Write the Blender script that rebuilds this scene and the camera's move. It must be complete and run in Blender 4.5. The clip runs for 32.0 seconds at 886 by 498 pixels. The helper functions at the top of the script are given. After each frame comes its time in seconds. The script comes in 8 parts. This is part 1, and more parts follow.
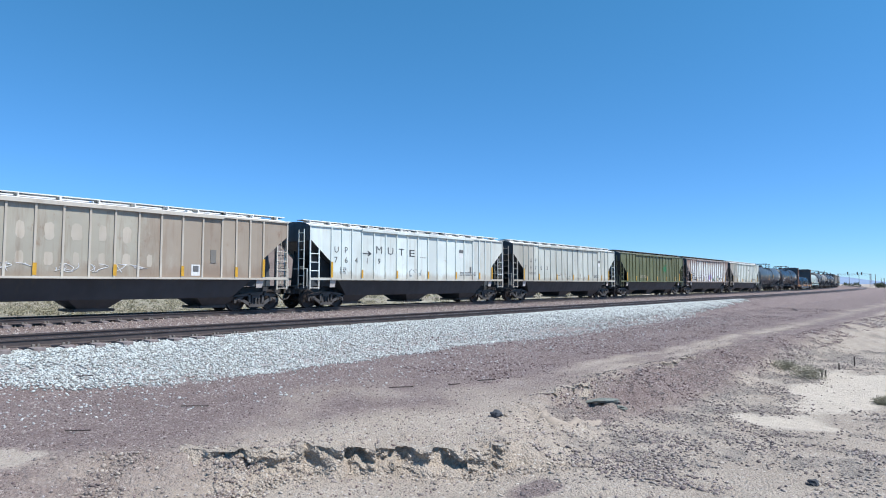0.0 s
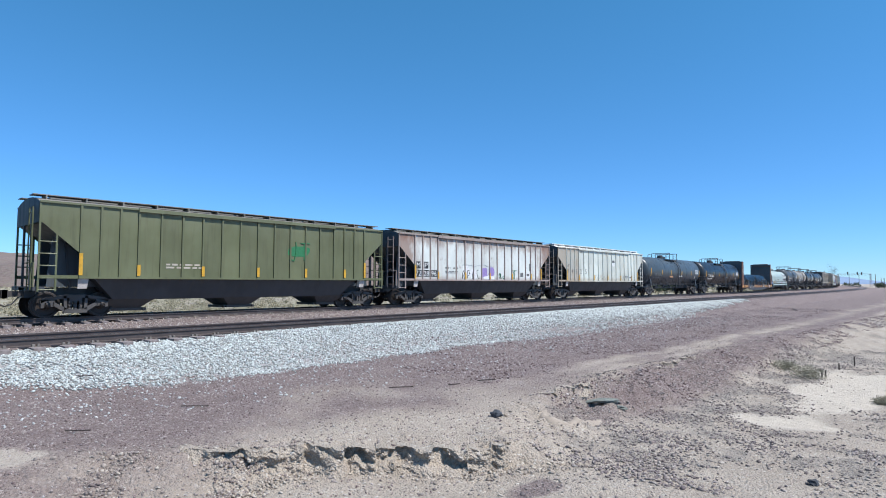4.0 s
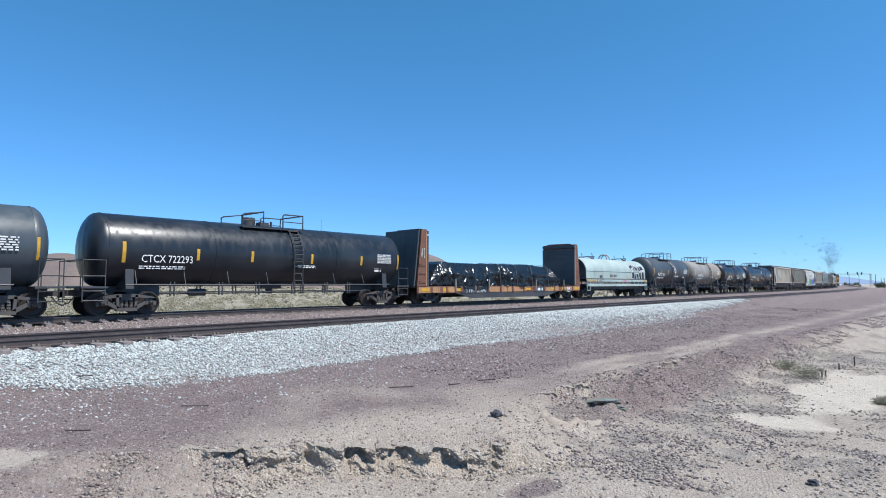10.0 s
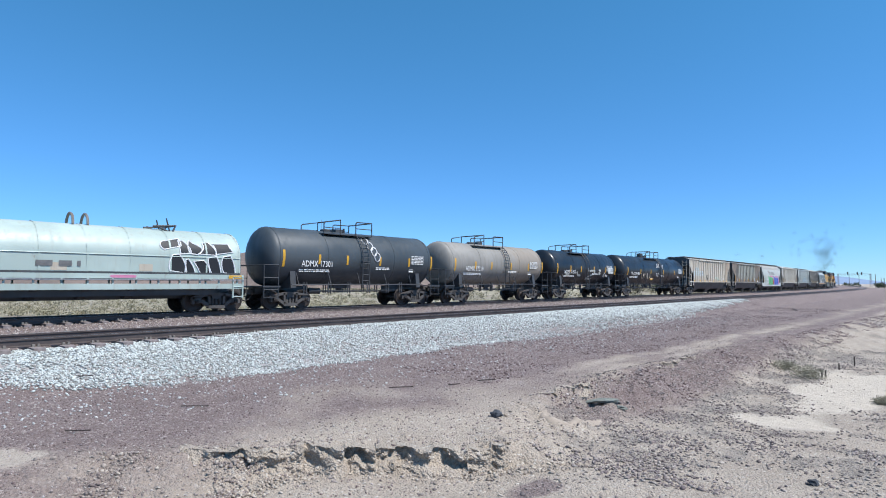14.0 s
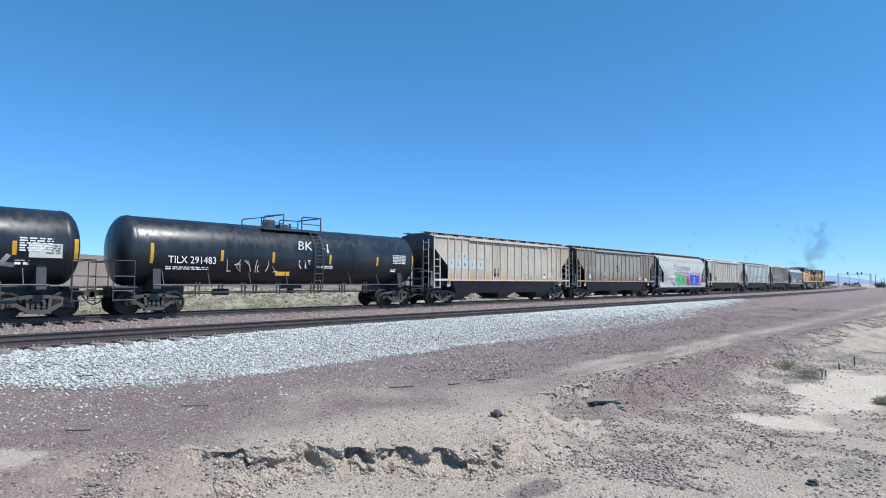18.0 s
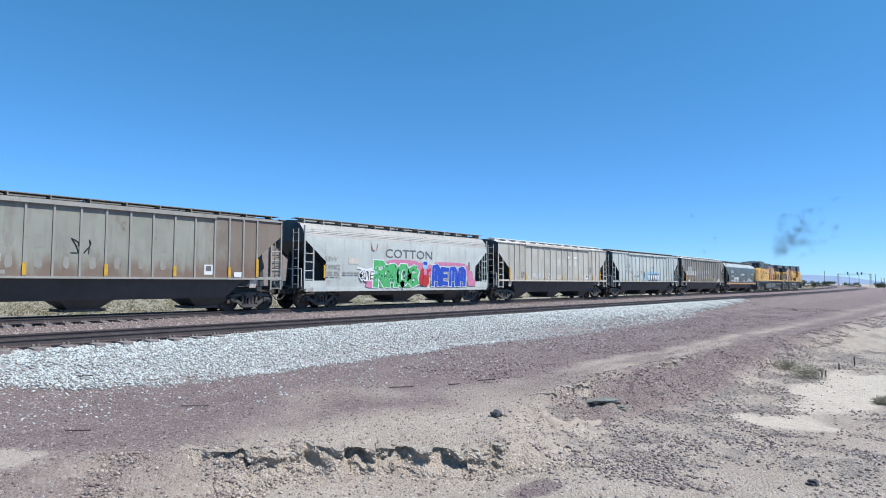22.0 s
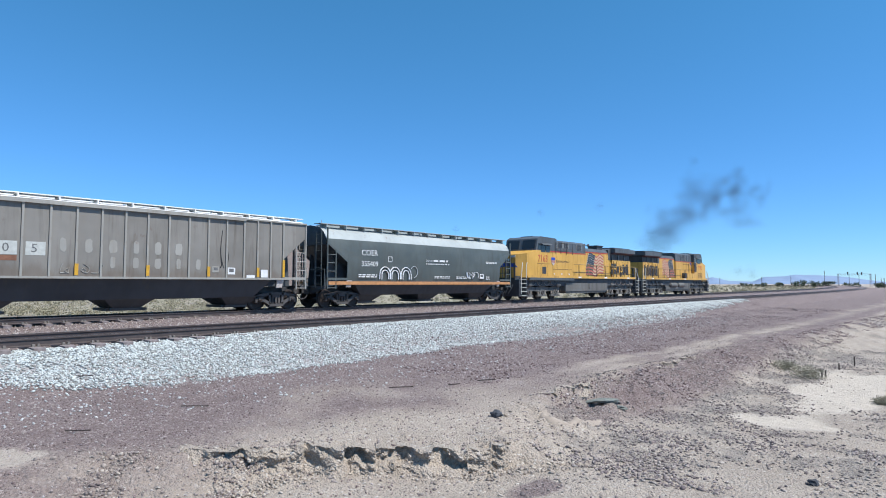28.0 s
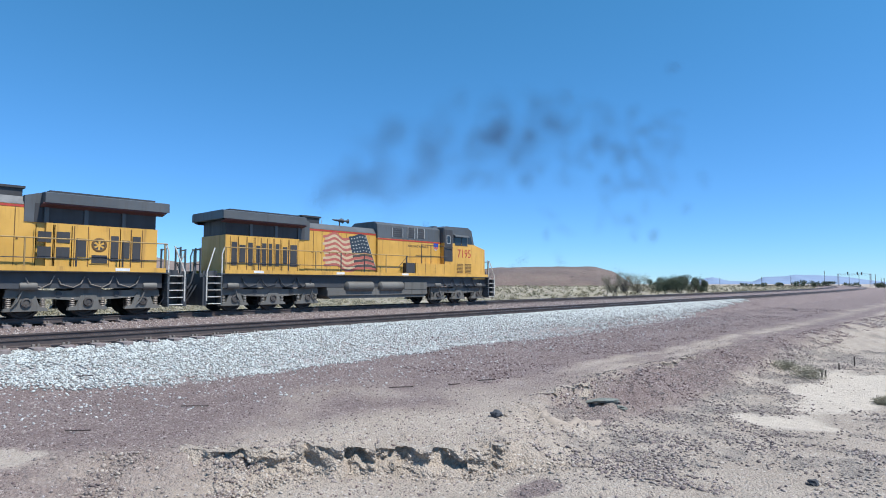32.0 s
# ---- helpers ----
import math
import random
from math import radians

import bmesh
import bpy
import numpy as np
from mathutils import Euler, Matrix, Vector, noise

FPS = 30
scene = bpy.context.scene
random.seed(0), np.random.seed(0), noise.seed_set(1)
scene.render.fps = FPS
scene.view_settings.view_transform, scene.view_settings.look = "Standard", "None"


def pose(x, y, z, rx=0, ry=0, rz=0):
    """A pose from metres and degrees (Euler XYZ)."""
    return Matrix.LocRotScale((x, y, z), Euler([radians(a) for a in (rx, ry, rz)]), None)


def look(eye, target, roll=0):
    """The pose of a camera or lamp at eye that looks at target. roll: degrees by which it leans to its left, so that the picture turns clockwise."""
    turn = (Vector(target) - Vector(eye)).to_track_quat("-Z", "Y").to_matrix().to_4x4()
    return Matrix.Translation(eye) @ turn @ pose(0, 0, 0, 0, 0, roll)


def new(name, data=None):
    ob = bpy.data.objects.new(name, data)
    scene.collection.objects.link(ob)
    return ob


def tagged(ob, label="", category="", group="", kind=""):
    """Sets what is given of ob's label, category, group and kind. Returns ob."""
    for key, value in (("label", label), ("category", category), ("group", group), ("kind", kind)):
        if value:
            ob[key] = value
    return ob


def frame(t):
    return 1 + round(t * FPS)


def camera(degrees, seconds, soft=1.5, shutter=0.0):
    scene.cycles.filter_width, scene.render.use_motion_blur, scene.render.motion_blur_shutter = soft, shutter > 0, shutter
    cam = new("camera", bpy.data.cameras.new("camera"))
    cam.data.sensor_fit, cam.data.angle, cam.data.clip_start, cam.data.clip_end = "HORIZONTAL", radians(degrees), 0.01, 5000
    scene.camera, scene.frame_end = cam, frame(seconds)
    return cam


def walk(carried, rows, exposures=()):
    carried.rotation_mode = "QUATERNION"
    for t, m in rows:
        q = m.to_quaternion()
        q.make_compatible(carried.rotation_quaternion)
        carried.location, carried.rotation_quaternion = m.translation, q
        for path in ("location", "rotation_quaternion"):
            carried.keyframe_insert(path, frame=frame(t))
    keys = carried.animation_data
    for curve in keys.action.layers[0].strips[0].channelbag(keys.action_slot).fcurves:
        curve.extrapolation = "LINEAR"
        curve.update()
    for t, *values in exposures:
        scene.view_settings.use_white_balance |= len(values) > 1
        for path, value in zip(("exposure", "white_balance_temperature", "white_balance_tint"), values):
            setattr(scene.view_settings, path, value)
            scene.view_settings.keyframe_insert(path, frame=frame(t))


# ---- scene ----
EYE = Vector((0.0, 0.0, 1.2155))
YAW, TILT = 0.7333, 0.0597
cam = camera(74.56, 32.0, soft=1.0)
_aim = EYE + Vector((math.cos(YAW) * math.cos(TILT), math.sin(YAW) * math.cos(TILT), math.sin(TILT)))
walk(cam, [(0.0, look(EYE, _aim)), (32.0, look(EYE, _aim))], exposures=[(0.0, 0.3, 6300, 10), (32.0, 0.3, 6300, 10)])

# ---- world, sun ----
SUN = Vector((0.12, -0.55, 0.95)).normalized()
world = bpy.data.worlds.new("world")
scene.world = world
world.use_nodes = True
wn = world.node_tree
sky = wn.nodes.new("ShaderNodeTexSky")
sky.sky_type, sky.sun_disc = "NISHITA", False
sky.sun_elevation = math.asin(SUN.z)
sky.sun_rotation = math.atan2(SUN.x, SUN.y)
sky.altitude, sky.air_density, sky.dust_density, sky.ozone_density = 900, 0.95, 0.0, 6.0
bg = wn.nodes["Background"]
bg.inputs[1].default_value = 0.125
clear = wn.nodes.new("ShaderNodeMix")
clear.data_type, clear.blend_type = "RGBA", "MULTIPLY"
clear.inputs[0].default_value = 1.0
# the dry desert air: paler low down, a deep blue higher up
up = wn.nodes.new("ShaderNodeTexCoord")
height = wn.nodes.new("ShaderNodeSeparateXYZ")
wn.links.new(up.outputs["Generated"], height.inputs[0])
rise = wn.nodes.new("ShaderNodeMapRange")
rise.interpolation_type = "SMOOTHSTEP"
rise.inputs[1].default_value, rise.inputs[2].default_value = -0.05, 0.55
wn.links.new(height.outputs[2], rise.inputs[0])
tone = wn.nodes.new("ShaderNodeMix")
tone.data_type = "RGBA"
tone.inputs[6].default_value, tone.inputs[7].default_value = (0.50, 0.745, 1.04, 1), (0.52, 1.10, 1.14, 1)
wn.links.new(rise.outputs[0], tone.inputs[0])
wn.links.new(tone.outputs[2], clear.inputs[7])
wn.links.new(sky.outputs[0], clear.inputs[6])
wn.links.new(clear.outputs[2], bg.inputs[0])
sun = new("sun", bpy.data.lights.new("sun", "SUN"))
sun.data.energy, sun.data.angle, sun.data.color = 5.0, radians(0.53), (1.0, 0.96, 0.91)
sun.matrix_world = look(SUN * 50, (0, 0, 0))


# ---- materials ----
class Nodes:
    """A small writer of node materials."""

    def __init__(self, name):
        self.mat = bpy.data.materials.new(name)
        self.mat.use_nodes = True
        self.t = self.mat.node_tree
        self.bsdf = self.t.nodes["Principled BSDF"]
        co = self.t.nodes.new("ShaderNodeTexCoord")
        self.obj = co.outputs["Object"]

    def link(self, a, b):
        self.t.links.new(a, b)

    def put(self, sock, v):
        if isinstance(v, bpy.types.NodeSocket):
            self.link(v, sock)
        elif isinstance(v, tuple) and len(v) == 3 and sock.type == "RGBA":
            sock.default_value = (*v, 1)
        else:
            sock.default_value = v

    def place(self, scale=(1, 1, 1), loc=(0, 0, 0)):
        m = self.t.nodes.new("ShaderNodeMapping")
        self.link(self.obj, m.inputs[0])
        m.inputs["Scale"].default_value, m.inputs["Location"].default_value = scale, loc
        return m.outputs[0]

    def noise(self, scale, detail=4, vec=None, rough=0.6):
        n = self.t.nodes.new("ShaderNodeTexNoise")
        self.link(vec or self.obj, n.inputs["Vector"])
        n.inputs["Scale"].default_value, n.inputs["Detail"].default_value, n.inputs["Roughness"].default_value = scale, detail, rough
        return n.outputs["Fac"]

    def ramp(self, fac, a, b, lo=0.0, hi=1.0):
        n = self.t.nodes.new("ShaderNodeMapRange")
        n.interpolation_type = "SMOOTHSTEP"
        self.link(fac, n.inputs[0])
        for i, v in zip((1, 2, 3, 4), (a, b, lo, hi)):
            n.inputs[i].default_value = v
        return n.outputs[0]

    def math(self, op, a, b):
        n = self.t.nodes.new("ShaderNodeMath")
        n.operation = op
        self.put(n.inputs[0], a), self.put(n.inputs[1], b)
        return n.outputs[0]

    def mix(self, fac, a, b):
        n = self.t.nodes.new("ShaderNodeMix")
        n.data_type = "RGBA"
        self.put(n.inputs[0], fac), self.put(n.inputs[6], a), self.put(n.inputs[7], b)
        return n.outputs[2]

    def bump(self, h, strength, dist):
        n = self.t.nodes.new("ShaderNodeBump")
        n.inputs["Strength"].default_value, n.inputs["Distance"].default_value = strength, dist
        self.link(h, n.inputs["Height"])
        self.link(n.outputs[0], self.bsdf.inputs["Normal"])

    def cells(self, scale, vec=None):
        """Pebble-like cells: a tone for each, and the height towards its middle."""
        n = self.t.nodes.new("ShaderNodeTexVoronoi")
        self.link(vec or self.obj, n.inputs["Vector"])
        n.inputs["Scale"].default_value = scale
        sep = self.t.nodes.new("ShaderNodeSeparateColor")
        self.link(n.outputs["Color"], sep.inputs[0])
        return sep.outputs[0], n.outputs["Distance"]

    def attr(self, name):
        n = self.t.nodes.new("ShaderNodeAttribute")
        n.attribute_name = name
        return n.outputs["Fac"]

    def done(self, col, rough=0.6, metal=0.0):
        self.put(self.bsdf.inputs["Base Color"], col)
        self.put(self.bsdf.inputs["Roughness"], rough)
        self.put(self.bsdf.inputs["Metallic"], metal)
        return self.mat


def paint(name, col, grime=(0.09, 0.07, 0.05), dirt=0.4, rust=0.0, rough=0.55, seed=0.0, rustcol=(0.16, 0.06, 0.03), stains=(), bay=0.0, relief=0.25):
    """Weathered paint on steel: fading patches, streaks that run down, specks of rust."""
    n = Nodes(name)
    big = n.noise(0.55, 3, n.place((1, 1, 1), (seed, seed * 2, 0)))
    streak = n.noise(2.6, 4, n.place((1.6, 1.6, 0.16), (seed * 3, 0, seed)))
    fine = n.noise(38, 3, n.place((1, 1, 1), (seed, 0, 0)))
    pale = tuple(min(1, c * 1.16 + 0.012) for c in col)
    c = n.mix(n.ramp(big, 0.35, 0.7), col, pale)
    c = n.mix(n.ramp(streak, 0.5, 0.78, 0, dirt), c, grime)
    c = n.mix(n.ramp(fine, 0.5, 0.85, 0, 0.3 * dirt), c, grime)
    if rust:
        blot = n.noise(1.7, 6, n.place((1, 1, 0.6), (0, seed * 5, seed)), 0.7)
        c = n.mix(n.ramp(blot, 0.62 - 0.16 * rust, 0.78 - 0.1 * rust, 0, 0.85), c, rustcol)
    sep = n.t.nodes.new("ShaderNodeSeparateXYZ")
    n.link(n.obj, sep.inputs[0])
    # old rust and dirt that keeps to one edge or one stretch of the car: (axis, mirrored, from, to, amount, colour)
    for k, (axis, mirrored, a, b, amount, tint) in enumerate(stains):
        v = sep.outputs[axis]
        if mirrored:
            v = n.math("ABSOLUTE", v, 0.0)
        ragged = n.noise(1.5, 6, n.place((1.3, 1, 0.5), (seed + k * 7, 0, k * 3)), 0.72)
        v = n.math("ADD", v, n.math("MULTIPLY", n.math("SUBTRACT", ragged, 0.5), 2.6 * abs(b - a)))
        c = n.mix(n.ramp(v, min(a, b), max(a, b), 0 if a < b else amount, amount if a < b else 0), c, tint)
    if bay:
        # panels that have aged each in its own way
        cell = n.math("FLOOR", n.math("ADD", n.math("DIVIDE", sep.outputs[0], bay), 8.5), 0.0)
        wn_ = n.t.nodes.new("ShaderNodeTexWhiteNoise")
        wn_.noise_dimensions = "1D"
        n.link(n.math("ADD", cell, seed + 0.31), wn_.inputs["W"])
        c = n.mix(n.math("MULTIPLY", wn_.outputs["Value"], 0.22), c, tuple(x * 0.6 for x in grime))
    n.bump(n.math("ADD", fine, n.math("MULTIPLY", big, 2.0)), relief, 0.01)
    return n.done(c, n.ramp(streak, 0.3, 0.8, rough - 0.1, rough + 0.15))


def plain(name, col, rough=0.6, metal=0.0, vary=0.25, scale=6.0):
    n = Nodes(name)
    a = n.noise(scale, 4)
    b = n.noise(scale * 9, 3)
    d = tuple(c * (1 - vary) for c in col)
    c = n.mix(n.ramp(a, 0.3, 0.7), d, col)
    c = n.mix(n.ramp(b, 0.45, 0.8, 0, 0.5), c, tuple(min(1, x * (1 + vary)) for x in col))
    n.bump(b, 0.3, 0.01)
    return n.done(c, rough, metal)


def gravel(name, cols, rough=0.9):
    """Stones: each loose piece takes its own tone."""
    n = Nodes(name)
    geo = n.t.nodes.new("ShaderNodeNewGeometry")
    r = geo.outputs["Random Per Island"]
    c = n.mix(n.ramp(r, 0.0, 0.5), cols[0], cols[1])
    c = n.mix(n.ramp(r, 0.55, 1.0), c, cols[2])
    c = n.mix(n.ramp(n.noise(40, 3), 0.4, 0.8, 0, 0.35), c, tuple(x * 0.6 for x in cols[0]))
    return n.done(c, rough)


M_BLACK = paint("black_underframe", (0.037, 0.040, 0.045), (0.085, 0.075, 0.062), 0.5, 0, 0.6)
M_TRUCK = paint("dusty_cast_steel", (0.055, 0.05, 0.047), (0.13, 0.11, 0.09), 0.6, 0.15, 0.75)
M_WHEEL = plain("brown_wheel_steel", (0.045, 0.036, 0.032), 0.6, 0.3)
M_TREAD = plain("bright_wheel_tread", (0.45, 0.44, 0.43), 0.3, 0.9)
M_RAIL = plain("rusty_rail_steel", (0.095, 0.075, 0.07), 0.6, 0.3, 0.3, 3)
M_HEAD = plain("worn_rail_head", (0.30, 0.29, 0.30), 0.32, 0.85, 0.15, 2)
M_TIE = plain("dusty_weathered_tie", (0.25, 0.21, 0.20), 0.9, 0, 0.4, 8)
M_CLIP = plain("rail_clip_steel", (0.26, 0.23, 0.20), 0.6, 0.4)
M_YEL = plain("yellow_reflector", (0.62, 0.34, 0.03), 0.5)
M_WHITE = plain("white_stencil_paint", (0.72, 0.72, 0.70), 0.6, 0, 0.15)
M_INK = plain("dark_stencil_paint", (0.07, 0.07, 0.075), 0.65, 0, 0.4)
M_GREYINK = plain("grey_stencil_paint", (0.14, 0.14, 0.14), 0.65, 0, 0.3)
M_GLASS = Nodes("dark_cab_glass").done((0.02, 0.025, 0.03), 0.08)


# ---- mesh writing ----
class G:
    """Collects faces for one mesh."""

    def __init__(self):
        self.v, self.f = [], []

    def face(self, pts):
        i = len(self.v)
        self.v += [tuple(p) for p in pts]
        self.f.append(tuple(range(i, i + len(pts))))
        return self

    def hexa(self, p):
        i = len(self.v)
        self.v += [tuple(a) for a in p]
        for q in ((0, 3, 2, 1), (4, 5, 6, 7), (0, 1, 5, 4), (1, 2, 6, 5), (2, 3, 7, 6), (3, 0, 4, 7)):
            self.f.append(tuple(i + k for k in q))
        return self

    def box(self, x0, x1, y0, y1, z0, z1):
        return self.hexa([(x0, y0, z0), (x1, y0, z0), (x1, y1, z0), (x0, y1, z0), (x0, y0, z1), (x1, y0, z1), (x1, y1, z1), (x0, y1, z1)])

    def prism(self, poly, axis, a, b):
        put = {"y": lambda u, w, d: (u, d, w), "x": lambda u, w, d: (d, u, w), "z": lambda u, w, d: (u, w, d)}[axis]
        n, i = len(poly), len(self.v)
        self.v += [put(u, w, a) for u, w in poly] + [put(u, w, b) for u, w in poly]
        self.f.append(tuple(range(i + n - 1, i - 1, -1)))
        self.f.append(tuple(range(i + n, i + 2 * n)))
        for k in range(n):
            m = (k + 1) % n
            self.f.append((i + k, i + m, i + n + m, i + n + k))
        return self

    def rod(self, p, q, r, n=6):
        p, q = Vector(p), Vector(q)
        d = (q - p).normalized()
        u = d.orthogonal().normalized()
        w = d.cross(u)
        i = len(self.v)
        for c in (p, q):
            for k in range(n):
                a = 2 * math.pi * k / n
                self.v.append(tuple(c + (u * math.cos(a) + w * math.sin(a)) * r))
        for k in range(n):
            m = (k + 1) % n
            self.f.append((i + k, i + m, i + n + m, i + n + k))
        self.f.append(tuple(range(i + n - 1, i - 1, -1)))
        self.f.append(tuple(range(i + n, i + 2 * n)))
        return self

    def pipe(self, pts, r, n=6):
        """One bent round bar through the points."""
        pts = [Vector(p) for p in pts]
        pts = [p for k, p in enumerate(pts) if k == 0 or (p - pts[k - 1]).length > 1e-5]
        i, m = len(self.v), len(pts)
        u = None
        for k, p in enumerate(pts):
            d = (pts[min(k + 1, m - 1)] - p).normalized() + (p - pts[max(k - 1, 0)]).normalized()
            if d.length < 0.05:
                d = pts[min(k + 1, m - 1)] - pts[max(k - 1, 0)] if k in (0, m - 1) else (p - pts[k - 1]).orthogonal()
            d.normalize()
            u = d.orthogonal().normalized() if u is None or abs(u.dot(d)) > 0.98 else (u - d * u.dot(d)).normalized()
            w = d.cross(u)
            for j in range(n):
                a = 2 * math.pi * j / n
                self.v.append(tuple(p + (u * math.cos(a) + w * math.sin(a)) * r))
        for k in range(m - 1):
            for j in range(n):
                q = (j + 1) % n
                self.f.append((i + k * n + j, i + k * n + q, i + (k + 1) * n + q, i + (k + 1) * n + j))
        self.f.append(tuple(range(i + n - 1, i - 1, -1)))
        self.f.append(tuple(range(i + (m - 1) * n, i + m * n)))
        return self

    def lathe(self, prof, at, axis, n=20, arc=1.0):
        """prof: (along, radius) pairs, turned round the axis through the point at."""
        x, y, z = at
        rows = []
        steps = n if arc == 1.0 else n + 1
        for k in range(steps):
            a = 2 * math.pi * arc * k / n
            c, s = math.cos(a), math.sin(a)
            if axis == "x":
                rows.append([(x + h, y + r * c, z + r * s) for h, r in prof])
            elif axis == "y":
                rows.append([(x + r * c, y + h, z + r * s) for h, r in prof])
            else:
                rows.append([(x + r * c, y + r * s, z + h) for h, r in prof])
        self.grid(rows, arc == 1.0)
        return self

    def grid(self, rows, close=False):
        i, w = len(self.v), len(rows[0])
        for r in rows:
            self.v += [tuple(p) for p in r]
        n = len(rows)
        for a in range(n if close else n - 1):
            b = (a + 1) % n
            for k in range(w - 1):
                self.f.append((i + a * w + k, i + b * w + k, i + b * w + k + 1, i + a * w + k + 1))
        return self

    def mesh(self, name, mat, angle=0.6):
        me = bpy.data.meshes.new(name)
        me.from_pydata(self.v, [], self.f)
        bm = bmesh.new()
        bm.from_mesh(me)
        bmesh.ops.remove_doubles(bm, verts=bm.verts, dist=0.0004)
        bmesh.ops.recalc_face_normals(bm, faces=bm.faces)
        for f in bm.faces:
            f.smooth = True
        bm.to_mesh(me)
        bm.free()
        me.set_sharp_from_angle(angle=angle)
        if mat:
            me.materials.append(mat)
        return me


def part(name, g, mat, parent=None, label=""):
    ob = new(name, g.mesh(name, mat) if isinstance(g, G) else g)
    ob.parent = parent
    if label:
        ob["label"] = label
    return ob


def thing(name, label, category, group="", kind="", at=None):
    ob = tagged(new(name), label, category, group, kind)
    ob.empty_display_size = 0.3
    if at is not None:
        ob.matrix_world = at
    return ob


def lettering(words, size, mat, parent, x, y, z, width=None, name="lettering", label="", far=False):
    """Painted words on a car's flank, read from the -y side, x and z at their lower left corner."""
    cu = bpy.data.curves.new(name, "FONT")
    cu.body, cu.size, cu.extrude, cu.resolution_u = words, size, 0.002, 2
    ob = bpy.data.objects.new(name, cu)
    me = bpy.data.meshes.new_from_object(ob)
    bpy.data.objects.remove(ob)
    bpy.data.curves.remove(cu)
    xs = [v.co.x for v in me.vertices]
    k = width / (max(xs) - min(xs)) if width else 1
    for v in me.vertices:
        u, w, d = v.co
        v.co = (x + (u - min(xs)) * k, y - d, z + w)
    me.materials.clear()
    me.materials.append(mat)
    return part(name, me, None, parent, label)


def bars(parent, mat, x, y, z, w, h, rows, name="stencil_block", label=""):
    """Small writing that cannot be read: rows of plain bars."""
    g = G()
    rnd = random.Random(int(abs(x * 91 + z * 17)))
    for r in range(rows):
        zz = z - r * h * 1.7
        u = 0
        while u < w:
            k = min(rnd.uniform(2, 6) * h, w - u)
            g.box(x + u, x + u + k * 0.85, y - 0.002, y + 0.003, zz, zz + h)
            u += k + h * 0.5
    ob = part(name, g, mat, parent, label)
    ob["kind"] = "stuff"
    return ob


# ---- the line of the two tracks, the train's run ----
TRAIN_Y, NEAR_Y = 25.265, 16.33
BEND_X, BEND = 56.0, 0.000578
SPEED = [(0.0, 11.45), (2.0, 11.3), (6.0, 11.18), (8.5, 11.1), (10.0, 10.95), (12.0, 10.85), (16.0, 10.8), (20.0, 10.86), (24.0, 10.85), (27.0, 10.95), (30.0, 11.05), (32.0, 11.05)]


def line(s, y0, side=0.0):
    """Place and heading at s metres along a track whose straight lies at y0."""
    u = max(0.0, s - BEND_X)
    r = 1 / BEND - (y0 - TRAIN_Y)
    a = u * BEND
    x = min(s, BEND_X) + math.sin(a) * r if u else s
    y = y0 + (1 - math.cos(a)) * r if u else y0
    return Vector((x - math.sin(a) * side, y + math.cos(a) * side, 0)), a


def run(t):
    """Metres that the train has gone at t."""
    d = 0.0
    for (t0, v0), (t1, v1) in zip(SPEED, SPEED[1:]):
        if t > t0:
            u = min(t, t1) - t0
            d += v0 * u + (v1 - v0) / (t1 - t0) * u * u / 2
    return d


def train_pose(s0, t):
    p, a = line(s0 - run(t), TRAIN_Y)
    return Matrix.Translation(p) @ Matrix.Rotation(a, 4, "Z")


# ---- ground ----
def lattice(ix, iy, seed):
    n = (ix * 374761393 + iy * 668265263 + seed * 974634777) & 0x7FFFFFFF
    n = ((n ^ (n >> 13)) * 1274126177) & 0x7FFFFFFF
    return ((n ^ (n >> 16)) & 0xFFFF) / 65535.0


def value_noise(x, y, seed=0):
    ix, iy = np.floor(x).astype(np.int64), np.floor(y).astype(np.int64)
    fx, fy = x - ix, y - iy
    fx, fy = fx * fx * (3 - 2 * fx), fy * fy * (3 - 2 * fy)
    a, b = lattice(ix, iy, seed), lattice(ix + 1, iy, seed)
    c, d = lattice(ix, iy + 1, seed), lattice(ix + 1, iy + 1, seed)
    return (a * (1 - fx) + b * fx) * (1 - fy) + (c * (1 - fx) + d * fx) * fy - 0.5


def fractal(x, y, scale, octaves=4, seed=0):
    s, amp = 0.0, 1.0
    for k in range(octaves):
        s = s + amp * value_noise(x / scale * 2**k + 13.7 * k, y / scale * 2**k - 7.1 * k, seed + k)
        amp *= 0.5
    return s


def smooth(v, a, b):
    u = np.clip((v - a) / (b - a), 0, 1)
    return u * u * (3 - 2 * u)


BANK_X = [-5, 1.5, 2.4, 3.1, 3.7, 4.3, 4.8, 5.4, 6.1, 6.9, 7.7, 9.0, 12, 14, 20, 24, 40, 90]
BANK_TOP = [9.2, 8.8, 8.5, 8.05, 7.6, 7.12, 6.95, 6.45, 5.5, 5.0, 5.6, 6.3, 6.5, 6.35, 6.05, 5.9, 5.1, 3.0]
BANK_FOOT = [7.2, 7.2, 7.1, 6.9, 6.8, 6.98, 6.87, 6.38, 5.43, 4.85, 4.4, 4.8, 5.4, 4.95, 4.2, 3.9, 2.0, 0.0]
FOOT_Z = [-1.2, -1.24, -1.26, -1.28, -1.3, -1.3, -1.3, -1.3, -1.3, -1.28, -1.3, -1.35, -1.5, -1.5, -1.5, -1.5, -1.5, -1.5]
ROAD_X = [10, 12, 16, 20, 25, 33, 46, 90]
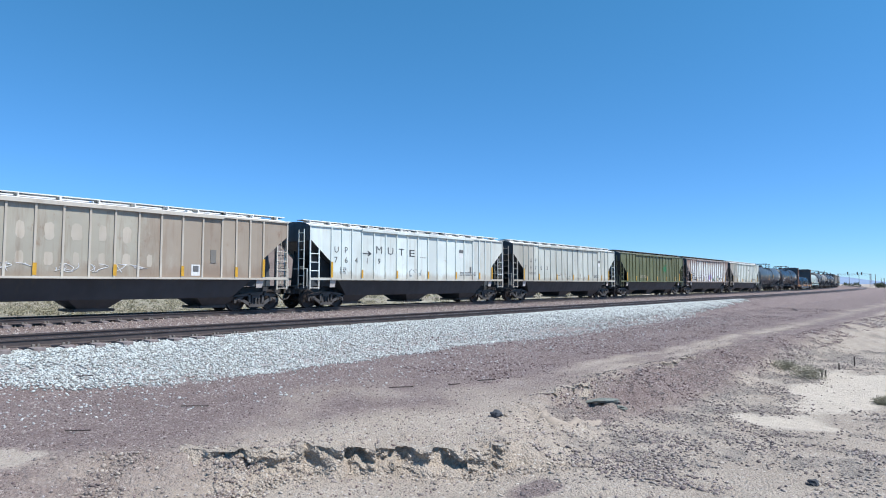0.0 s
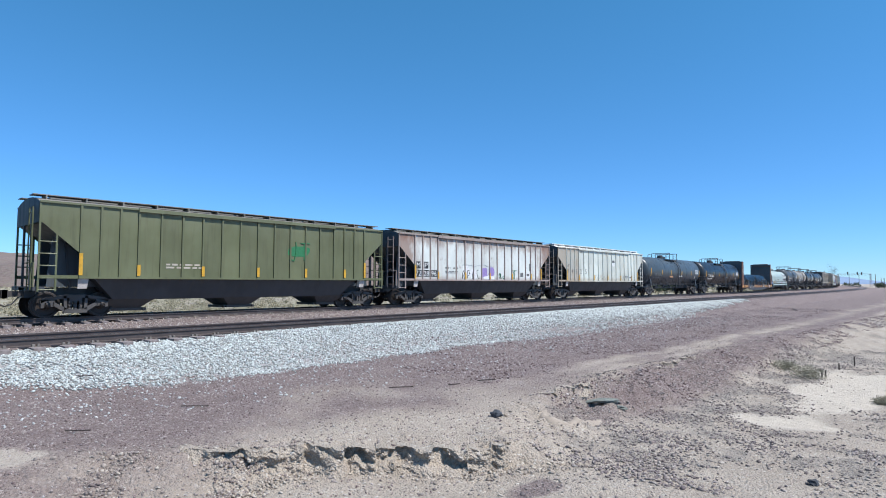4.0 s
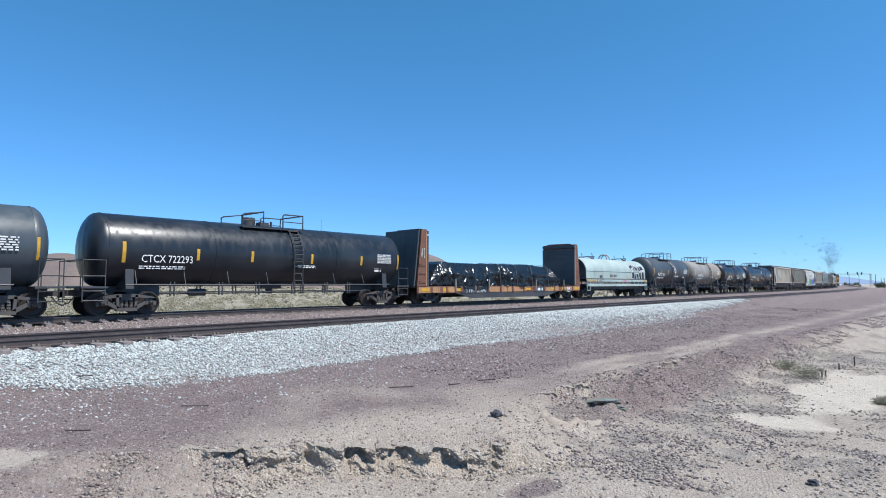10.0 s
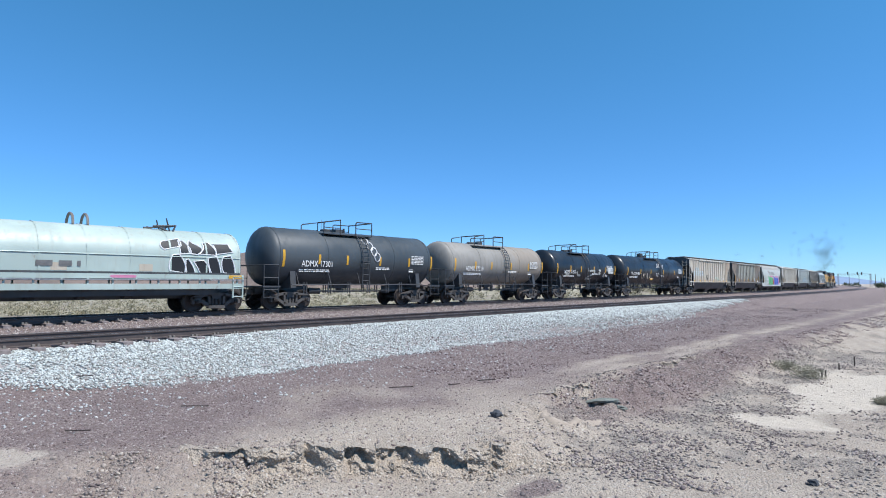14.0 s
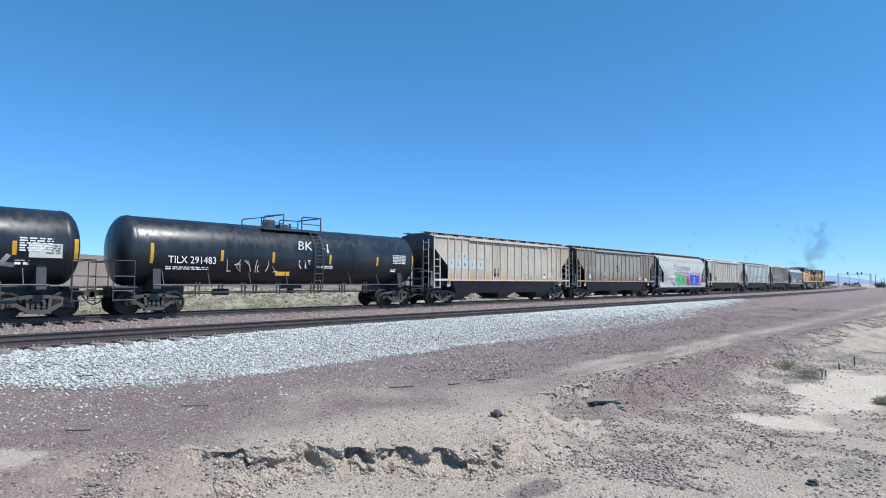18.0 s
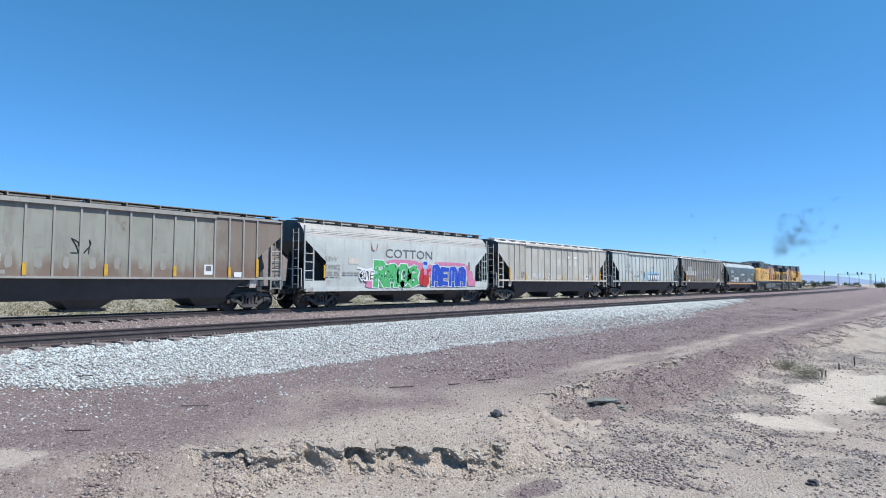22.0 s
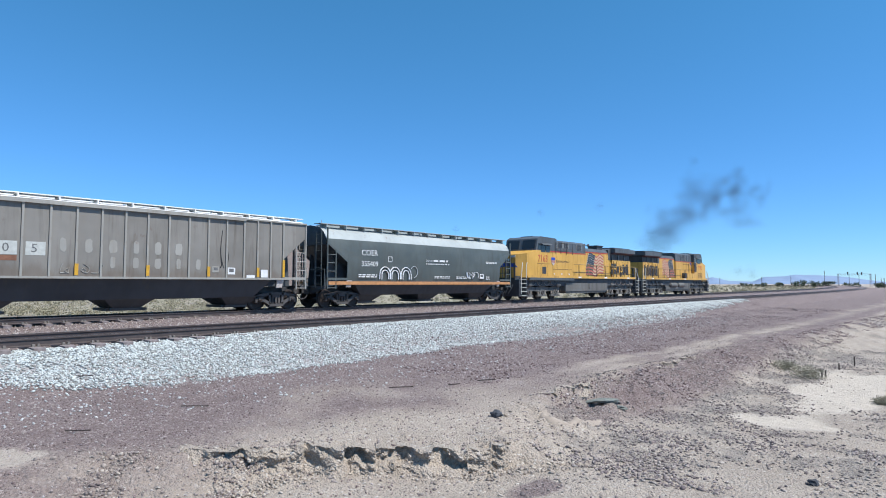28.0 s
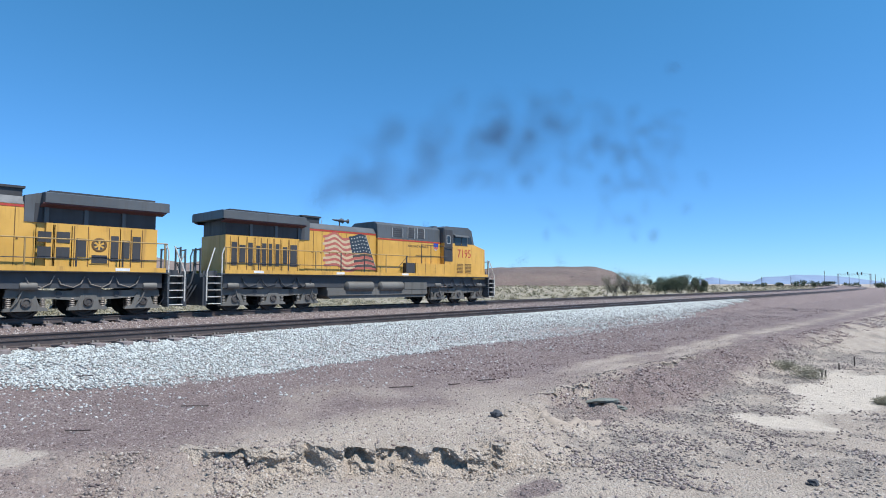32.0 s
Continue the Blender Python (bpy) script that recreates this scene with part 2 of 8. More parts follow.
ROAD_FAR, ROAD_NEAR = [7.3, 7.3, 7.34, 7.2, 6.9, 6.5, 5.95, 5.0], [6.75, 6.72, 6.65, 6.38, 6.1, 5.5, 4.2, 2.0]
WHITE_X, WHITE_Y = [-20, 2.7, 4.2, 8, 13, 17, 22, 32, 42, 50, 70], [14.0, 13.6, 12.9, 12.35, 12.3, 12.1, 12.1, 12.4, 13.4, 14.5, 15.4]


def across(x, y):
    """Distance across the tracks, which bend away."""
    return y - 0.5 * BEND * np.maximum(0, x - BEND_X) ** 2


def ground_z(x, y):
    x, y = np.asarray(x, float), np.asarray(y, float)
    c = across(x, y)
    wob = fractal(x, y, 1.3, 3, 5)
    rough_edge = fractal(x, y, 0.32, 3, 9)
    near = smooth(60 - x, 0, 40)
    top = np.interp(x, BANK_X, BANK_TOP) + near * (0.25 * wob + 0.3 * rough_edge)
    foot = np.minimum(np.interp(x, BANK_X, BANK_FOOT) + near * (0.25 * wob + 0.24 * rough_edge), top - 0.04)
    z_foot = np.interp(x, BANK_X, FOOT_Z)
    z_top = -1.0 + 0.08 * smooth(x, 5, 12)
    bench = np.interp(c, [6, 7.5, 10, 12.6, 14.95, 15.3, 17.4, 18.6, 22.6, 24.0, 26.6, 28.6, 32, 60], [0, 0.04, 0.07, 0.12, 0.72, 0.74, 0.74, 0.66, 0.66, 0.72, 0.72, 0.25, -0.02, -0.1]) + z_top
    bench = bench + 0.0 * x
    u = np.clip((c - foot) / (top - foot), 0, 1)
    z = z_foot + (bench - z_foot) * u
    z = np.where(c > top, bench, z)
    # the ruts of the service road
    for r in (ROAD_FAR, ROAD_NEAR):
        z = z - 0.035 * np.exp(-(((y - np.interp(x, ROAD_X, r) - 0.1 * wob) / 0.24) ** 2)) * smooth(x, 9, 14)
    # a bank under the viewer, uneven soil, the plain's swell
    d = np.hypot(x, y)
    z = z + 0.75 * (1 - smooth(d, 1.5, 5.5))
    loose = np.where((c > 15.2) & (c < 26.8), 0.15, 1.0)
    z = z + loose * (0.05 * fractal(x, y, 0.9, 4, 1) + 0.12 * fractal(x, y, 5, 3, 2) * smooth(d, 3, 8) * np.where(c > 12, 0.2, 1.0))
    bank = np.exp(-(((c - (top + foot) / 2) / 0.7) ** 2)) * near
    z = z + bank * (0.10 * fractal(x, y, 0.3, 4, 21) * smooth(x, 7, 9) + 0.05 * fractal(x, y, 0.12, 3, 22))
    pit = np.exp(-(((x - 11.0) / 0.9) ** 2 + ((c - 5.95) / 0.28) ** 2))
    z = z - 0.22 * pit
    z = z + smooth(c, 40, 200) * 1.6 * fractal(x, y, 90, 3, 3)
    return z


def pale_sand(x, y):
    """Where clean pale sand has settled: a fan in the wash and a drift beside the bench."""
    f = fractal(x, y, 1.6, 4, 61)
    fan = smooth(1.0 - ((x - 17.2) / 4.6) ** 2 - ((y - 2.5 + 0.09 * (x - 17.2)) / 1.25) ** 2 + 1.7 * f, 0.1, 0.75)
    drift = 0.8 * smooth(1.0 - ((x - 2.1) / 1.1) ** 2 - ((y - 8.5) / 1.1) ** 2 + 2.2 * f, 0.35, 0.9)
    return np.maximum(fan, drift)


def ground():
    """One sheet from the viewer's feet to the horizon, closer-meshed where it is seen."""
    ang = np.radians(np.concatenate([np.linspace(0, 84, 520), np.linspace(84, 360, 70)[1:]]))
    rad = np.concatenate([[0.004, 0.5, 1.2, 2.4], 3.2 * 1.0052 ** np.arange(430), 3.2 * 1.0052**430 * 1.021 ** np.arange(1, 252)])
    rr, aa = np.meshgrid(rad, ang, indexing="ij")
    x, y = rr * np.cos(aa), rr * np.sin(aa)
    z = ground_z(x, y)
    n, m = x.shape
    co = np.stack([x, y, z], -1).reshape(-1, 3)
    i, j = np.meshgrid(np.arange(n - 1), np.arange(m - 1), indexing="ij")
    a = (i * m + j).ravel()
    quads = np.stack([a, a + m, a + m + 1, a + 1], 1)
    me = bpy.data.meshes.new("ground")
    me.vertices.add(len(co))
    me.vertices.foreach_set("co", co.ravel())
    me.loops.add(quads.size)
    me.loops.foreach_set("vertex_index", quads.ravel().astype(np.int32))
    me.polygons.add(len(quads))
    me.polygons.foreach_set("loop_start", (np.arange(len(quads)) * 4).astype(np.int32))
    me.polygons.foreach_set("use_smooth", np.ones(len(quads), bool))
    me.update()
    # which soil lies where: pale ballast, purple gravel, grey stones; the rest is sand
    c = across(x, y)
    f1, f2, f3 = fractal(x, y, 1.1, 4, 31), fractal(x, y, 3.2, 4, 32), fractal(x, y, 0.4, 3, 33)
    white = smooth(c - np.interp(x, WHITE_X, WHITE_Y) + 0.5 * f1 + 0.5 * f3, -0.25, 0.2) * (1 - smooth(c, 15.4, 15.8)) * (1 - 0.85 * smooth(x + 6 * f2, 10, 30)) * (1 - smooth(x + 4 * f2, 38, 58))
    top = np.interp(x, BANK_X, BANK_TOP)
    purple = smooth(c + 1.5 * f2 + 0.6 * f1 - 1.3 * (1 - smooth(x, 5, 10)), 5.6, 7.4) * (1 - smooth(c, 30, 33))
    road = 0.85 * np.exp(-(((y - np.interp(x, ROAD_X, ROAD_FAR) + 0.22 * f1) / 0.24) ** 2)) + np.exp(-(((y - np.interp(x, ROAD_X, ROAD_NEAR) + 0.22 * f1) / 0.25) ** 2))
    purple = purple * (1 - 0.9 * np.clip((1.1 + 0.8 * f2) * road * smooth(x, 10, 15), 0, 1))
    purple = purple * (1 - 0.75 * smooth(f2, 0.1, 0.4) * (1 - smooth(c, 8.5, 11)) * (1 - smooth(x, 8, 14)))
    purple = np.maximum(purple, 0.8 * smooth(f1 + f2, 0.22, 0.5) * smooth(c, 4.9, 5.4) * smooth(x, 8, 11))
    purple = np.maximum(purple, 1.0 * np.exp(-(((c - 5.65 + 0.6 * f1) / 0.85) ** 4)) * smooth(x, 10.5, 12.5) * (1 - smooth(x, 60, 90)))
    stones = smooth(f1 + 0.6 * f3, 0.02, 0.35) * (1 - smooth(c, top - 0.5, top + 0.3)) * smooth(x, 6.5, 9.5)
    brush = smooth(c, 31, 36)
    pale = pale_sand(x, y)
    stones = stones * (1 - 0.9 * pale)
    purple = np.maximum(purple * (1 - 0.85 * pale), 0.95 * smooth(0.9 * f3 + 0.5 * f1 - ((x - 6.25) / 0.5) ** 2 - ((y - 4.1) / 0.33) ** 2, -0.9, -0.3))
    for name, val in (("white", white), ("purple", purple), ("stones", stones), ("brush", brush), ("pale", pale)):
        at = me.attributes.new(name, "FLOAT", "POINT")
        at.data.foreach_set("value", val.ravel().astype(np.float32))
    n_ = Nodes("desert_soil")
    g1, g2, g3 = n_.noise(0.7, 5), n_.noise(7, 6, None, 0.72), n_.noise(60, 3)
    peb, pebd = n_.cells(26)
    fine, fined = n_.cells(62)
    sand = n_.mix(n_.ramp(g1, 0.3, 0.7), (0.365, 0.305, 0.24), (0.44, 0.375, 0.305))
    sand = n_.mix(n_.ramp(g2, 0.45, 0.68, 0, 0.6), sand, (0.315, 0.265, 0.22))
    sand = n_.mix(n_.ramp(fine, 0.72, 0.95, 0, 0.55), sand, (0.18, 0.155, 0.14))
    sand = n_.mix(n_.ramp(peb, 0.93, 0.99, 0, 0.6), sand, (0.58, 0.53, 0.47))
    pur = n_.mix(n_.ramp(fine, 0.1, 0.9), (0.11, 0.076, 0.073), (0.285, 0.228, 0.208))
    pur = n_.mix(n_.ramp(peb, 0.55, 0.95, 0, 0.6), pur, (0.17, 0.125, 0.118))
    pur = n_.mix(n_.ramp(peb, 0.0, 0.12, 0.7, 0), pur, (0.45, 0.39, 0.36))
    pur = n_.mix(n_.ramp(g2, 0.45, 0.7, 0, 0.3), pur, (0.34, 0.285, 0.24))
    pur = n_.mix(n_.ramp(n_.noise(1.9, 5, n_.place((0.35, 1, 1)), 0.7), 0.42, 0.66, 0, 0.55), pur, (0.15, 0.108, 0.10))
    wht = n_.mix(peb, (0.22, 0.20, 0.19), (0.50, 0.49, 0.47))
    gry = n_.mix(fine, (0.19, 0.165, 0.14), (0.38, 0.33, 0.275))
    gry = n_.mix(n_.ramp(peb, 0.6, 0.9, 0, 0.7), gry, (0.16, 0.14, 0.12))
    bru = n_.mix(n_.ramp(n_.noise(0.09, 5), 0.35, 0.65), (0.36, 0.315, 0.235), (0.26, 0.24, 0.155))
    c_ = n_.mix(n_.attr("brush"), sand, bru)
    c_ = n_.mix(n_.attr("stones"), c_, gry)
    c_ = n_.mix(n_.attr("pale"), c_, n_.mix(n_.ramp(g2, 0.4, 0.7), (0.57, 0.50, 0.41), (0.47, 0.405, 0.325)))
    c_ = n_.mix(n_.attr("purple"), c_, pur)
    c_ = n_.mix(n_.attr("white"), c_, wht)
    hgt = n_.math("SUBTRACT", n_.math("MULTIPLY", g2, 1.4), n_.math("ADD", n_.math("MULTIPLY", pebd, 0.8), n_.math("MULTIPLY", fined, 0.4)))
    n_.bump(hgt, 1.0, 0.035)
    me.materials.append(n_.done(c_, 0.95))
    return tagged(new("ground", me), "dry desert soil with purple gravel bench and eroded wash", "ground", kind="structure")


M_SOIL = ground().data.materials[0]


def scatter(name, mat, xs, ys, sizes, label, category, flat=0.7, sink=0.25, seed=1):
    """Loose angular stones, joined, lying on the soil."""
    r = np.random.RandomState(seed)
    n = len(xs)
    base = np.array([(1, 0, 0), (0, 1, 0), (-1, 0, 0), (0, -1, 0), (0.2, 0.1, 1), (-0.1, 0, -1), (0.62, 0.62, 0.55), (-0.55, -0.62, 0.6)], float)
    tri = np.array([(0, 6, 4), (6, 1, 4), (0, 1, 6), (1, 2, 4), (2, 7, 4), (2, 3, 7), (7, 3, 4), (3, 0, 4), (1, 0, 5), (2, 1, 5), (3, 2, 5), (0, 3, 5)])
    v = base[None] + r.uniform(-0.28, 0.28, (n, 8, 3))
    v = v * r.uniform(0.65, 1.25, (n, 1, 3)) * np.array([1, 1, flat])
    a = r.uniform(0, 6.28, n)
    ca, sa = np.cos(a)[:, None], np.sin(a)[:, None]
    x = v[..., 0] * ca - v[..., 1] * sa
    y = v[..., 0] * sa + v[..., 1] * ca
    tilt = r.uniform(-0.5, 0.5, (n, 1))
    z = v[..., 2] + x * tilt
    s = sizes[:, None] * 0.5
    co = np.stack([x * s + xs[:, None], y * s + ys[:, None], z * s + (ground_z(xs, ys) + sizes * flat * (0.5 - sink))[:, None]], -1).reshape(-1, 3)
    f = (tri[None] + (np.arange(n) * 8)[:, None, None]).reshape(-1, 3)
    me = bpy.data.meshes.new(name)
    me.vertices.add(len(co))
    me.vertices.foreach_set("co", co.ravel())
    me.loops.add(f.size)
    me.loops.foreach_set("vertex_index", f.ravel().astype(np.int32))
    me.polygons.add(len(f))
    me.polygons.foreach_set("loop_start", (np.arange(len(f)) * 3).astype(np.int32))
    me.update()
    me.materials.append(mat)
    return tagged(new(name, me), label, category, kind="stuff")


def stones():
    r = np.random.RandomState(4)
    # pale limestone on the near shoulder
    n = 84000
    x = -1 + 58 * r.rand(n) ** 1.25
    lo = np.interp(x, WHITE_X, WHITE_Y)
    f1 = fractal(x, np.zeros(n), 1.4, 3, 51)
    y = lo + 0.5 * f1 - 0.25 + (15.8 - lo) * r.rand(n) ** 0.8 + 0.16 * r.randn(n)
    clump = fractal(x, y, 0.7, 3, 52)
    keep = (across(x, y) < 15.48) & (r.rand(n) > 0.75 * smooth(x + 6 * r.randn(n), 30, 56)) & (r.rand(n) > 0.85 * smooth(x, 12, 24) * (1 - smooth(across(x, y), 12.6, 14.9))) & (r.rand(n) < 1.0 - 0.75 * smooth(clump, 0.0, 0.45) * (1 - smooth(y - lo, 0.6, 1.6)))
    scatter("ballast_shoulder", gravel("white_limestone", [(0.25, 0.25, 0.235), (0.43, 0.455, 0.435), (0.56, 0.595, 0.575)]), x[keep], y[keep], r.uniform(0.035, 0.085, keep.sum()) * (1 + 0.5 * smooth(x[keep], 14, 34)), "angular white limestone ballast heaped beside the rails", "ballast", 0.75)
    # stones between the tracks and under the rails
    n = 30000
    x = -4 + 70 * r.rand(n) ** 1.3
    y = 15.5 + 11.3 * r.rand(n)
    scatter("ballast_stones", gravel("pinkish_ballast", [(0.15, 0.115, 0.10), (0.33, 0.275, 0.24), (0.52, 0.47, 0.43)]), x, y, r.uniform(0.035, 0.075, n), "pinkish brown ballast stones between the two tracks", "ballast", 0.75, 0.35)
    # purple gravel on the bench
    n = 64000
    x = 1 + 34 * r.rand(n) ** 1.6
    y = 5.0 + 8.4 * r.rand(n)
    f2 = fractal(x, y, 3.2, 4, 32)
    keep = r.rand(n) < 0.9 - 0.8 * (np.exp(-(((y - np.interp(x, ROAD_X, ROAD_FAR)) / 0.3) ** 2)) + np.exp(-(((y - np.interp(x, ROAD_X, ROAD_NEAR)) / 0.3) ** 2))) * smooth(x, 10, 15) - 0.7 * pale_sand(x, y) - 0.25 * (1 - smooth(x, 5, 10)) * (1 - smooth(y, 7.5, 9.5)) - 0.5 * smooth(f2, 0, 0.4) * (y < 9)
    scatter("bench_gravel", gravel("purple_gravel", [(0.13, 0.092, 0.09), (0.26, 0.20, 0.185), (0.46, 0.41, 0.38)]), x[keep], y[keep], 0.012 + 0.034 * r.rand(keep.sum()) ** 3, "scattered purple and grey gravel on the bench", "gravel", 0.7, 0.35)
    # pale stones strayed from the shoulder
    n = 2600
    x = 2 + 36 * r.rand(n) ** 1.3
    y = np.interp(x, WHITE_X, WHITE_Y) + 0.3 - 3.6 * r.rand(n) ** 2.6
    scatter("stray_ballast", gravel("stray_limestone", [(0.36, 0.35, 0.34), (0.48, 0.48, 0.465), (0.58, 0.585, 0.57)]), x, y, r.uniform(0.03, 0.065, n), "stray white ballast stones on purple gravel", "stones", 0.7)
    # rubble in the wash and on the bank
    n = 70000
    x = 2.5 + 27 * r.rand(n) ** 1.5
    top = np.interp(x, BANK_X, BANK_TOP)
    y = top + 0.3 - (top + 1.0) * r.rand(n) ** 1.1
    f1 = fractal(x, y, 1.1, 4, 31)
    keep = (r.rand(n) < (smooth(f1, -0.15, 0.3) * smooth(x, 5, 9) + 0.12) * (1 - 0.93 * pale_sand(x, y))) & (np.hypot(x, y) > 6)
    scatter("wash_rubble", gravel("grey_rubble", [(0.14, 0.115, 0.11), (0.27, 0.23, 0.205), (0.42, 0.37, 0.32)]), x[keep], y[keep], 0.012 + 0.06 * r.rand(keep.sum()) ** 5, "grey rubble and clods strewn over the sandy wash", "rubble", 0.6, 0.35)
    # denser drifts of broken grey stone in the wash
    n = 26000
    x = 7.4 + 17 * r.rand(n) ** 1.3
    y = 1.0 + (np.interp(x, BANK_X, BANK_TOP) - 1.2) * r.rand(n)
    f1 = fractal(x + y, (y - x) * 1.7, 1.5, 4, 71)
    keep = (r.rand(n) < (0.05 + 0.9 * smooth(f1, -0.05, 0.25)) * (1 - 0.95 * pale_sand(x, y))) & (ground_z(x, y) < -0.95)
    scatter("broken_stone", gravel("broken_grey_stone", [(0.125, 0.10, 0.10), (0.24, 0.20, 0.185), (0.38, 0.33, 0.295)]), x[keep], y[keep], 0.018 + 0.06 * r.rand(keep.sum()) ** 3, "drifts of broken grey stone in the wash", "rubble", 0.65, 0.35)
    # coarse purple stones on the far bench and on the bank's face
    n = 30000
    x = 10 + 48 * r.rand(n) ** 1.2
    y = np.where(r.rand(n) < 0.6, 7.6 + 6.7 * r.rand(n), np.interp(x, BANK_X, BANK_TOP) - 1.5 * r.rand(n))
    f1 = fractal(x, y, 1.8, 4, 72)
    keep = r.rand(n) < smooth(f1, -0.35, 0.25)
    scatter("coarse_gravel", gravel("coarse_purple_gravel", [(0.105, 0.07, 0.072), (0.20, 0.145, 0.14), (0.44, 0.39, 0.37)]), x[keep], y[keep], 0.03 + 0.05 * r.rand(keep.sum()) ** 2, "coarse purple gravel on the bench and the bank", "gravel", 0.7, 0.35)
    # clods broken off the little scarp
    n = 1700
    x = 3.6 + 4.0 * r.rand(n)
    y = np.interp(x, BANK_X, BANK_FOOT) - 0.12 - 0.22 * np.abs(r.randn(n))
    scatter("scarp_clods", gravel("earth_clods", [(0.24, 0.20, 0.165), (0.36, 0.305, 0.25), (0.47, 0.41, 0.34)]), x, y, 0.010 + 0.06 * r.rand(n) ** 4, "dry earth clods fallen from the eroded scarp", "clods", 0.8, 0.3)
    # dark rubble on the slope where the scarp runs out
    n = 9000
    x = 2.0 + 2.9 * r.rand(n)
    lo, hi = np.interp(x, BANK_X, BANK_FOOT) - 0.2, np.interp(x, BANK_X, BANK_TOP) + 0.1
    y = lo + (hi - lo) * r.rand(n)
    keep = r.rand(n) < smooth(fractal(x, y, 0.6, 3, 77), -0.3, 0.25)
    scatter("slope_rubble", gravel("slope_rubble_stone", [(0.17, 0.135, 0.125), (0.28, 0.235, 0.205), (0.44, 0.385, 0.325)]), x[keep], y[keep], 0.010 + 0.055 * r.rand(keep.sum()) ** 4, "dark rubble and clods on the worn slope", "rubble", 0.8, 0.3)

stones()

# ---- the two tracks ----
RAIL = [(-0.07, -0.18), (0.07, -0.18), (0.07, -0.165), (0.012, -0.145), (0.012, -0.045), (0.036, -0.035), (0.036, -0.004), (0.03, 0.0), (-0.03, 0.0), (-0.036, -0.004), (-0.036, -0.035), (-0.012, -0.045), (-0.012, -0.145), (-0.07, -0.165)]


def swept(profile, y0, side, s0, s1, step, close=True):
    rows = []
    s = s0
    while s <= s1:
        rows.append([Vector((*line(s, y0, side + u)[0].xy, w)) for u, w in (profile + profile[:1] if close else profile)])
        s += step if s < 120 else step * 3
    g = G()
    g.grid(rows)
    return g


def track(name, y0, label):
    tr = thing(name, label, "railway track", kind="structure")
    for side in (-0.755, 0.755):
        r = part("rail", swept(RAIL, y0, side, -18, 700, 3), M_RAIL, tr, "rust-brown steel rail with a worn bright head")
        part("running_surface", swept([(-0.026, 0.0035), (0.026, 0.0035)], y0, side, -18, 700, 3, False), M_HEAD, r)
    tie = G().box(-0.11, 0.11, -1.3, 1.3, -0.36, -0.185).mesh("tie", M_TIE)
    clip = G().box(-0.09, 0.09, -0.05, 0.05, -0.185, -0.172).box(-0.075, -0.025, -0.045, 0.04, -0.172, -0.125).box(0.025, 0.075, -0.045, 0.04, -0.172, -0.125).mesh("rail_clip", M_CLIP)
    k = 0
    s = -6.0
    far = G()
    while s < 260:
        p, a = line(s, y0)
        m = Matrix.Translation(p) @ Matrix.Rotation(a + random.uniform(-0.01, 0.01), 4, "Z")
        if s < 62:
            t = part("tie", tie, None, tr)
            t.matrix_basis = m
            for side in (-0.86, 0.86):
                c = part("rail_clip", clip, None, t)
                c.matrix_basis = pose(random.uniform(-0.03, 0.03), side, random.uniform(-0.005, 0.008))
        else:
            far.box(-0.11, 0.11, -1.3, 1.3, -0.36, -0.185)
            far.v[-8:] = [tuple(m @ Vector(v)) for v in far.v[-8:]]
        s += 0.6
    f = part("far_ties", far, M_TIE, tr)
    f["kind"] = "stuff"
    return tr


track("track_near", NEAR_Y, "railway track with dark rails on clipped ties in ballast")
track("track_far", TRAIN_Y, "second railway track that carries the freight train")


# ---- the distance ----
def at_bearing(px, depth, z=0.0):
    """A place at a depth from the viewer, by its bearing in thousandths to the side of the view's axis."""
    u = px / 1000.0
    d = Vector((math.cos(YAW) + u * math.sin(YAW), math.sin(YAW) - u * math.cos(YAW), 0))
    return Vector((*(d * depth).xy, z))


def ridge(name, label, mat, depth, deep, ends, skyline, seed, n=150, m=26, talus=0.75):
    """A far hill or range: a flat-topped or jagged crest whose flanks fall to the plain."""
    b0, b1 = ends
    g = G()
    rows = []
    bs = np.linspace(b0, b1, n)
    hs = np.interp(bs, [p for p, _ in skyline], [h for _, h in skyline])
    for i in range(n):
        row = []
        for k in range(m):
            u = k / (m - 1)
            w = math.sin(min(1, u * 1.25) * math.pi / 2) ** talus if u < 0.8 else math.cos((u - 0.8) / 0.2 * math.pi / 2) ** 0.7
            p = at_bearing(bs[i], depth + (u - 0.8) * deep)
            nz = fractal(np.array([p.x]), np.array([p.y]), deep * 0.3, 5, seed)[0]
            z = -2 + (hs[i] + 2) * w * (1 + 0.35 * nz * (1 - u if u < 0.8 else 0.0)) + hs[i] * 0.03 * nz
            row.append((p.x, p.y, z))
        rows.append(row)
    g.grid(rows)
    return tagged(part(name, g, mat), label, "hill", kind="structure")


def hill_mat(name, a, b, green, sc=0.02):
    n = Nodes(name)
    f, h = n.noise(sc, 6, None, 0.7), n.noise(sc * 12, 4, n.place((1, 1, 2.5)))
    c = n.mix(n.ramp(f, 0.35, 0.65), a, b)
    c = n.mix(n.ramp(h, 0.5, 0.7, 0, 0.7), c, green)
    n.bump(h, 0.7, 2.0)
    return n.done(c, 0.95)


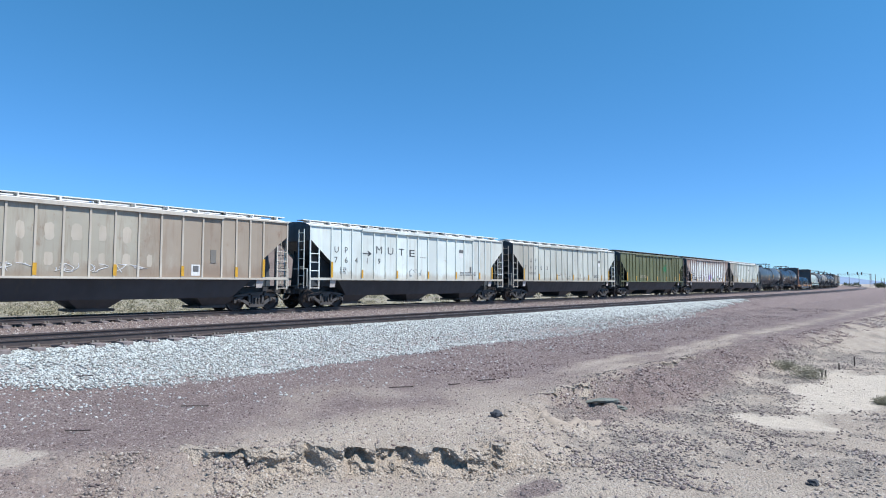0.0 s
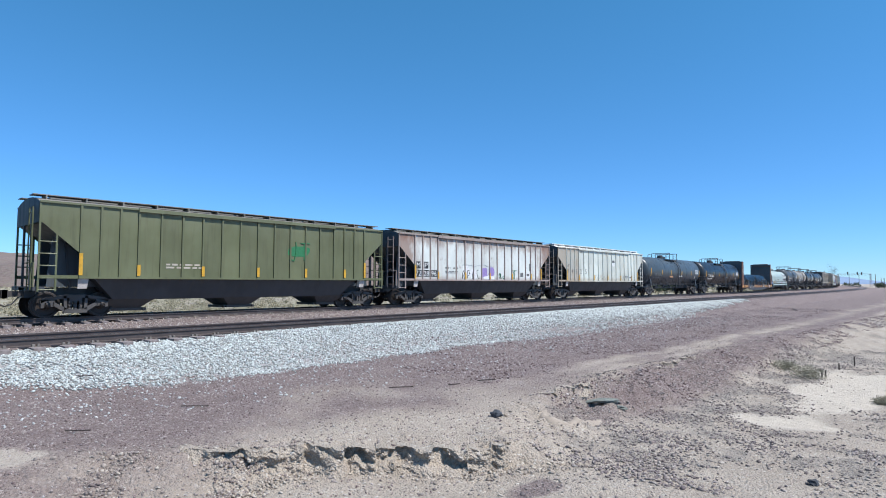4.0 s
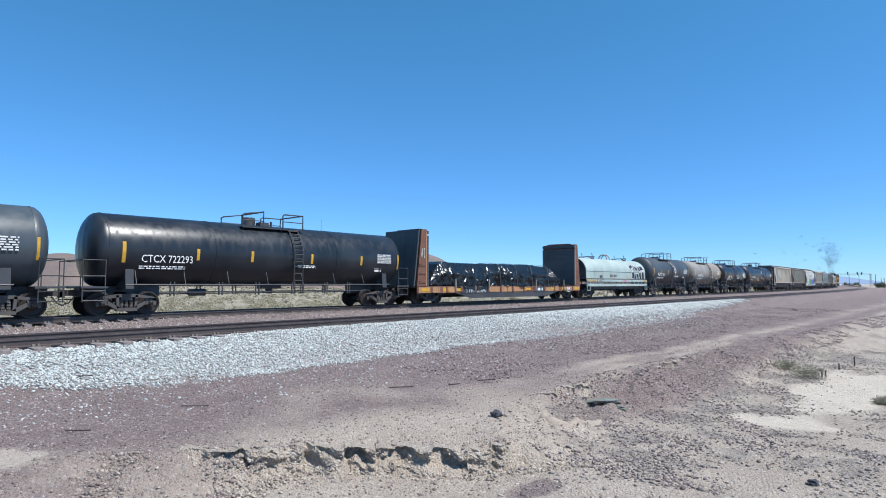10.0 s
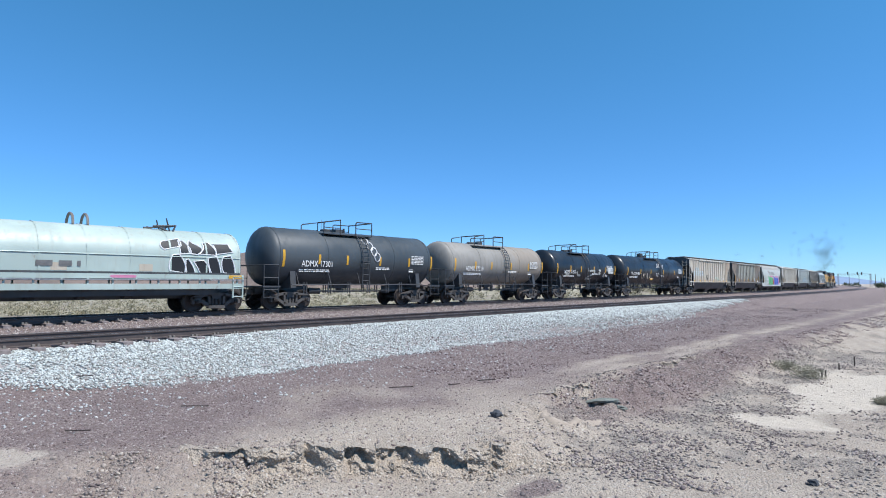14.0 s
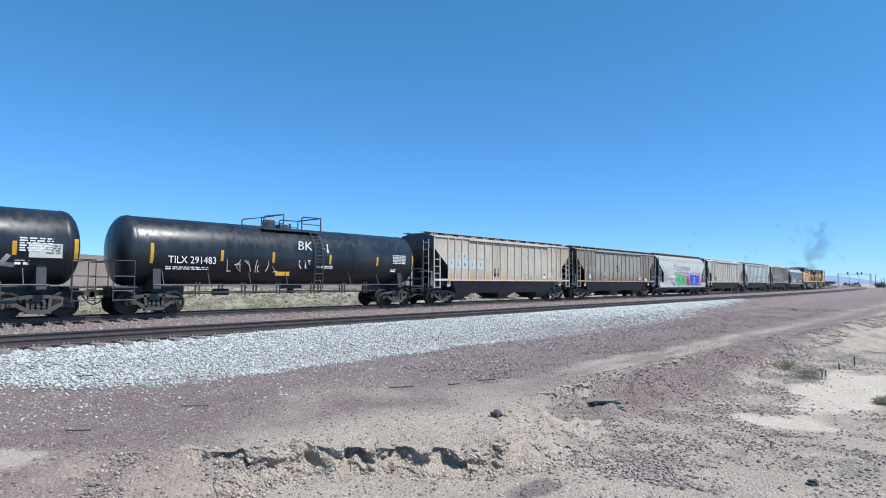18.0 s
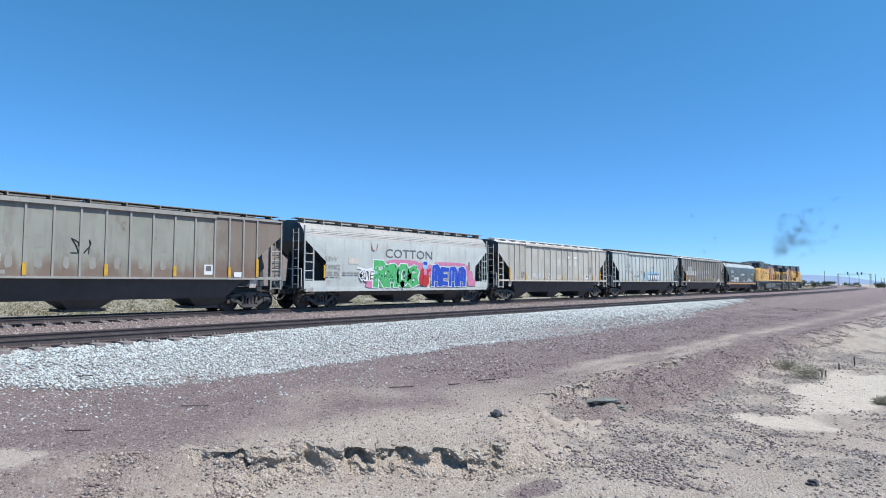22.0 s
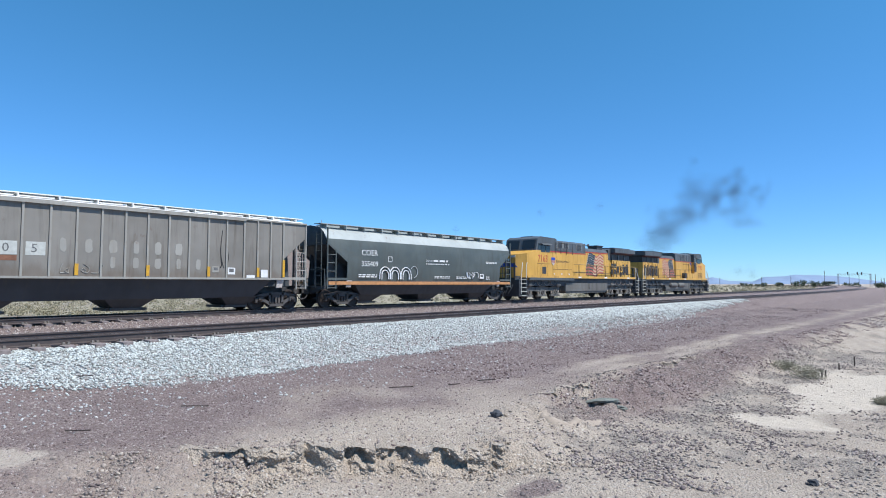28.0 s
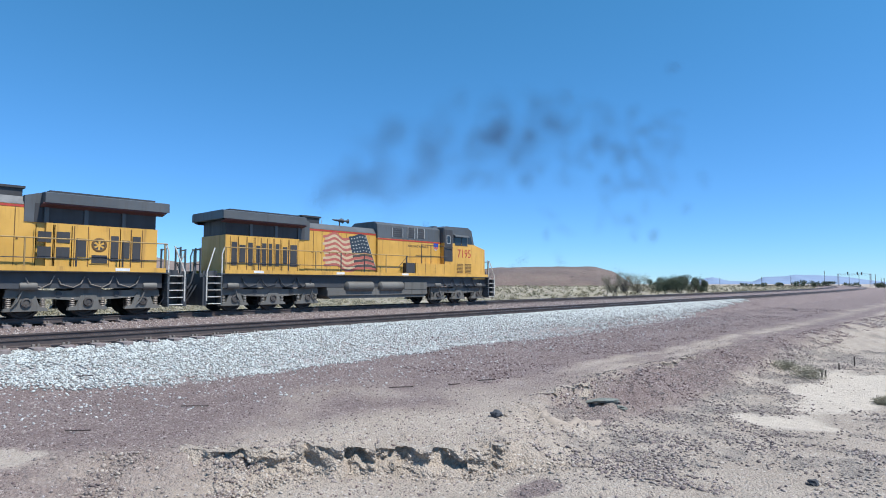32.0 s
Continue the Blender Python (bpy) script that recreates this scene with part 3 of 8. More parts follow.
ridge("mesa", "low flat-topped desert mesa of dark brown rock", hill_mat("mesa_rock", (0.115, 0.085, 0.075), (0.165, 0.12, 0.10), (0.15, 0.14, 0.105)), 760, 240, (-260, 330), [(-260, 16), (-140, 17), (20, 17.5), (90, 22), (160, 23.5), (262, 23), (292, 17), (318, 4), (330, -2)], 3)
ridge("brown_hill", "rounded brown desert hill behind the train", hill_mat("hill_soil", (0.15, 0.115, 0.10), (0.205, 0.155, 0.13), (0.17, 0.15, 0.115)), 420, 160, (-960, 100), [(-960, 24), (-760, 23), (-664, 22.3), (-600, 21), (-540, 19.6), (-499, 20.2), (-470, 17), (-441, 15.5), (-400, 17.5), (-373, 20), (-335, 23.5), (-305, 26.7), (-276, 30), (-237, 32), (-208, 32.6), (-179, 30.6), (-150, 29), (-120, 30.6), (-85, 29.5), (-54, 27.5), (-30, 23), (-6, 19), (16, 14), (60, 6), (100, -2)], 8)
# the far range has the blue of distant haze put into its rock colour
ridge("far_mountains", "haze-blue mountain range on the horizon", hill_mat("haze_tinted_rock", (0.16, 0.225, 0.33), (0.19, 0.255, 0.36), (0.18, 0.25, 0.36), 0.002), 4300, 500, (420, 800), [(420, 14), (453, 44), (463, 50), (492, 22), (531, 17), (551, 50), (585, 57), (604, 69), (638, 66), (672, 60), (720, 34), (760, 16), (800, 8)], 12)


def leafy(name, mat, at, height, width, n, leaf, trunk_mat, label, category, seed, bare=False, base=0.15):
    """A desert tree: forked tapering trunk and limbs under a crown of many small leaf clumps."""
    r = random.Random(seed)
    tree = thing(name, label, category, "trees beside the far track")
    tree.matrix_world = Matrix.Translation(at)
    wood, crown = G(), G()
    tips = []
    for k in range(9):
        a = r.uniform(0, 6.28)
        p = Vector((r.uniform(-0.12, 0.12) * width, r.uniform(-0.12, 0.12) * width, -0.3))
        rad = height * 0.022
        for j in range(6):
            q = p + Vector((math.cos(a) * width * 0.085, math.sin(a) * width * 0.085, height * r.uniform(0.1, 0.2)))
            wood.rod(p, q, rad, 5)
            for b in range(3 if bare else 1):
                c = r.uniform(0, 6.28)
                e = q + Vector((math.cos(c), math.sin(c), r.uniform(0.3, 1.2))) * height * r.uniform(0.1, 0.2)
                wood.rod(q, e, rad * 0.35, 4)
                tips.append(e)
                if bare:
                    for _ in range(3):
                        h = e + Vector((r.uniform(-1, 1), r.uniform(-1, 1), r.uniform(0.1, 1))) * height * 0.12
                        wood.rod(e, h, rad * 0.16, 3)
                        tips.append(h)
            tips.append(q)
            p, rad, a = q, rad * 0.75, a + r.uniform(-0.6, 0.6)
    lobes = [(Vector((r.uniform(-0.42, 0.42) * width, r.uniform(-0.42, 0.42) * width, height * r.uniform(base + 0.1, 0.8))), r.uniform(0.12, 0.24) * min(width, height * 1.6)) for _ in range(14)]
    for k in range(n):
        if bare:
            c = r.choice(tips) + Vector((r.gauss(0, 0.3), r.gauss(0, 0.3), r.gauss(0, 0.25)))
        else:
            o, rr = r.choice(lobes)
            c = o + Vector((r.gauss(0, 1), r.gauss(0, 1), r.gauss(0, 0.8))).normalized() * rr * r.uniform(0.55, 1.1)
        u = Vector((r.gauss(0, 1), r.gauss(0, 1), r.gauss(0, 1))).normalized()
        w = u.orthogonal().normalized()
        x = u.cross(w)
        s = leaf * r.uniform(0.6, 1.5)
        crown.v += [tuple(c + w * s), tuple(c + x * s * 0.6), tuple(c - w * s), tuple(c - x * s * 0.6 + u * s * 0.3)]
        i = len(crown.v) - 4
        crown.f += [(i, i + 1, i + 2), (i, i + 2, i + 3)]
    part("trunk", wood, trunk_mat, tree)
    me = bpy.data.meshes.new("crown")
    me.from_pydata(crown.v, [], crown.f)
    me.materials.append(mat)
    part("crown", me, None, tree)
    return tree


M_LEAF = gravel("dark_green_leaves", [(0.05, 0.068, 0.045), (0.085, 0.11, 0.07), (0.13, 0.155, 0.10)])
M_OLIVE = gravel("olive_scrub", [(0.15, 0.14, 0.09), (0.26, 0.235, 0.155), (0.40, 0.355, 0.24)])
M_TWIG = gravel("grey_twigs", [(0.17, 0.15, 0.11), (0.22, 0.21, 0.15), (0.28, 0.27, 0.19)])
M_BARK = plain("grey_bark", (0.12, 0.10, 0.08), 0.9, 0, 0.4)


def grounded(b, depth, dz=0.0):
    p = at_bearing(b, depth)
    p.z = float(ground_z(p.x, p.y)) + dz
    return p


def trees():
    for k, (b, w, h) in enumerate([(365, 5.5, 3.7), (381, 5.5, 4.5), (403, 6.0, 4.1), (425, 5.5, 4.5), (440, 3.5, 3.4)]):
        leafy("tree", M_LEAF, grounded(b, 145 + 3 * (k % 2)), h, w, 7000, 0.085, M_BARK, "dense dark green desert tree beside the far track", "tree", 20 + k)
    for k, (b, w, h) in enumerate([(293, 4.5, 4.2), (312, 5, 5.2), (332, 4.5, 4.6)]):
        leafy("bare_tree", M_TWIG, grounded(b, 140 + 4 * (k % 2)), h * 0.85, w, 3000, 0.075, M_BARK, "thin grey-green tree beside the far track", "tree", 40 + k, True)
    for k, (b, d, w, h) in enumerate([(520, 440, 9, 3.2), (545, 420, 9, 3.0), (576, 430, 7, 3.2), (611, 330, 8, 4.2), (642, 335, 7, 3.6), (660, 380, 8, 3.4), (752, 300, 9, 3.4), (700, 430, 12, 3.6)]):
        leafy("tree", M_LEAF, grounded(b, d), h, w, 700, 0.3, M_BARK, "far dark green tree on the plain", "tree", 60 + k)


trees()


def scrub():
    """Low desert brush over the plain beyond the tracks."""
    r = np.random.RandomState(9)
    n = 7000
    d = 40 + 560 * r.rand(n) ** 1.6
    b = r.uniform(-1000, 800, n)
    vs, fs = [], []
    for k in range(n):
        p = at_bearing(b[k], d[k])
        if across(p.x, p.y) < 32:
            continue
        z = float(ground_z(p.x, p.y))
        s = r.uniform(0.25, 0.6) * (1 + d[k] / 260)
        m, q = (80, 0.075) if d[k] < 90 else (26, 0.16) if d[k] < 180 else (12, 0.22)
        c = np.array([p.x, p.y, z]) + r.normal(0, 1, (m, 1, 3)) * np.array([0.38, 0.38, 0.2]) * s + np.array([0, 0, 0.34 * s])
        tri = c + r.normal(0, q, (m, 3, 3)) * s
        i = len(vs)
        vs += tri.reshape(-1, 3).tolist()
        fs += [(i + 3 * w, i + 3 * w + 1, i + 3 * w + 2) for w in range(m)]
    me = bpy.data.meshes.new("desert_scrub")
    me.from_pydata(vs, [], fs)
    me.materials.append(M_OLIVE)
    tagged(new("desert_scrub", me), "sparse olive and straw-coloured desert scrub", "scrub", kind="stuff")


scrub()

M_GALV = plain("galvanised_steel", (0.30, 0.31, 0.33), 0.6, 0.2)
M_POST = plain("weathered_post_wood", (0.10, 0.08, 0.065), 0.9)


def signal_bridge():
    p, a = line(420, TRAIN_Y)
    o = at_bearing(678, 420)
    br = thing("signal_bridge", "lattice steel signal bridge spanning the far tracks", "signal bridge", at=Matrix.Translation((o.x, o.y, 0)) @ Matrix.Rotation(YAW - math.pi / 2, 4, "Z"))
    w, h = 23.5, 8.4
    for x in (0, w):
        g = G()
        for dx in (-0.5, 0.5):
            for dy in (-0.5, 0.5):
                g.rod((x + dx, dy, -1.5), (x + dx * 0.6, dy * 0.6, h), 0.09, 4)
        for k in range(7):
            g.rod((x - 0.5, -0.5, k * 1.2), (x + 0.5, -0.5, k * 1.2 + 1.2), 0.05, 4)
        part("mast", g, M_GALV, br)
    g = G()
    for z in (h - 0.9, h):
        for y in (-0.5, 0.5):
            g.rod((-0.5, y, z), (w + 0.5, y, z), 0.09, 4)
    k = 0.0
    while k < w:
        g.rod((k, -0.5, h - 0.9), (k + 1, -0.5, h), 0.05, 4)
        g.rod((k + 1, -0.5, h), (k + 2, -0.5, h - 0.9), 0.05, 4)
        k += 2
    part("truss", g, M_GALV, br)
    for x in (6.5, 13.5, 16.5):
        part("signal_head", G().box(x - 0.4, x + 0.4, -1.0, -0.7, h - 0.6, h + 1.3).rod((x, -0.85, h - 0.9), (x, -0.85, h + 1.3), 0.07, 5), M_BLACK, br, "black signal head")
    return br


signal_bridge()
for b, d, h in [(475, 380, 6), (547, 360, 6.5), (597, 400, 7), (697, 380, 8.5), (714, 400, 9), (742, 300, 7), (752, 330, 6), (757, 250, 4.5), (655, 420, 11), (330, 330, 5)]:
    po = grounded(b, d)
    g = G().rod((0, 0, -1), (0, 0, h), 0.13, 6).rod((-0.9, 0, h - 0.6), (0.9, 0, h - 0.6), 0.06, 4)
    tagged(part("utility_pole", g, M_POST), "thin dark utility pole on the plain", "pole", "poles by the line").matrix_world = Matrix.Translation(po)


for b, h in ((-252, 9), (-210, 16)):
    p = at_bearing(b, 415)
    g = G().rod((0, 0, 26), (0, 0, 31 + h), 0.16, 5)
    for k in range(3):
        g.rod((-0.7, 0, 31 + h * (0.5 + 0.2 * k)), (0.7, 0, 31 + h * (0.5 + 0.2 * k)), 0.08, 4)
    tagged(part("antenna_mast", g, M_GALV), "thin antenna mast on the brown hill", "mast", "masts on the hill").matrix_world = Matrix.Translation((p.x, p.y, 0))


# ---- small things on the near ground ----
def lie(x, y, dz=0.0):
    return Vector((x, y, float(ground_z(x, y)) + dz))


M_DARKROCK = plain("dark_slag_rock", (0.06, 0.065, 0.075), 0.8, 0, 0.4, 12)
M_SACK = plain("grey_green_sack_cloth", (0.17, 0.185, 0.165), 0.9, 0, 0.4, 14)
M_STICK = plain("dark_old_timber", (0.085, 0.065, 0.058), 0.9, 0, 0.4, 10)
M_CLAY = plain("smooth_dried_mud", (0.33, 0.275, 0.22), 0.9, 0, 0.2, 5)


def lump(name, at, size, mat, label, category, seed, squash=(1, 0.8, 0.6), turn=0.0):
    r = random.Random(seed)
    bm = bmesh.new()
    bmesh.ops.create_icosphere(bm, subdivisions=3, radius=1)
    for v in bm.verts:
        k = 1 + 0.5 * noise.noise(v.co * 1.3 + Vector((seed * 3.1, 0, 0))) + 0.22 * noise.noise(v.co * 4 + Vector((0, seed, 0)))
        v.co = Vector((v.co.x * squash[0], v.co.y * squash[1], v.co.z * squash[2])) * k * size * 0.5
    me = bpy.data.meshes.new(name)
    bm.to_mesh(me)
    bm.free()
    me.materials.append(mat)
    ob = tagged(new(name, me), label, category)
    ob.matrix_world = Matrix.Translation(at) @ Matrix.Rotation(turn, 4, "Z")
    return ob


def scarp(label, pts, height, seed, n=520, m=30, jut=0.17):
    """The broken face of baked soil along an eroded edge: lumps, hollows and short overhangs down to the fallen earth."""
    g = G()
    us = np.linspace(0, 1, n)
    px = np.interp(us, np.linspace(0, 1, len(pts)), [p[0] for p in pts])
    py = np.interp(us, np.linspace(0, 1, len(pts)), [p[1] for p in pts])
    wob, edge = fractal(px, py, 1.3, 3, 5), fractal(px, py, 0.32, 3, 9)
    rows = []
    for i in range(n):
        out = -Vector((px[i], py[i], 0)).normalized()
        ends = float(smooth(i, 0, n * 0.13) * smooth(n - 1 - i, 0, n * 0.13))
        o = Vector((px[i], py[i] + 0.25 * wob[i] + 0.3 * edge[i], 0))
        zt = float(ground_z(*(o - out * 0.14).xy))
        hh = height * (0.25 + 0.75 * ends) * (1 + 0.35 * noise.noise(Vector((o.x * 2.2, o.y * 2.2, seed))))
        row = [(o.x - out.x * 0.32, o.y - out.y * 0.32, zt - 0.04), (o.x - out.x * 0.12, o.y - out.y * 0.12, zt + 0.006)]
        for k in range(m):
            v = k / (m - 1)
            p = Vector((o.x, o.y, -v * hh * 1.6))
            d = jut * (0.35 + 0.65 * ends) * (0.7 + 0.35 * v + 0.55 * v**4)
            d += 0.085 * noise.noise(p * 4.1 + Vector((seed, 0, 0))) + 0.05 * noise.noise(p * 9.3 + Vector((0, seed, 0))) + 0.024 * noise.noise(p * 24) + 0.01 * noise.noise(p * 60)
            hollow = noise.noise(Vector((o.x * 2.4, o.y * 2.4, seed * 1.7 - v * 0.8))) + 0.4 * noise.noise(p * 6 + Vector((9, 0, seed)))
            d -= 1.25 * jut * float(smooth(hollow, 0.06, 0.3)) * math.sin(min(1.0, v * 1.15) * math.pi) * ends
            z = zt + 0.006 - hh * v + 0.018 * noise.noise(p * 11 + Vector((0, 0, seed))) * min(1, v * 4)
            row.append((o.x + out.x * d, o.y + out.y * d, z))
        last = row[-1]
        row.append((last[0] + out.x * 0.1, last[1] + out.y * 0.1, last[2] - 0.07))
        rows.append(row)
    g.grid(rows)
    return tagged(part("soil_scarp", g, M_SOIL), label, "soil scarp", "eroded edges", "structure")


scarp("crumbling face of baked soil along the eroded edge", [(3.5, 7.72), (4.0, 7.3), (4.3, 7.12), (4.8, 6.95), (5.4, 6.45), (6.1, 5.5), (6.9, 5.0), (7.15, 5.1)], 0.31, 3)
scarp("crumbling soil face above the hollow of the bank", [(9.9, 6.45), (10.6, 6.45), (11.3, 6.42), (12.0, 6.45)], 0.16, 6, 200, 18, 0.12)
scarp("broken dark lip of gravelly soil on the bank", [(15.0, 6.15), (15.8, 6.1), (16.8, 6.1), (17.8, 6.05)], 0.15, 9, 180, 16, 0.12)


def mud_crust(pts, width, height):
    """A low crescent of dried mud with a rounded crest."""
    g = G()
    rows = []
    n = 60
    us = np.linspace(0, 1, n)
    px = np.interp(us, np.linspace(0, 1, len(pts)), [p[0] for p in pts])
    py = np.interp(us, np.linspace(0, 1, len(pts)), [p[1] for p in pts])
    for i in range(n):
        t = Vector((px[min(i + 1, n - 1)] - px[max(i - 1, 0)], py[min(i + 1, n - 1)] - py[max(i - 1, 0)], 0)).normalized()
        s = Vector((t.y, -t.x, 0))
        k = math.sin(us[i] * math.pi) ** 0.5 * (1 + 0.2 * math.sin(us[i] * 17))
        row = []
        for a in np.linspace(-1, 1, 13):
            q = Vector((px[i], py[i], 0)) + s * a * width * (0.4 + 0.6 * k)
            lift = (1 - abs(a) ** 2.6) * height * k * (1 + 0.3 * noise.noise(q * 5)) - 0.015
            row.append((q.x, q.y, float(ground_z(q.x, q.y)) + lift))
        rows.append(row)
    g.grid(rows)
    return tagged(part("mud_crust", g, M_CLAY), "rounded crescent of smooth dried mud", "mud")


mud_crust([(9.3, 5.8), (8.94, 5.69), (8.9, 5.5), (9.37, 5.38), (10.1, 5.31), (10.65, 5.38)], 0.09, 0.06)
lump("rock", lie(8.07, 6.05, 0.05), 0.21, M_DARKROCK, "small dark slag rock on sandy ground", "rock", 1)
lump("rock", lie(8.2, 5.95, 0.02), 0.09, M_CLAY, "pale broken stone beside the slag rock", "rock", 2)
lump("sack", lie(11.6, 5.85, 0.05), 0.5, M_SACK, "crumpled grey-green sack half buried at the bank", "sack", 5, (1.25, 0.45, 0.2), -0.7)
lump("sack", lie(11.75, 5.55, 0.03), 0.28, M_SACK, "torn grey-green scrap of sacking", "sack", 6, (1.1, 0.6, 0.25), 1.2)
lump("rock", lie(8.76, 1.56, 0.03), 0.15, M_DARKROCK, "dark rock lying in the wash", "rock", 3)
for x, y, a, n in [(8.3, 8.62, -0.82, 0.5), (10.1, 7.83, -0.72, 0.4), (4.58, 9.74, -1.0, 0.5), (52, 10.1, 0.26, 4.5), (9.22, 8.0, -0.8, 0.25), (3.9, 13.4, -0.9, 0.6), (2.82, 9.64, -0.95, 0.4)]:
    g = G().rod((-n / 2, 0, 0), (n / 2, 0, 0.02), 0.011 if n < 1.2 else 0.03, 6)
    tagged(part("timber_scrap", g, M_STICK), "dark weathered timber scrap on the gravel", "timber", "timber scraps").matrix_world = Matrix.Translation(lie(x, y, 0.03)) @ Matrix.Rotation(a, 4, "Z")
for x, y, h in [(19.74, 3.21, 0.3), (19.8, 3.13, 0.3), (21.76, 3.08, 0.3), (23.14, 2.85, 0.45)]:
    tagged(part("stake", G().rod((0, 0, -0.2), (0.03, 0, h * 0.65), 0.018, 6), M_STICK), "short dark wooden stake in the wash", "stake", "stakes").matrix_world = Matrix.Translation(lie(x, y))


def weed(at, w, h, seed):
    r = np.random.RandomState(seed)
    g = G()
    for k in range(520):
        a, d = r.uniform(0, 6.28), r.uniform(0, 0.5) ** 0.8
        q = Vector((math.cos(a) * w * d, math.sin(a) * w * d, h * r.uniform(0, 1) * (1 - 1.2 * d * d)))
        e = q + Vector((r.normal(0, 0.07), r.normal(0, 0.07), r.normal(0.02, 0.05)))
        g.rod(q, e, 0.005, 3)
    ob = tagged(part("dry_bush", g, M_TWIG), "low dry tangled bush in the wash", "bush", "dry bushes")
    ob.matrix_world = Matrix.Translation(at)


weed(lie(19.3, 3.5), 0.85, 0.32, 1)
weed(lie(20.5, 4.3), 0.7, 0.22, 2)
weed(lie(16.7, 1.5), 0.35, 0.12, 3)


# ---- rolling stock: shared pieces ----
WHEELS = []
BIG_WHEELS = []
CARS = []


def wheelset_mesh(r):
    g = G()
    for s in (-1, 1):
        g.lathe([(s * 0.66, 0.10), (s * 0.66, r * 0.55), (s * 0.69, r * 0.62), (s * 0.68, r * 0.84), (s * 0.66, r + 0.028), (s * 0.695, r + 0.028), (s * 0.71, r), (s * 0.80, r - 0.004), (s * 0.80, r * 0.86), (s * 0.74, r * 0.82), (s * 0.73, r * 0.4), (s * 0.79, r * 0.3), (s * 0.79, 0.08)], (0, 0, 0), "y", 28)
        g.lathe([(s * 0.98, 0.085), (s * 1.14, 0.085), (s * 1.15, 0.07), (s * 1.165, 0.0)], (0, 0, 0), "y", 12)
        for k in range(3):
            a = k * 2.094
            g.box(0.05 * math.cos(a) - 0.016, 0.05 * math.cos(a) + 0.016, min(s * 1.16, s * 1.185), max(s * 1.16, s * 1.185), 0.05 * math.sin(a) - 0.016, 0.05 * math.sin(a) + 0.016)
    g.rod((0, -1.1, 0), (0, 1.1, 0), 0.08, 10)
    return g.mesh("wheelset", M_WHEEL)


WHEELSET, WHEELSET_BIG = wheelset_mesh(0.457), wheelset_mesh(0.533)


def side_frame_mesh():
    """Cast side frame of a three-piece truck with its window and spring nest, near side at y = -1."""
    g = G()
    y0, y1 = -1.08, -0.93
    g.prism([(-1.1, 0.52), (-1.1, 0.64), (-0.95, 0.71), (-0.3, 0.82), (0.3, 0.82), (0.95, 0.71), (1.1, 0.64), (1.1, 0.52), (0.95, 0.6), (0.3, 0.70), (-0.3, 0.70), (-0.95, 0.6)], "y", y0, y1)
    for s in (-1, 1):
        g.prism([(s * 1.08, 0.36), (s * 1.08, 0.64), (s * 0.66, 0.66), (s * 0.70, 0.40), (s * 0.78, 0.40), (s * 0.80, 0.54), (s * 0.96, 0.54), (s * 0.98, 0.36)], "y", y0, y1)
        g.prism([(s * 0.70, 0.58), (s * 0.72, 0.44), (s * 0.30, 0.17), (s * 0.24, 0.30)], "y", y0, y1)
        g.prism([(s * 0.30, 0.78), (s * 0.40, 0.78), (s * 0.36, 0.24), (s * 0.26, 0.24)], "y", y0, y1)
    g.prism([(-0.38, 0.16), (0.38, 0.16), (0.34, 0.29), (-0.34, 0.29)], "y", y0 - 0.02, y1 + 0.05)
    return g.mesh("side_frame", M_TRUCK)


def spring_mesh():
    g = G()
    for x in (-0.17, 0.0, 0.17):
        prof = []
        for k in range(13):
            prof.append((0.29 + 0.30 * k / 12, 0.075 if k % 2 else 0.055))
        g.lathe(prof, (x, -1.0, 0), "z", 8)
    return g.mesh("spring", M_TRUCK)


SIDE_FRAME, SPRING = side_frame_mesh(), spring_mesh()
BOLSTER = G().box(-0.2, 0.2, -1.05, 1.05, 0.58, 0.78).box(-0.22, 0.22, -0.3, 0.3, 0.5, 0.9).mesh("bolster", M_TRUCK)


def truck(parent, x):
    """Four-wheel truck: bolster, two side frames, springs, two turning wheelsets."""
    t = part("truck", BOLSTER, None, parent, "dusty grey cast steel four-wheel truck")
    t.location.x = x
    for turn in (0, math.pi):
        for name, me in (("side_frame", SIDE_FRAME), ("spring", SPRING)):
            o = part(name, me, None, t)
            o.rotation_euler.z = turn
    for dx in (-0.875, 0.875):
        w = part("wheelset", WHEELSET, None, t)
        w.matrix_parent_inverse = Matrix.Translation((dx, 0, 0.457))
        WHEELS.append(w)


def coupler(parent, x, s):
    g = G().box(min(x, x - s * 0.75), max(x, x - s * 0.75), -0.09, 0.09, 0.76, 0.96)
    g.box(min(x - s * 0.02, x + s * 0.16), max(x - s * 0.02, x + s * 0.16), -0.15, 0.11, 0.70, 1.0)
    g.pipe([(x - s * 0.3, -0.3, 0.75), (x - s * 0.1, -0.32, 0.5), (x + s * 0.1, -0.25, 0.42), (x + s * 0.2, -0.15, 0.5)], 0.025, 6)
    part("coupler", g, M_TRUCK, parent)


def ladder(parent, xa, xb, y, z0, za, zb, mat, rungs, name="ladder"):
    g = G()
    g.box(xa - 0.03, xa + 0.03, y - 0.03, y + 0.03, z0, za)
    g.box(xb - 0.03, xb + 0.03, y - 0.03, y + 0.03, z0, zb)
    for k in range(rungs):
        z = z0 + 0.06 + k * 0.42
        g.rod((min(xa, xb), y - 0.02, z), (max(xa, xb), y - 0.02, z), 0.022, 5)
    return part(name, g, mat, parent)


def car(name, label, s0, s1, category="railcar", group="cars of the train"):
    ob = thing(name, label, category, group, at=train_pose((s0 + s1) / 2, 0))
    CARS.append((ob, (s0 + s1) / 2))
    return ob


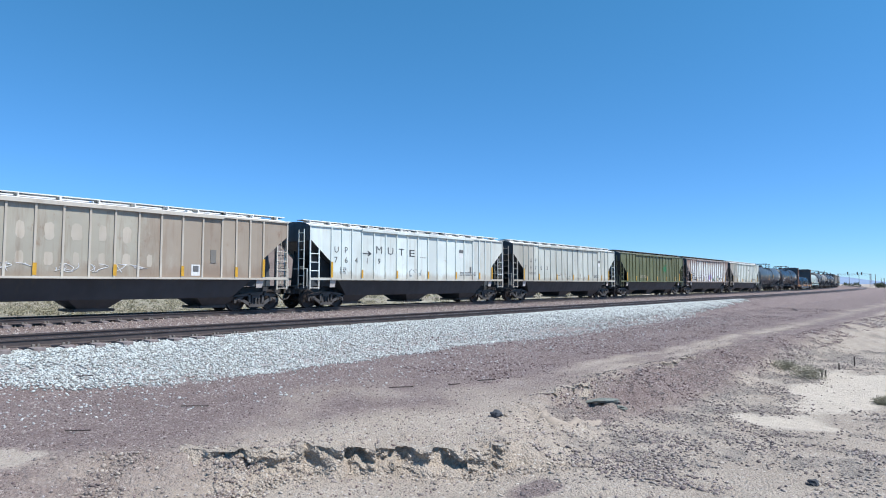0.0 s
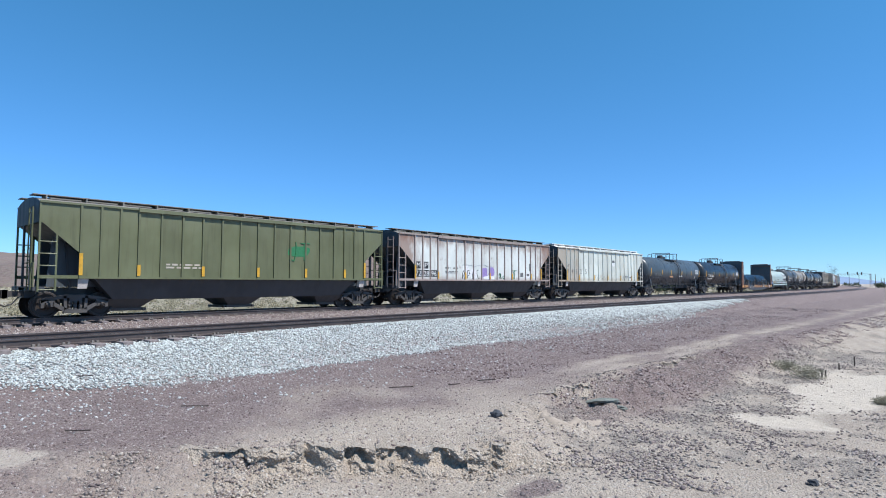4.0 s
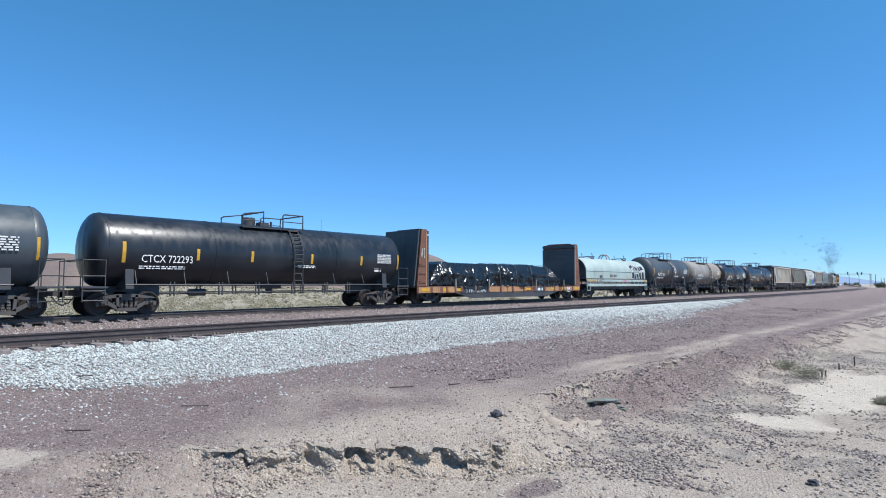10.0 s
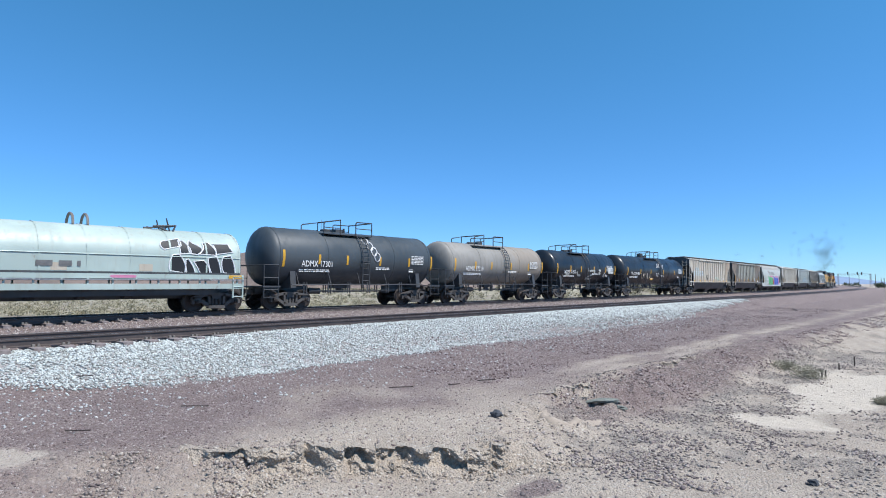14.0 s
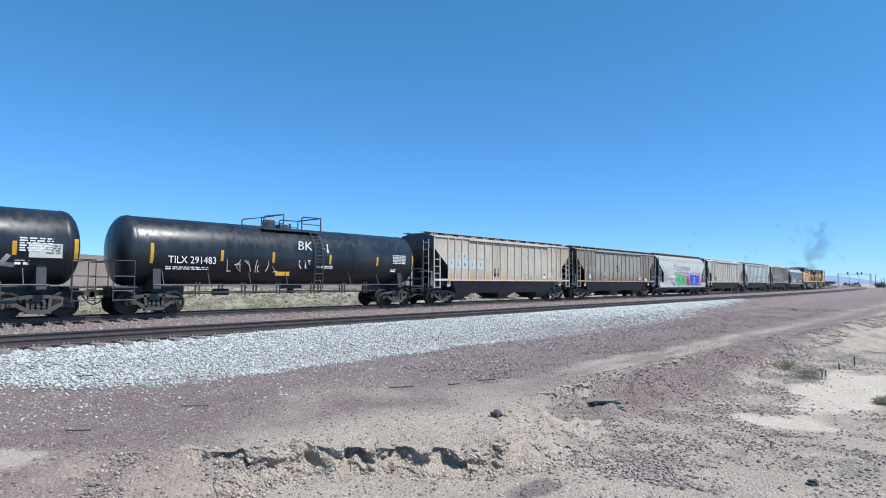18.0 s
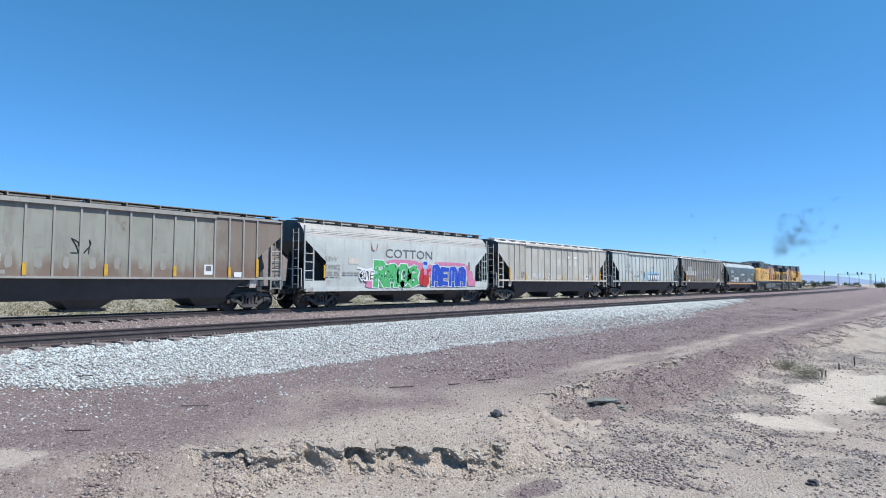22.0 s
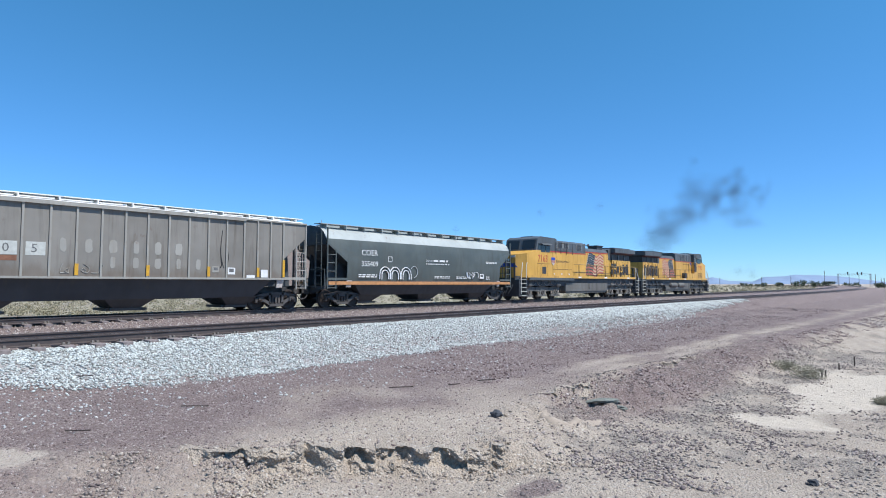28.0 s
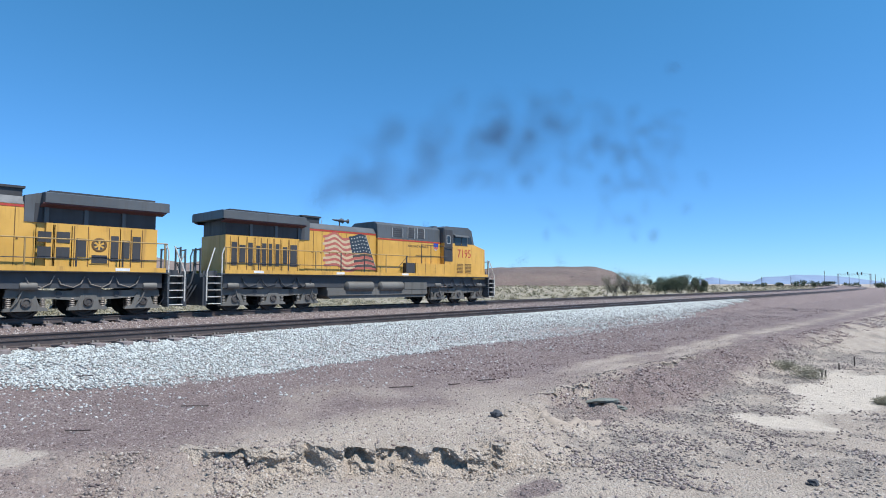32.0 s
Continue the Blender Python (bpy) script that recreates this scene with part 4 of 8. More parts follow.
PALE_CARD = plain("pale_card_paint", (0.52, 0.47, 0.43), 0.7, 0, 0.3)
# dark blue-grey for end sheets, bulkhead facings and cover ends, darker than the flanks
M_END = paint("dark_end_paint", (0.045, 0.056, 0.064), (0.07, 0.062, 0.054), 0.4, 0.0, 0.65, 6.4)


# ---- covered hoppers ----
def pan(h, u):
    """Where rib u of a ribbed flank stands: three narrow bays at each end, eleven wide ones between."""
    wide = (2 * h - 2.58 - 3.96) / 11
    xs = [-h + 1.29 + 0.66 * k for k in range(4)]
    xs += [xs[3] + wide * k for k in range(1, 12)]
    xs += [xs[14] + 0.66 * k for k in range(1, 4)]
    return float(np.interp(u, range(18), xs))


def hopper(label, s0, s1, body, roof_mat, trim=None, ribs=18, profile=None, belt=None, reflect=True, sill=1.47, tall=1.0, under=None, cut=3.35, skirt=None):
    """Covered hopper: side sheets cut away at the ends, slope sheets, roof with running boards, bays and gates below."""
    c = car("covered_hopper", label, s0, s1, "hopper car")
    n = (s1 - s0) / 2
    h = n - 0.62
    trim = trim or body
    under = under or M_BLACK
    prof = profile or [(1.5, sill), (1.5, 4.08), (1.15, 4.2), (0.6, 4.3), (0.0, 4.34)]

    def low(e):
        return cut if e < 0.1 else cut + (e - 0.1) * (2.33 - cut) / 1.17 if e < 1.275 else sill

    stations = [0, 0.1, 1.27, 1.285, 3, 5, h]
    xs = [-h + e for e in stations] + [h - e for e in reversed(stations[:-1])]
    eave = [i for i, p in enumerate(prof) if p[1] > 3.3][0]
    for s, nm in ((-1, "side_sheet"), (1, "side_sheet")):
        rows = []
        for x in xs:
            zl = low(h - abs(x))
            row = []
            for k in range(9):
                z = zl + (prof[eave][1] - zl) * k / 8
                y = np.interp(z, [p[1] for p in prof[: eave + 1]], [p[0] for p in prof[: eave + 1]])
                row.append((x, s * y, z))
            rows.append(row)
        part(nm, G().grid(rows), body, c)
    g = G()
    top = prof[eave:]
    full = [(y, z) for y, z in top] + [(-y, z) for y, z in reversed(top[:-1])]
    g.grid([[(x, y, z) for y, z in full] for x in (-h, -h / 2, 0, h / 2, h)])
    part("roof", g, roof_mat, c)
    # ends: upper bulkhead and slope sheet, both edges closed by the side sheets
    for s in (-1, 1):
        g = G().face([(s * h, y, z) for y, z in full] + [(s * h, -prof[eave][0], cut), (s * h, prof[eave][0], cut)])
        q = h - 0.1 - 3.5 * (cut - sill) / (cut - 0.95)
        g.hexa([(s * (h - 0.1), -1.46, cut), (s * q, -1.46, sill), (s * q, 1.46, sill), (s * (h - 0.1), 1.46, cut), (s * (h - 0.15), -1.46, cut + 0.05), (s * (q - 0.05), -1.46, sill + 0.05), (s * (q - 0.05), 1.46, sill + 0.05), (s * (h - 0.15), 1.46, cut + 0.05)])
        part("end_slope", g, M_END, c, "dark end sheet")
        for y in (-0.75, 0.75):
            part("end_gusset", G().prism([(s * (h - 0.45), 1.1), (s * (h - 0.6), cut - 0.4), (s * (h - 3.3), 1.1)], "y", y - 0.02, y + 0.02), M_END, c)
        g = G().box(min(s * (h + 0.1), s * (h - 2.2)), max(s * (h + 0.1), s * (h - 2.2)), -0.35, 0.35, 0.72, 1.08)
        g.box(min(s * (h + 0.1), s * (h - 0.25)), max(s * (h + 0.1), s * (h - 0.25)), -1.45, 1.45, 0.98, 1.12)
        part("end_sill", g, under, c)
        for y in (-0.5, 0.5):
            part("end_post", G().rod((s * (h - 0.02), y, 1.1), (s * (h - 0.02), y, cut), 0.05, 4), under, c)
            part("end_post", G().rod((s * (h - 1.2), y * 1.6, 1.0), (s * (h - 1.0), y * 1.6, 2.7), 0.05, 4), under, c)
        for y in (-1.5, 1.5):
            part("side_sill", G().box(min(s * h, s * (h - 1.3)), max(s * h, s * (h - 1.3)), y - 0.04, y + 0.04, *(skirt or (1.4, 1.52))), trim, c)
            ladder(c, s * (h - 0.03), s * (h - 0.55), y, 0.95, 4.06, 2.98, trim, 5)
        g = G()
        for y in (-1.2, -0.75):
            g.rod((s * (h + 0.12), y, 1.0), (s * (h + 0.12), y, 3.9), 0.025, 5)
        for k in range(7):
            g.rod((s * (h + 0.12), -1.2, 1.2 + 0.42 * k), (s * (h + 0.12), -0.75, 1.2 + 0.42 * k), 0.018, 5)
        part("end_ladder", g, trim, c)
        g = G().pipe([(s * (h + 0.1), -1.45, 1.1), (s * (h + 0.1), -1.45, 1.95), (s * (h + 0.1), -0.3, 1.95)], 0.022, 5)
        part("end_rail", g, trim, c)
        coupler(c, s * (n - 0.08), s)
        truck(c, s * (n - 1.95))
    part("brake_wheel", G().lathe([(0, 0.02), (0, 0.27), (0.04, 0.29), (0.05, 0.25), (0.02, 0.05)], (h + 0.12, 0.55, 2.1), "x", 14), under, c)
    # stiffeners on the flanks, top chord
    rib = G().box(-0.035, 0.035, -1.56, -1.5, sill, 4.06).mesh("rib", trim)
    if ribs:
        for s in (0, math.pi):
            for k in range(ribs):
                o = part("rib", rib, None, c)
                o.matrix_basis = Matrix.Rotation(s, 4, "Z") @ Matrix.Translation((pan(h, k), 0, 0))
        for y in (-1.54, 1.54):
            part("top_chord", G().box(pan(h, 3) - 0.04, pan(h, 14) + 0.04, y - 0.07, y + 0.07, 3.99, 4.13), trim, c)
            part("eave_angle", G().box(-h, h, y - 0.02, y + 0.02, 4.05, 4.12), trim, c)
            part("bottom_chord", G().box(-h + 1.25, h - 1.25, y - 0.06, y + 0.06, sill - 0.07, sill + 0.01), trim, c)
    else:
        for y in (-1.48, 1.48):
            part("bottom_chord", G().box(-h + 0.1, h - 0.1, y - 0.05, y + 0.05, sill - 0.13, sill + 0.04), belt or trim, c)
    # running boards, hatches
    z = prof[-1][1]
    for y in (-0.78, 0.78):
        g = G().box(-h - 0.1, h + 0.1, y - 0.28, y + 0.28, z + 0.02, z + 0.05)
        for k in range(13):
            x = -h + 0.3 + k * (2 * h - 0.6) / 12
            g.box(x - 0.025, x + 0.025, y - 0.26, y + 0.26, z - 0.14, z + 0.02)
            g.box(x - 0.02, x + 0.02, (y + 0.25 if y > 0 else y - 0.29), (y + 0.29 if y > 0 else y - 0.25), z - 0.2, z + 0.02)
        part("running_board", g, roof_mat, c)
    g = G()
    for k in range(4):
        a = -h + 0.6 + k * (2 * h - 1.2) / 4
        g.box(a, a + (2 * h - 1.2) / 4 - 0.12, -0.32, 0.32, z - 0.05, z + 0.06)
    part("roof_hatch", g, roof_mat, c)
    # bays
    b = h - 1.75
    g = G().hexa([(-b + 0.8, -1.1, 0.62), (b - 0.8, -1.1, 0.62), (b - 0.8, 1.1, 0.62), (-b + 0.8, 1.1, 0.62), (-b, -1.44, sill - 0.02), (b, -1.44, sill - 0.02), (b, 1.44, sill - 0.02), (-b, 1.44, sill - 0.02)])
    part("lower_body", g, under, c)
    for k in (-1, 0, 1):
        x = k * h * 0.6
        g = G().hexa([(x - 0.5, -0.7, 0.27), (x + 0.5, -0.7, 0.27), (x + 0.5, 0.7, 0.27), (x - 0.5, 0.7, 0.27), (x - 0.95, -1.09, 0.64), (x + 0.95, -1.09, 0.64), (x + 0.95, 1.09, 0.64), (x - 0.95, 1.09, 0.64)])
        bay = part("hopper_bay", g, under, c)
        part("outlet_gate", G().box(x - 0.75, x + 0.75, -0.72, 0.72, 0.17, 0.27).rod((x - 0.62, -0.85, 0.22), (x - 0.62, 0.85, 0.22), 0.05, 6).rod((x + 0.62, -0.85, 0.22), (x + 0.62, 0.85, 0.22), 0.05, 6), M_TRUCK, bay)
    part("brake_pipe", G().rod((-h + 1, -0.9, 0.63), (h - 1, -0.9, 0.63), 0.03, 5).rod((-h + 1, 0.9, 0.63), (h - 1, 0.9, 0.63), 0.03, 5), under, c)
    for s in (-1, 1):
        q = s * (h - 1.42)
        card = part("card_holder", G().hexa([(q - 0.17, -1.47, 1.04), (q + 0.13, -1.47, 1.04), (q + 0.13, -1.44, 1.04), (q - 0.17, -1.44, 1.04), (q - 0.17, -1.52, 1.4), (q + 0.17, -1.52, 1.4), (q + 0.17, -1.48, 1.4), (q - 0.17, -1.48, 1.4)]), PALE_CARD, c, "pale tilted card holder")
    if reflect:
        for k in (0, 3, 6, 9, 12, 15, 17):
            x = pan(h, k)
            part("reflector", G().box(x - 0.045, x + 0.075, -1.575, -1.561, sill + 0.05, sill + (0.85 if k in (0, 17) else 0.47)), M_YEL, c, "yellow reflective strip")
    return c, h


BAY = 0.842
RUST = (0.20, 0.10, 0.07)
WHITE_ROOF = paint("chalky_white_roof", (0.66, 0.66, 0.64), (0.4, 0.36, 0.3), 0.3, 0.05, 0.6, 3)
GREY_ROOF = paint("dull_grey_roof", (0.30, 0.29, 0.27), (0.12, 0.09, 0.07), 0.5, 0.25, 0.7, 4)
TAN = paint("tan_weathered_paint", (0.385, 0.36, 0.29), (0.20, 0.13, 0.085), 0.55, 0.25, 0.65, 1.3, (0.22, 0.12, 0.075), [(2, 0, 2.2, 1.5, 0.55, (0.23, 0.16, 0.11)), (2, 0, 3.7, 4.1, 0.4, (0.26, 0.18, 0.13)), (0, 0, 0.4, 2.6, 0.5, (0.27, 0.185, 0.13))], BAY)
OFFWHITE = paint("off_white_paint", (0.64, 0.70, 0.665), (0.26, 0.20, 0.14), 0.3, 0.08, 0.6, 2.2, (0.34, 0.22, 0.12), [(2, 0, 1.9, 1.5, 0.5, (0.33, 0.25, 0.17)), (0, 0, 3.5, 6.0, 0.35, (0.38, 0.31, 0.23))], BAY)
CREAM = paint("cream_grey_paint", (0.50, 0.52, 0.465), (0.22, 0.17, 0.12), 0.4, 0.1, 0.6, 3.7, (0.3, 0.2, 0.12), [(2, 0, 1.8, 1.5, 0.45, (0.30, 0.23, 0.16)), (0, 0, -4.6, -5.6, 0.5, (0.34, 0.29, 0.23))], BAY)
GREEN = paint("olive_green_paint", (0.115, 0.125, 0.058), (0.05, 0.05, 0.03), 0.45, 0.0, 0.6, 5.1, RUST, [(2, 0, 3.2, 4.0, 0.4, (0.17, 0.18, 0.11))], BAY)
RUSTWHITE = paint("rust_streaked_white_paint", (0.62, 0.65, 0.61), (0.26, 0.17, 0.13), 0.35, 0.1, 0.65, 7.9, (0.24, 0.13, 0.10), [(2, 0, 3.2, 4.15, 0.75, RUST), (0, 1, 5.8, 7.2, 0.75, (0.21, 0.10, 0.06)), (2, 0, 1.75, 1.5, 0.4, RUST)], BAY)
RUSTRIB = paint("rust_brown_rib_paint", (0.28, 0.225, 0.20), (0.16, 0.09, 0.07), 0.5, 0.3, 0.65, 8.3, RUST)
CREAM2 = paint("yellowed_cream_paint", (0.56, 0.59, 0.53), (0.24, 0.17, 0.11), 0.4, 0.1, 0.65, 9.3, (0.30, 0.18, 0.09), [(0, 0, -3.6, -5.2, 0.7, (0.30, 0.225, 0.16)), (2, 0, 1.8, 1.5, 0.4, (0.30, 0.22, 0.14))], BAY)
CREAM3 = paint("pale_tan_stained_paint", (0.45, 0.41, 0.335), (0.26, 0.18, 0.12), 0.45, 0.15, 0.65, 10.4, (0.30, 0.17, 0.10), [(2, 0, 2.1, 1.5, 0.5, (0.33, 0.23, 0.15)), (0, 0, 5.2, 6.6, 0.5, (0.34, 0.22, 0.13)), (2, 0, 3.4, 4.0, 0.3, (0.30, 0.2, 0.14))], BAY)
CREAM4 = paint("dusty_cream_grey_paint", (0.41, 0.395, 0.345), (0.22, 0.18, 0.13), 0.45, 0.05, 0.6, 14.2, (0.28, 0.2, 0.13), [(2, 0, 1.8, 1.5, 0.35, (0.28, 0.22, 0.16))], BAY)
FADED = paint("faded_letter_paint", (0.43, 0.38, 0.305), (0.22, 0.15, 0.10), 0.5, 0.1, 0.65, 2.9)
FADED_GREY = paint("faded_grey_letter_paint", (0.275, 0.265, 0.235), (0.2, 0.16, 0.12), 0.5, 0.1, 0.65, 4.4)
GHOST_BROWN = paint("worn_letter_ghost_paint", (0.245, 0.238, 0.205), (0.16, 0.12, 0.09), 0.5, 0.15, 0.7, 4.9)
TANRIB = paint("pale_rib_paint", (0.48, 0.44, 0.37), (0.25, 0.19, 0.13), 0.4, 0.05, 0.6, 1.9)
BROWN = paint("grey_green_stained_paint", (0.26, 0.265, 0.22), (0.12, 0.085, 0.06), 0.45, 0.15, 0.7, 11.5, (0.17, 0.095, 0.06), [(2, 0, 2.5, 1.5, 0.75, (0.16, 0.09, 0.06)), (0, 0, -4.4, -5.6, 0.6, (0.19, 0.115, 0.08)), (0, 0, 3.8, 5.4, 0.6, (0.17, 0.10, 0.07)), (2, 0, 3.6, 4.05, 0.5, (0.2, 0.13, 0.1))], BAY)
GREYBROWN = paint("grey_brown_paint", (0.20, 0.188, 0.165), (0.08, 0.065, 0.05), 0.5, 0.15, 0.7, 12.5, (0.14, 0.09, 0.07), [(2, 0, 2.0, 1.5, 0.5, (0.12, 0.085, 0.06))], BAY)
PALEGREY = paint("pale_grey_paint", (0.42, 0.445, 0.415), (0.24, 0.16, 0.115), 0.45, 0.1, 0.55, 15.7, RUST, [(2, 0, 3.5, 4.1, 0.45, (0.30, 0.24, 0.2))])
SLATE = paint("slate_grey_paint", (0.068, 0.08, 0.074), (0.06, 0.05, 0.04), 0.25, 0, 0.5, 17.1)
SILVER = paint("silver_grey_paint", (0.44, 0.475, 0.445), (0.2, 0.16, 0.12), 0.35, 0.03, 0.55, 19.3, RUST, [(2, 0, 1.8, 1.5, 0.3, (0.27, 0.23, 0.19))], BAY)
PANEL_BLUE = plain("pale_blue_number_panel", (0.47, 0.53, 0.53), 0.6, 0, 0.12)
PANEL_WHITE = plain("off_white_number_panel", (0.50, 0.51, 0.47), 0.6, 0, 0.2)
GREENINK = plain("dark_green_stencil_paint", (0.05, 0.10, 0.085), 0.65, 0, 0.3)
RUSTBAND = plain("orange_rust_band", (0.24, 0.11, 0.065), 0.8, 0, 0.4)
SILVER_ROOF = paint("silver_white_roof_paint", (0.31, 0.335, 0.325), (0.22, 0.2, 0.18), 0.3, 0.02, 0.55, 18.2)
ORANGE = plain("orange_stripe_paint", (0.52, 0.25, 0.10), 0.5)
GRAFF = {k: plain("graffiti_" + k, v, 0.55, 0, 0.2) for k, v in {"green": (0.08, 0.40, 0.13), "dark_green": (0.03, 0.18, 0.07), "blue": (0.02, 0.07, 0.42), "red": (0.45, 0.03, 0.03), "pink": (0.55, 0.2, 0.32), "purple": (0.16, 0.10, 0.30), "white": (0.75, 0.75, 0.75), "black": (0.012, 0.012, 0.014), "aqua": (0.30, 0.52, 0.48), "sky": (0.25, 0.46, 0.62), "grey": (0.42, 0.45, 0.46), "violet": (0.30, 0.22, 0.48), "salmon": (0.55, 0.30, 0.22)}.items()}


def blob(parent, mat, x, z, w, h, y, seed, name="graffiti", lean=0.0):
    """A sprayed shape with an uneven outline."""
    r = random.Random(seed)
    pts = []
    for k in range(22):
        a = 2 * math.pi * k / 22
        p = 0.55
        u = math.copysign(abs(math.cos(a)) ** p, math.cos(a)) * w / 2 * r.uniform(0.88, 1.06)
        v = math.copysign(abs(math.sin(a)) ** p, math.sin(a)) * h / 2 * r.uniform(0.88, 1.06)
        pts.append((x + u + lean * v, z + v))
    return part(name, G().prism(pts, "y", y - 0.002, y + 0.002), mat, parent)


def block_letter(parent, mat, edge, x, z, w, h, y, kind, lean=0.1):
    """A fat sprayed shape with notches, under a white rim; no real letter."""
    rnd = random.Random(int(x * 100) + 7 * kind)
    forms = []
    for q in range(13):
        t = 2 * math.pi * (q + rnd.uniform(-0.2, 0.2)) / 13
        p = 0.45
        k = rnd.uniform(1.0, 1.12) if q % 2 else rnd.uniform(0.62, 0.95)
        forms.append((math.copysign(abs(math.cos(t)) ** p, math.cos(t)) * w / 2 * k, math.copysign(abs(math.sin(t)) ** p, math.sin(t)) * h / 2 * k))
    for k, (m, grow) in enumerate(((edge, 0.07), (mat, 0.0))):
        g = G()
        pts = [(x + u + lean * v + math.copysign(grow, u), z + v + math.copysign(grow, v)) for u, v in forms]
        bm_y = y - 0.003 * (k + 1)
        g.prism(pts, "y", bm_y, bm_y + 0.002)
        part("graffiti", g, m, parent)


def ribbon(parent, mat, pts, w, y, name="graffiti"):
    """A flat sprayed stroke of even width through the points (x, z)."""
    pts = [Vector((a, b)) for a, b in pts]
    rows = []
    for k, p in enumerate(pts):
        d = ((pts[min(k + 1, len(pts) - 1)] - p).normalized() + (p - pts[max(k - 1, 0)]).normalized()).normalized()
        s = Vector((-d.y, d.x)) * w / 2
        q = p - d * w * 0.45 if k == 0 else p + d * w * 0.45 if k == len(pts) - 1 else p
        rows.append([(q.x - s.x, y, q.y - s.y), (q.x + s.x, y, q.y + s.y)])
    return part(name, G().grid(rows), mat, parent)


STROKES = [
    [[(0.2, 0.0), (0.15, 1.0)], [(0.15, 0.95), (0.6, 1.0), (0.85, 0.8), (0.7, 0.55), (0.25, 0.5)], [(0.4, 0.5), (0.9, 0.02)]],
    [[(0.5, 0.02), (0.15, 0.2), (0.08, 0.6), (0.3, 0.95), (0.7, 0.95), (0.92, 0.6), (0.85, 0.2), (0.5, 0.02)]],
    [[(0.15, 0.0), (0.12, 0.95), (0.6, 1.0), (0.88, 0.8), (0.9, 0.0)], [(0.5, 0.95), (0.5, 0.3)]],
    [[(0.92, 0.15), (0.5, 0.0), (0.12, 0.3), (0.15, 0.8), (0.55, 1.0), (0.9, 0.75), (0.75, 0.5), (0.2, 0.48)]],
    [[(0.12, 0.0), (0.12, 1.0)], [(0.12, 0.1), (0.85, 0.05)], [(0.12, 0.52), (0.75, 0.52)], [(0.12, 0.95), (0.9, 0.95)]],
]


def fat_letter(parent, kind, x, z, w, h, y, fill, edge, stroke, rim=0.07, lean=0.08):
    """A sprayed shape of fat strokes under a rim of another colour; no real letter."""
    for k, line_ in enumerate(STROKES[kind % 5]):
        pts = [(x + w * a + lean * h * b, z + h * b) for a, b in line_]
        ribbon(parent, edge, pts, stroke + 2 * rim, y - 0.004 - 0.0004 * k)
        ribbon(parent, fill, pts, stroke, y - 0.007 - 0.0004 * k)


def scrawl(parent, mat, x, z, w, h, y, seed, n=4, r=0.018, name="graffiti"):
    """Looping sprayed line work, no letters."""
    rnd = random.Random(seed)
    for k in range(n):
        u0, u1 = x + w * k / n, x + w * (k + 0.9) / n
        keys = [(rnd.uniform(u0, u1), rnd.choice((0.0, 0.05, 0.5, 0.95, 1.0))) for _ in range(rnd.randint(4, 6))]
        pts = []
        for (a0, b0), (a1, b1) in zip(keys, keys[1:]):
            bow = rnd.uniform(-0.35, 0.35) * (u1 - u0)
            for j in range(5):
                q = j / 4
                pts.append((a0 + (a1 - a0) * q + bow * math.sin(q * math.pi), y, z + h * (b0 + (b1 - b0) * q)))
        part(name, G().pipe(pts, r, 4), mat, parent)


def panel_word(c, h, word, first, z, size, mat, plate=None, low=0.1, high=0.1):
    """Stencilled characters, one to a panel between the ribs, on painted plates where the car has them."""
    for k, ch in enumerate(word):
        x = pan(h, first + k + 0.5)
        if plate:
            part("number_panel", G().box(x - 0.29, x + 0.29, -1.5045, -1.5015, z - low, z + size * 0.72 + high), plate, c)
        lettering(ch, size, mat, c, x - size * (0.13 if ch == "1" else 0.29), -1.507, z)


def faded_word(c, h, first, n, z, size, mat):
    """The ghost of a painted-out word: a worn block in each panel."""
    for k in range(n):
        x = pan(h, first + k + 0.5)
        block_ghost(c, mat, x, z, size, k + first * 3)


def block_ghost(c, mat, x, z, size, kind):
    blob(c, mat, x, z + size / 2, size * (0.42 + 0.08 * (kind % 3)), size, -1.504, 300 + kind, "faded_patch")


def placard(c, x, z, w, hh, mat=None, y=-1.506):
    """White placard with a dark printed field."""
    p = part("placard", G().box(x, x + w, y - 0.004, y + 0.004, z, z + hh), mat or M_WHITE, c)
    part("placard_print", G().box(x + 0.06, x + w - 0.06, y - 0.008, y - 0.005, z + hh * 0.35, z + hh - 0.05), M_GREYINK, p)


def emblem(c, x, z, w=0.4):
    """Dark plate over a white shield."""
    e = part("shield_emblem", G().prism([(x, z), (x + w, z), (x + w, z + 0.2), (x, z + 0.2)], "y", -1.51, -1.503), M_GREYINK, c, "dark plate over a white shield")
    part("white_shield", G().prism([(x + 0.02, z - 0.02), (x + w - 0.02, z - 0.02), (x + w - 0.02, z - 0.25), (x + w / 2, z - 0.36), (x + 0.02, z - 0.25)], "y", -1.51, -1.503), M_WHITE, e)


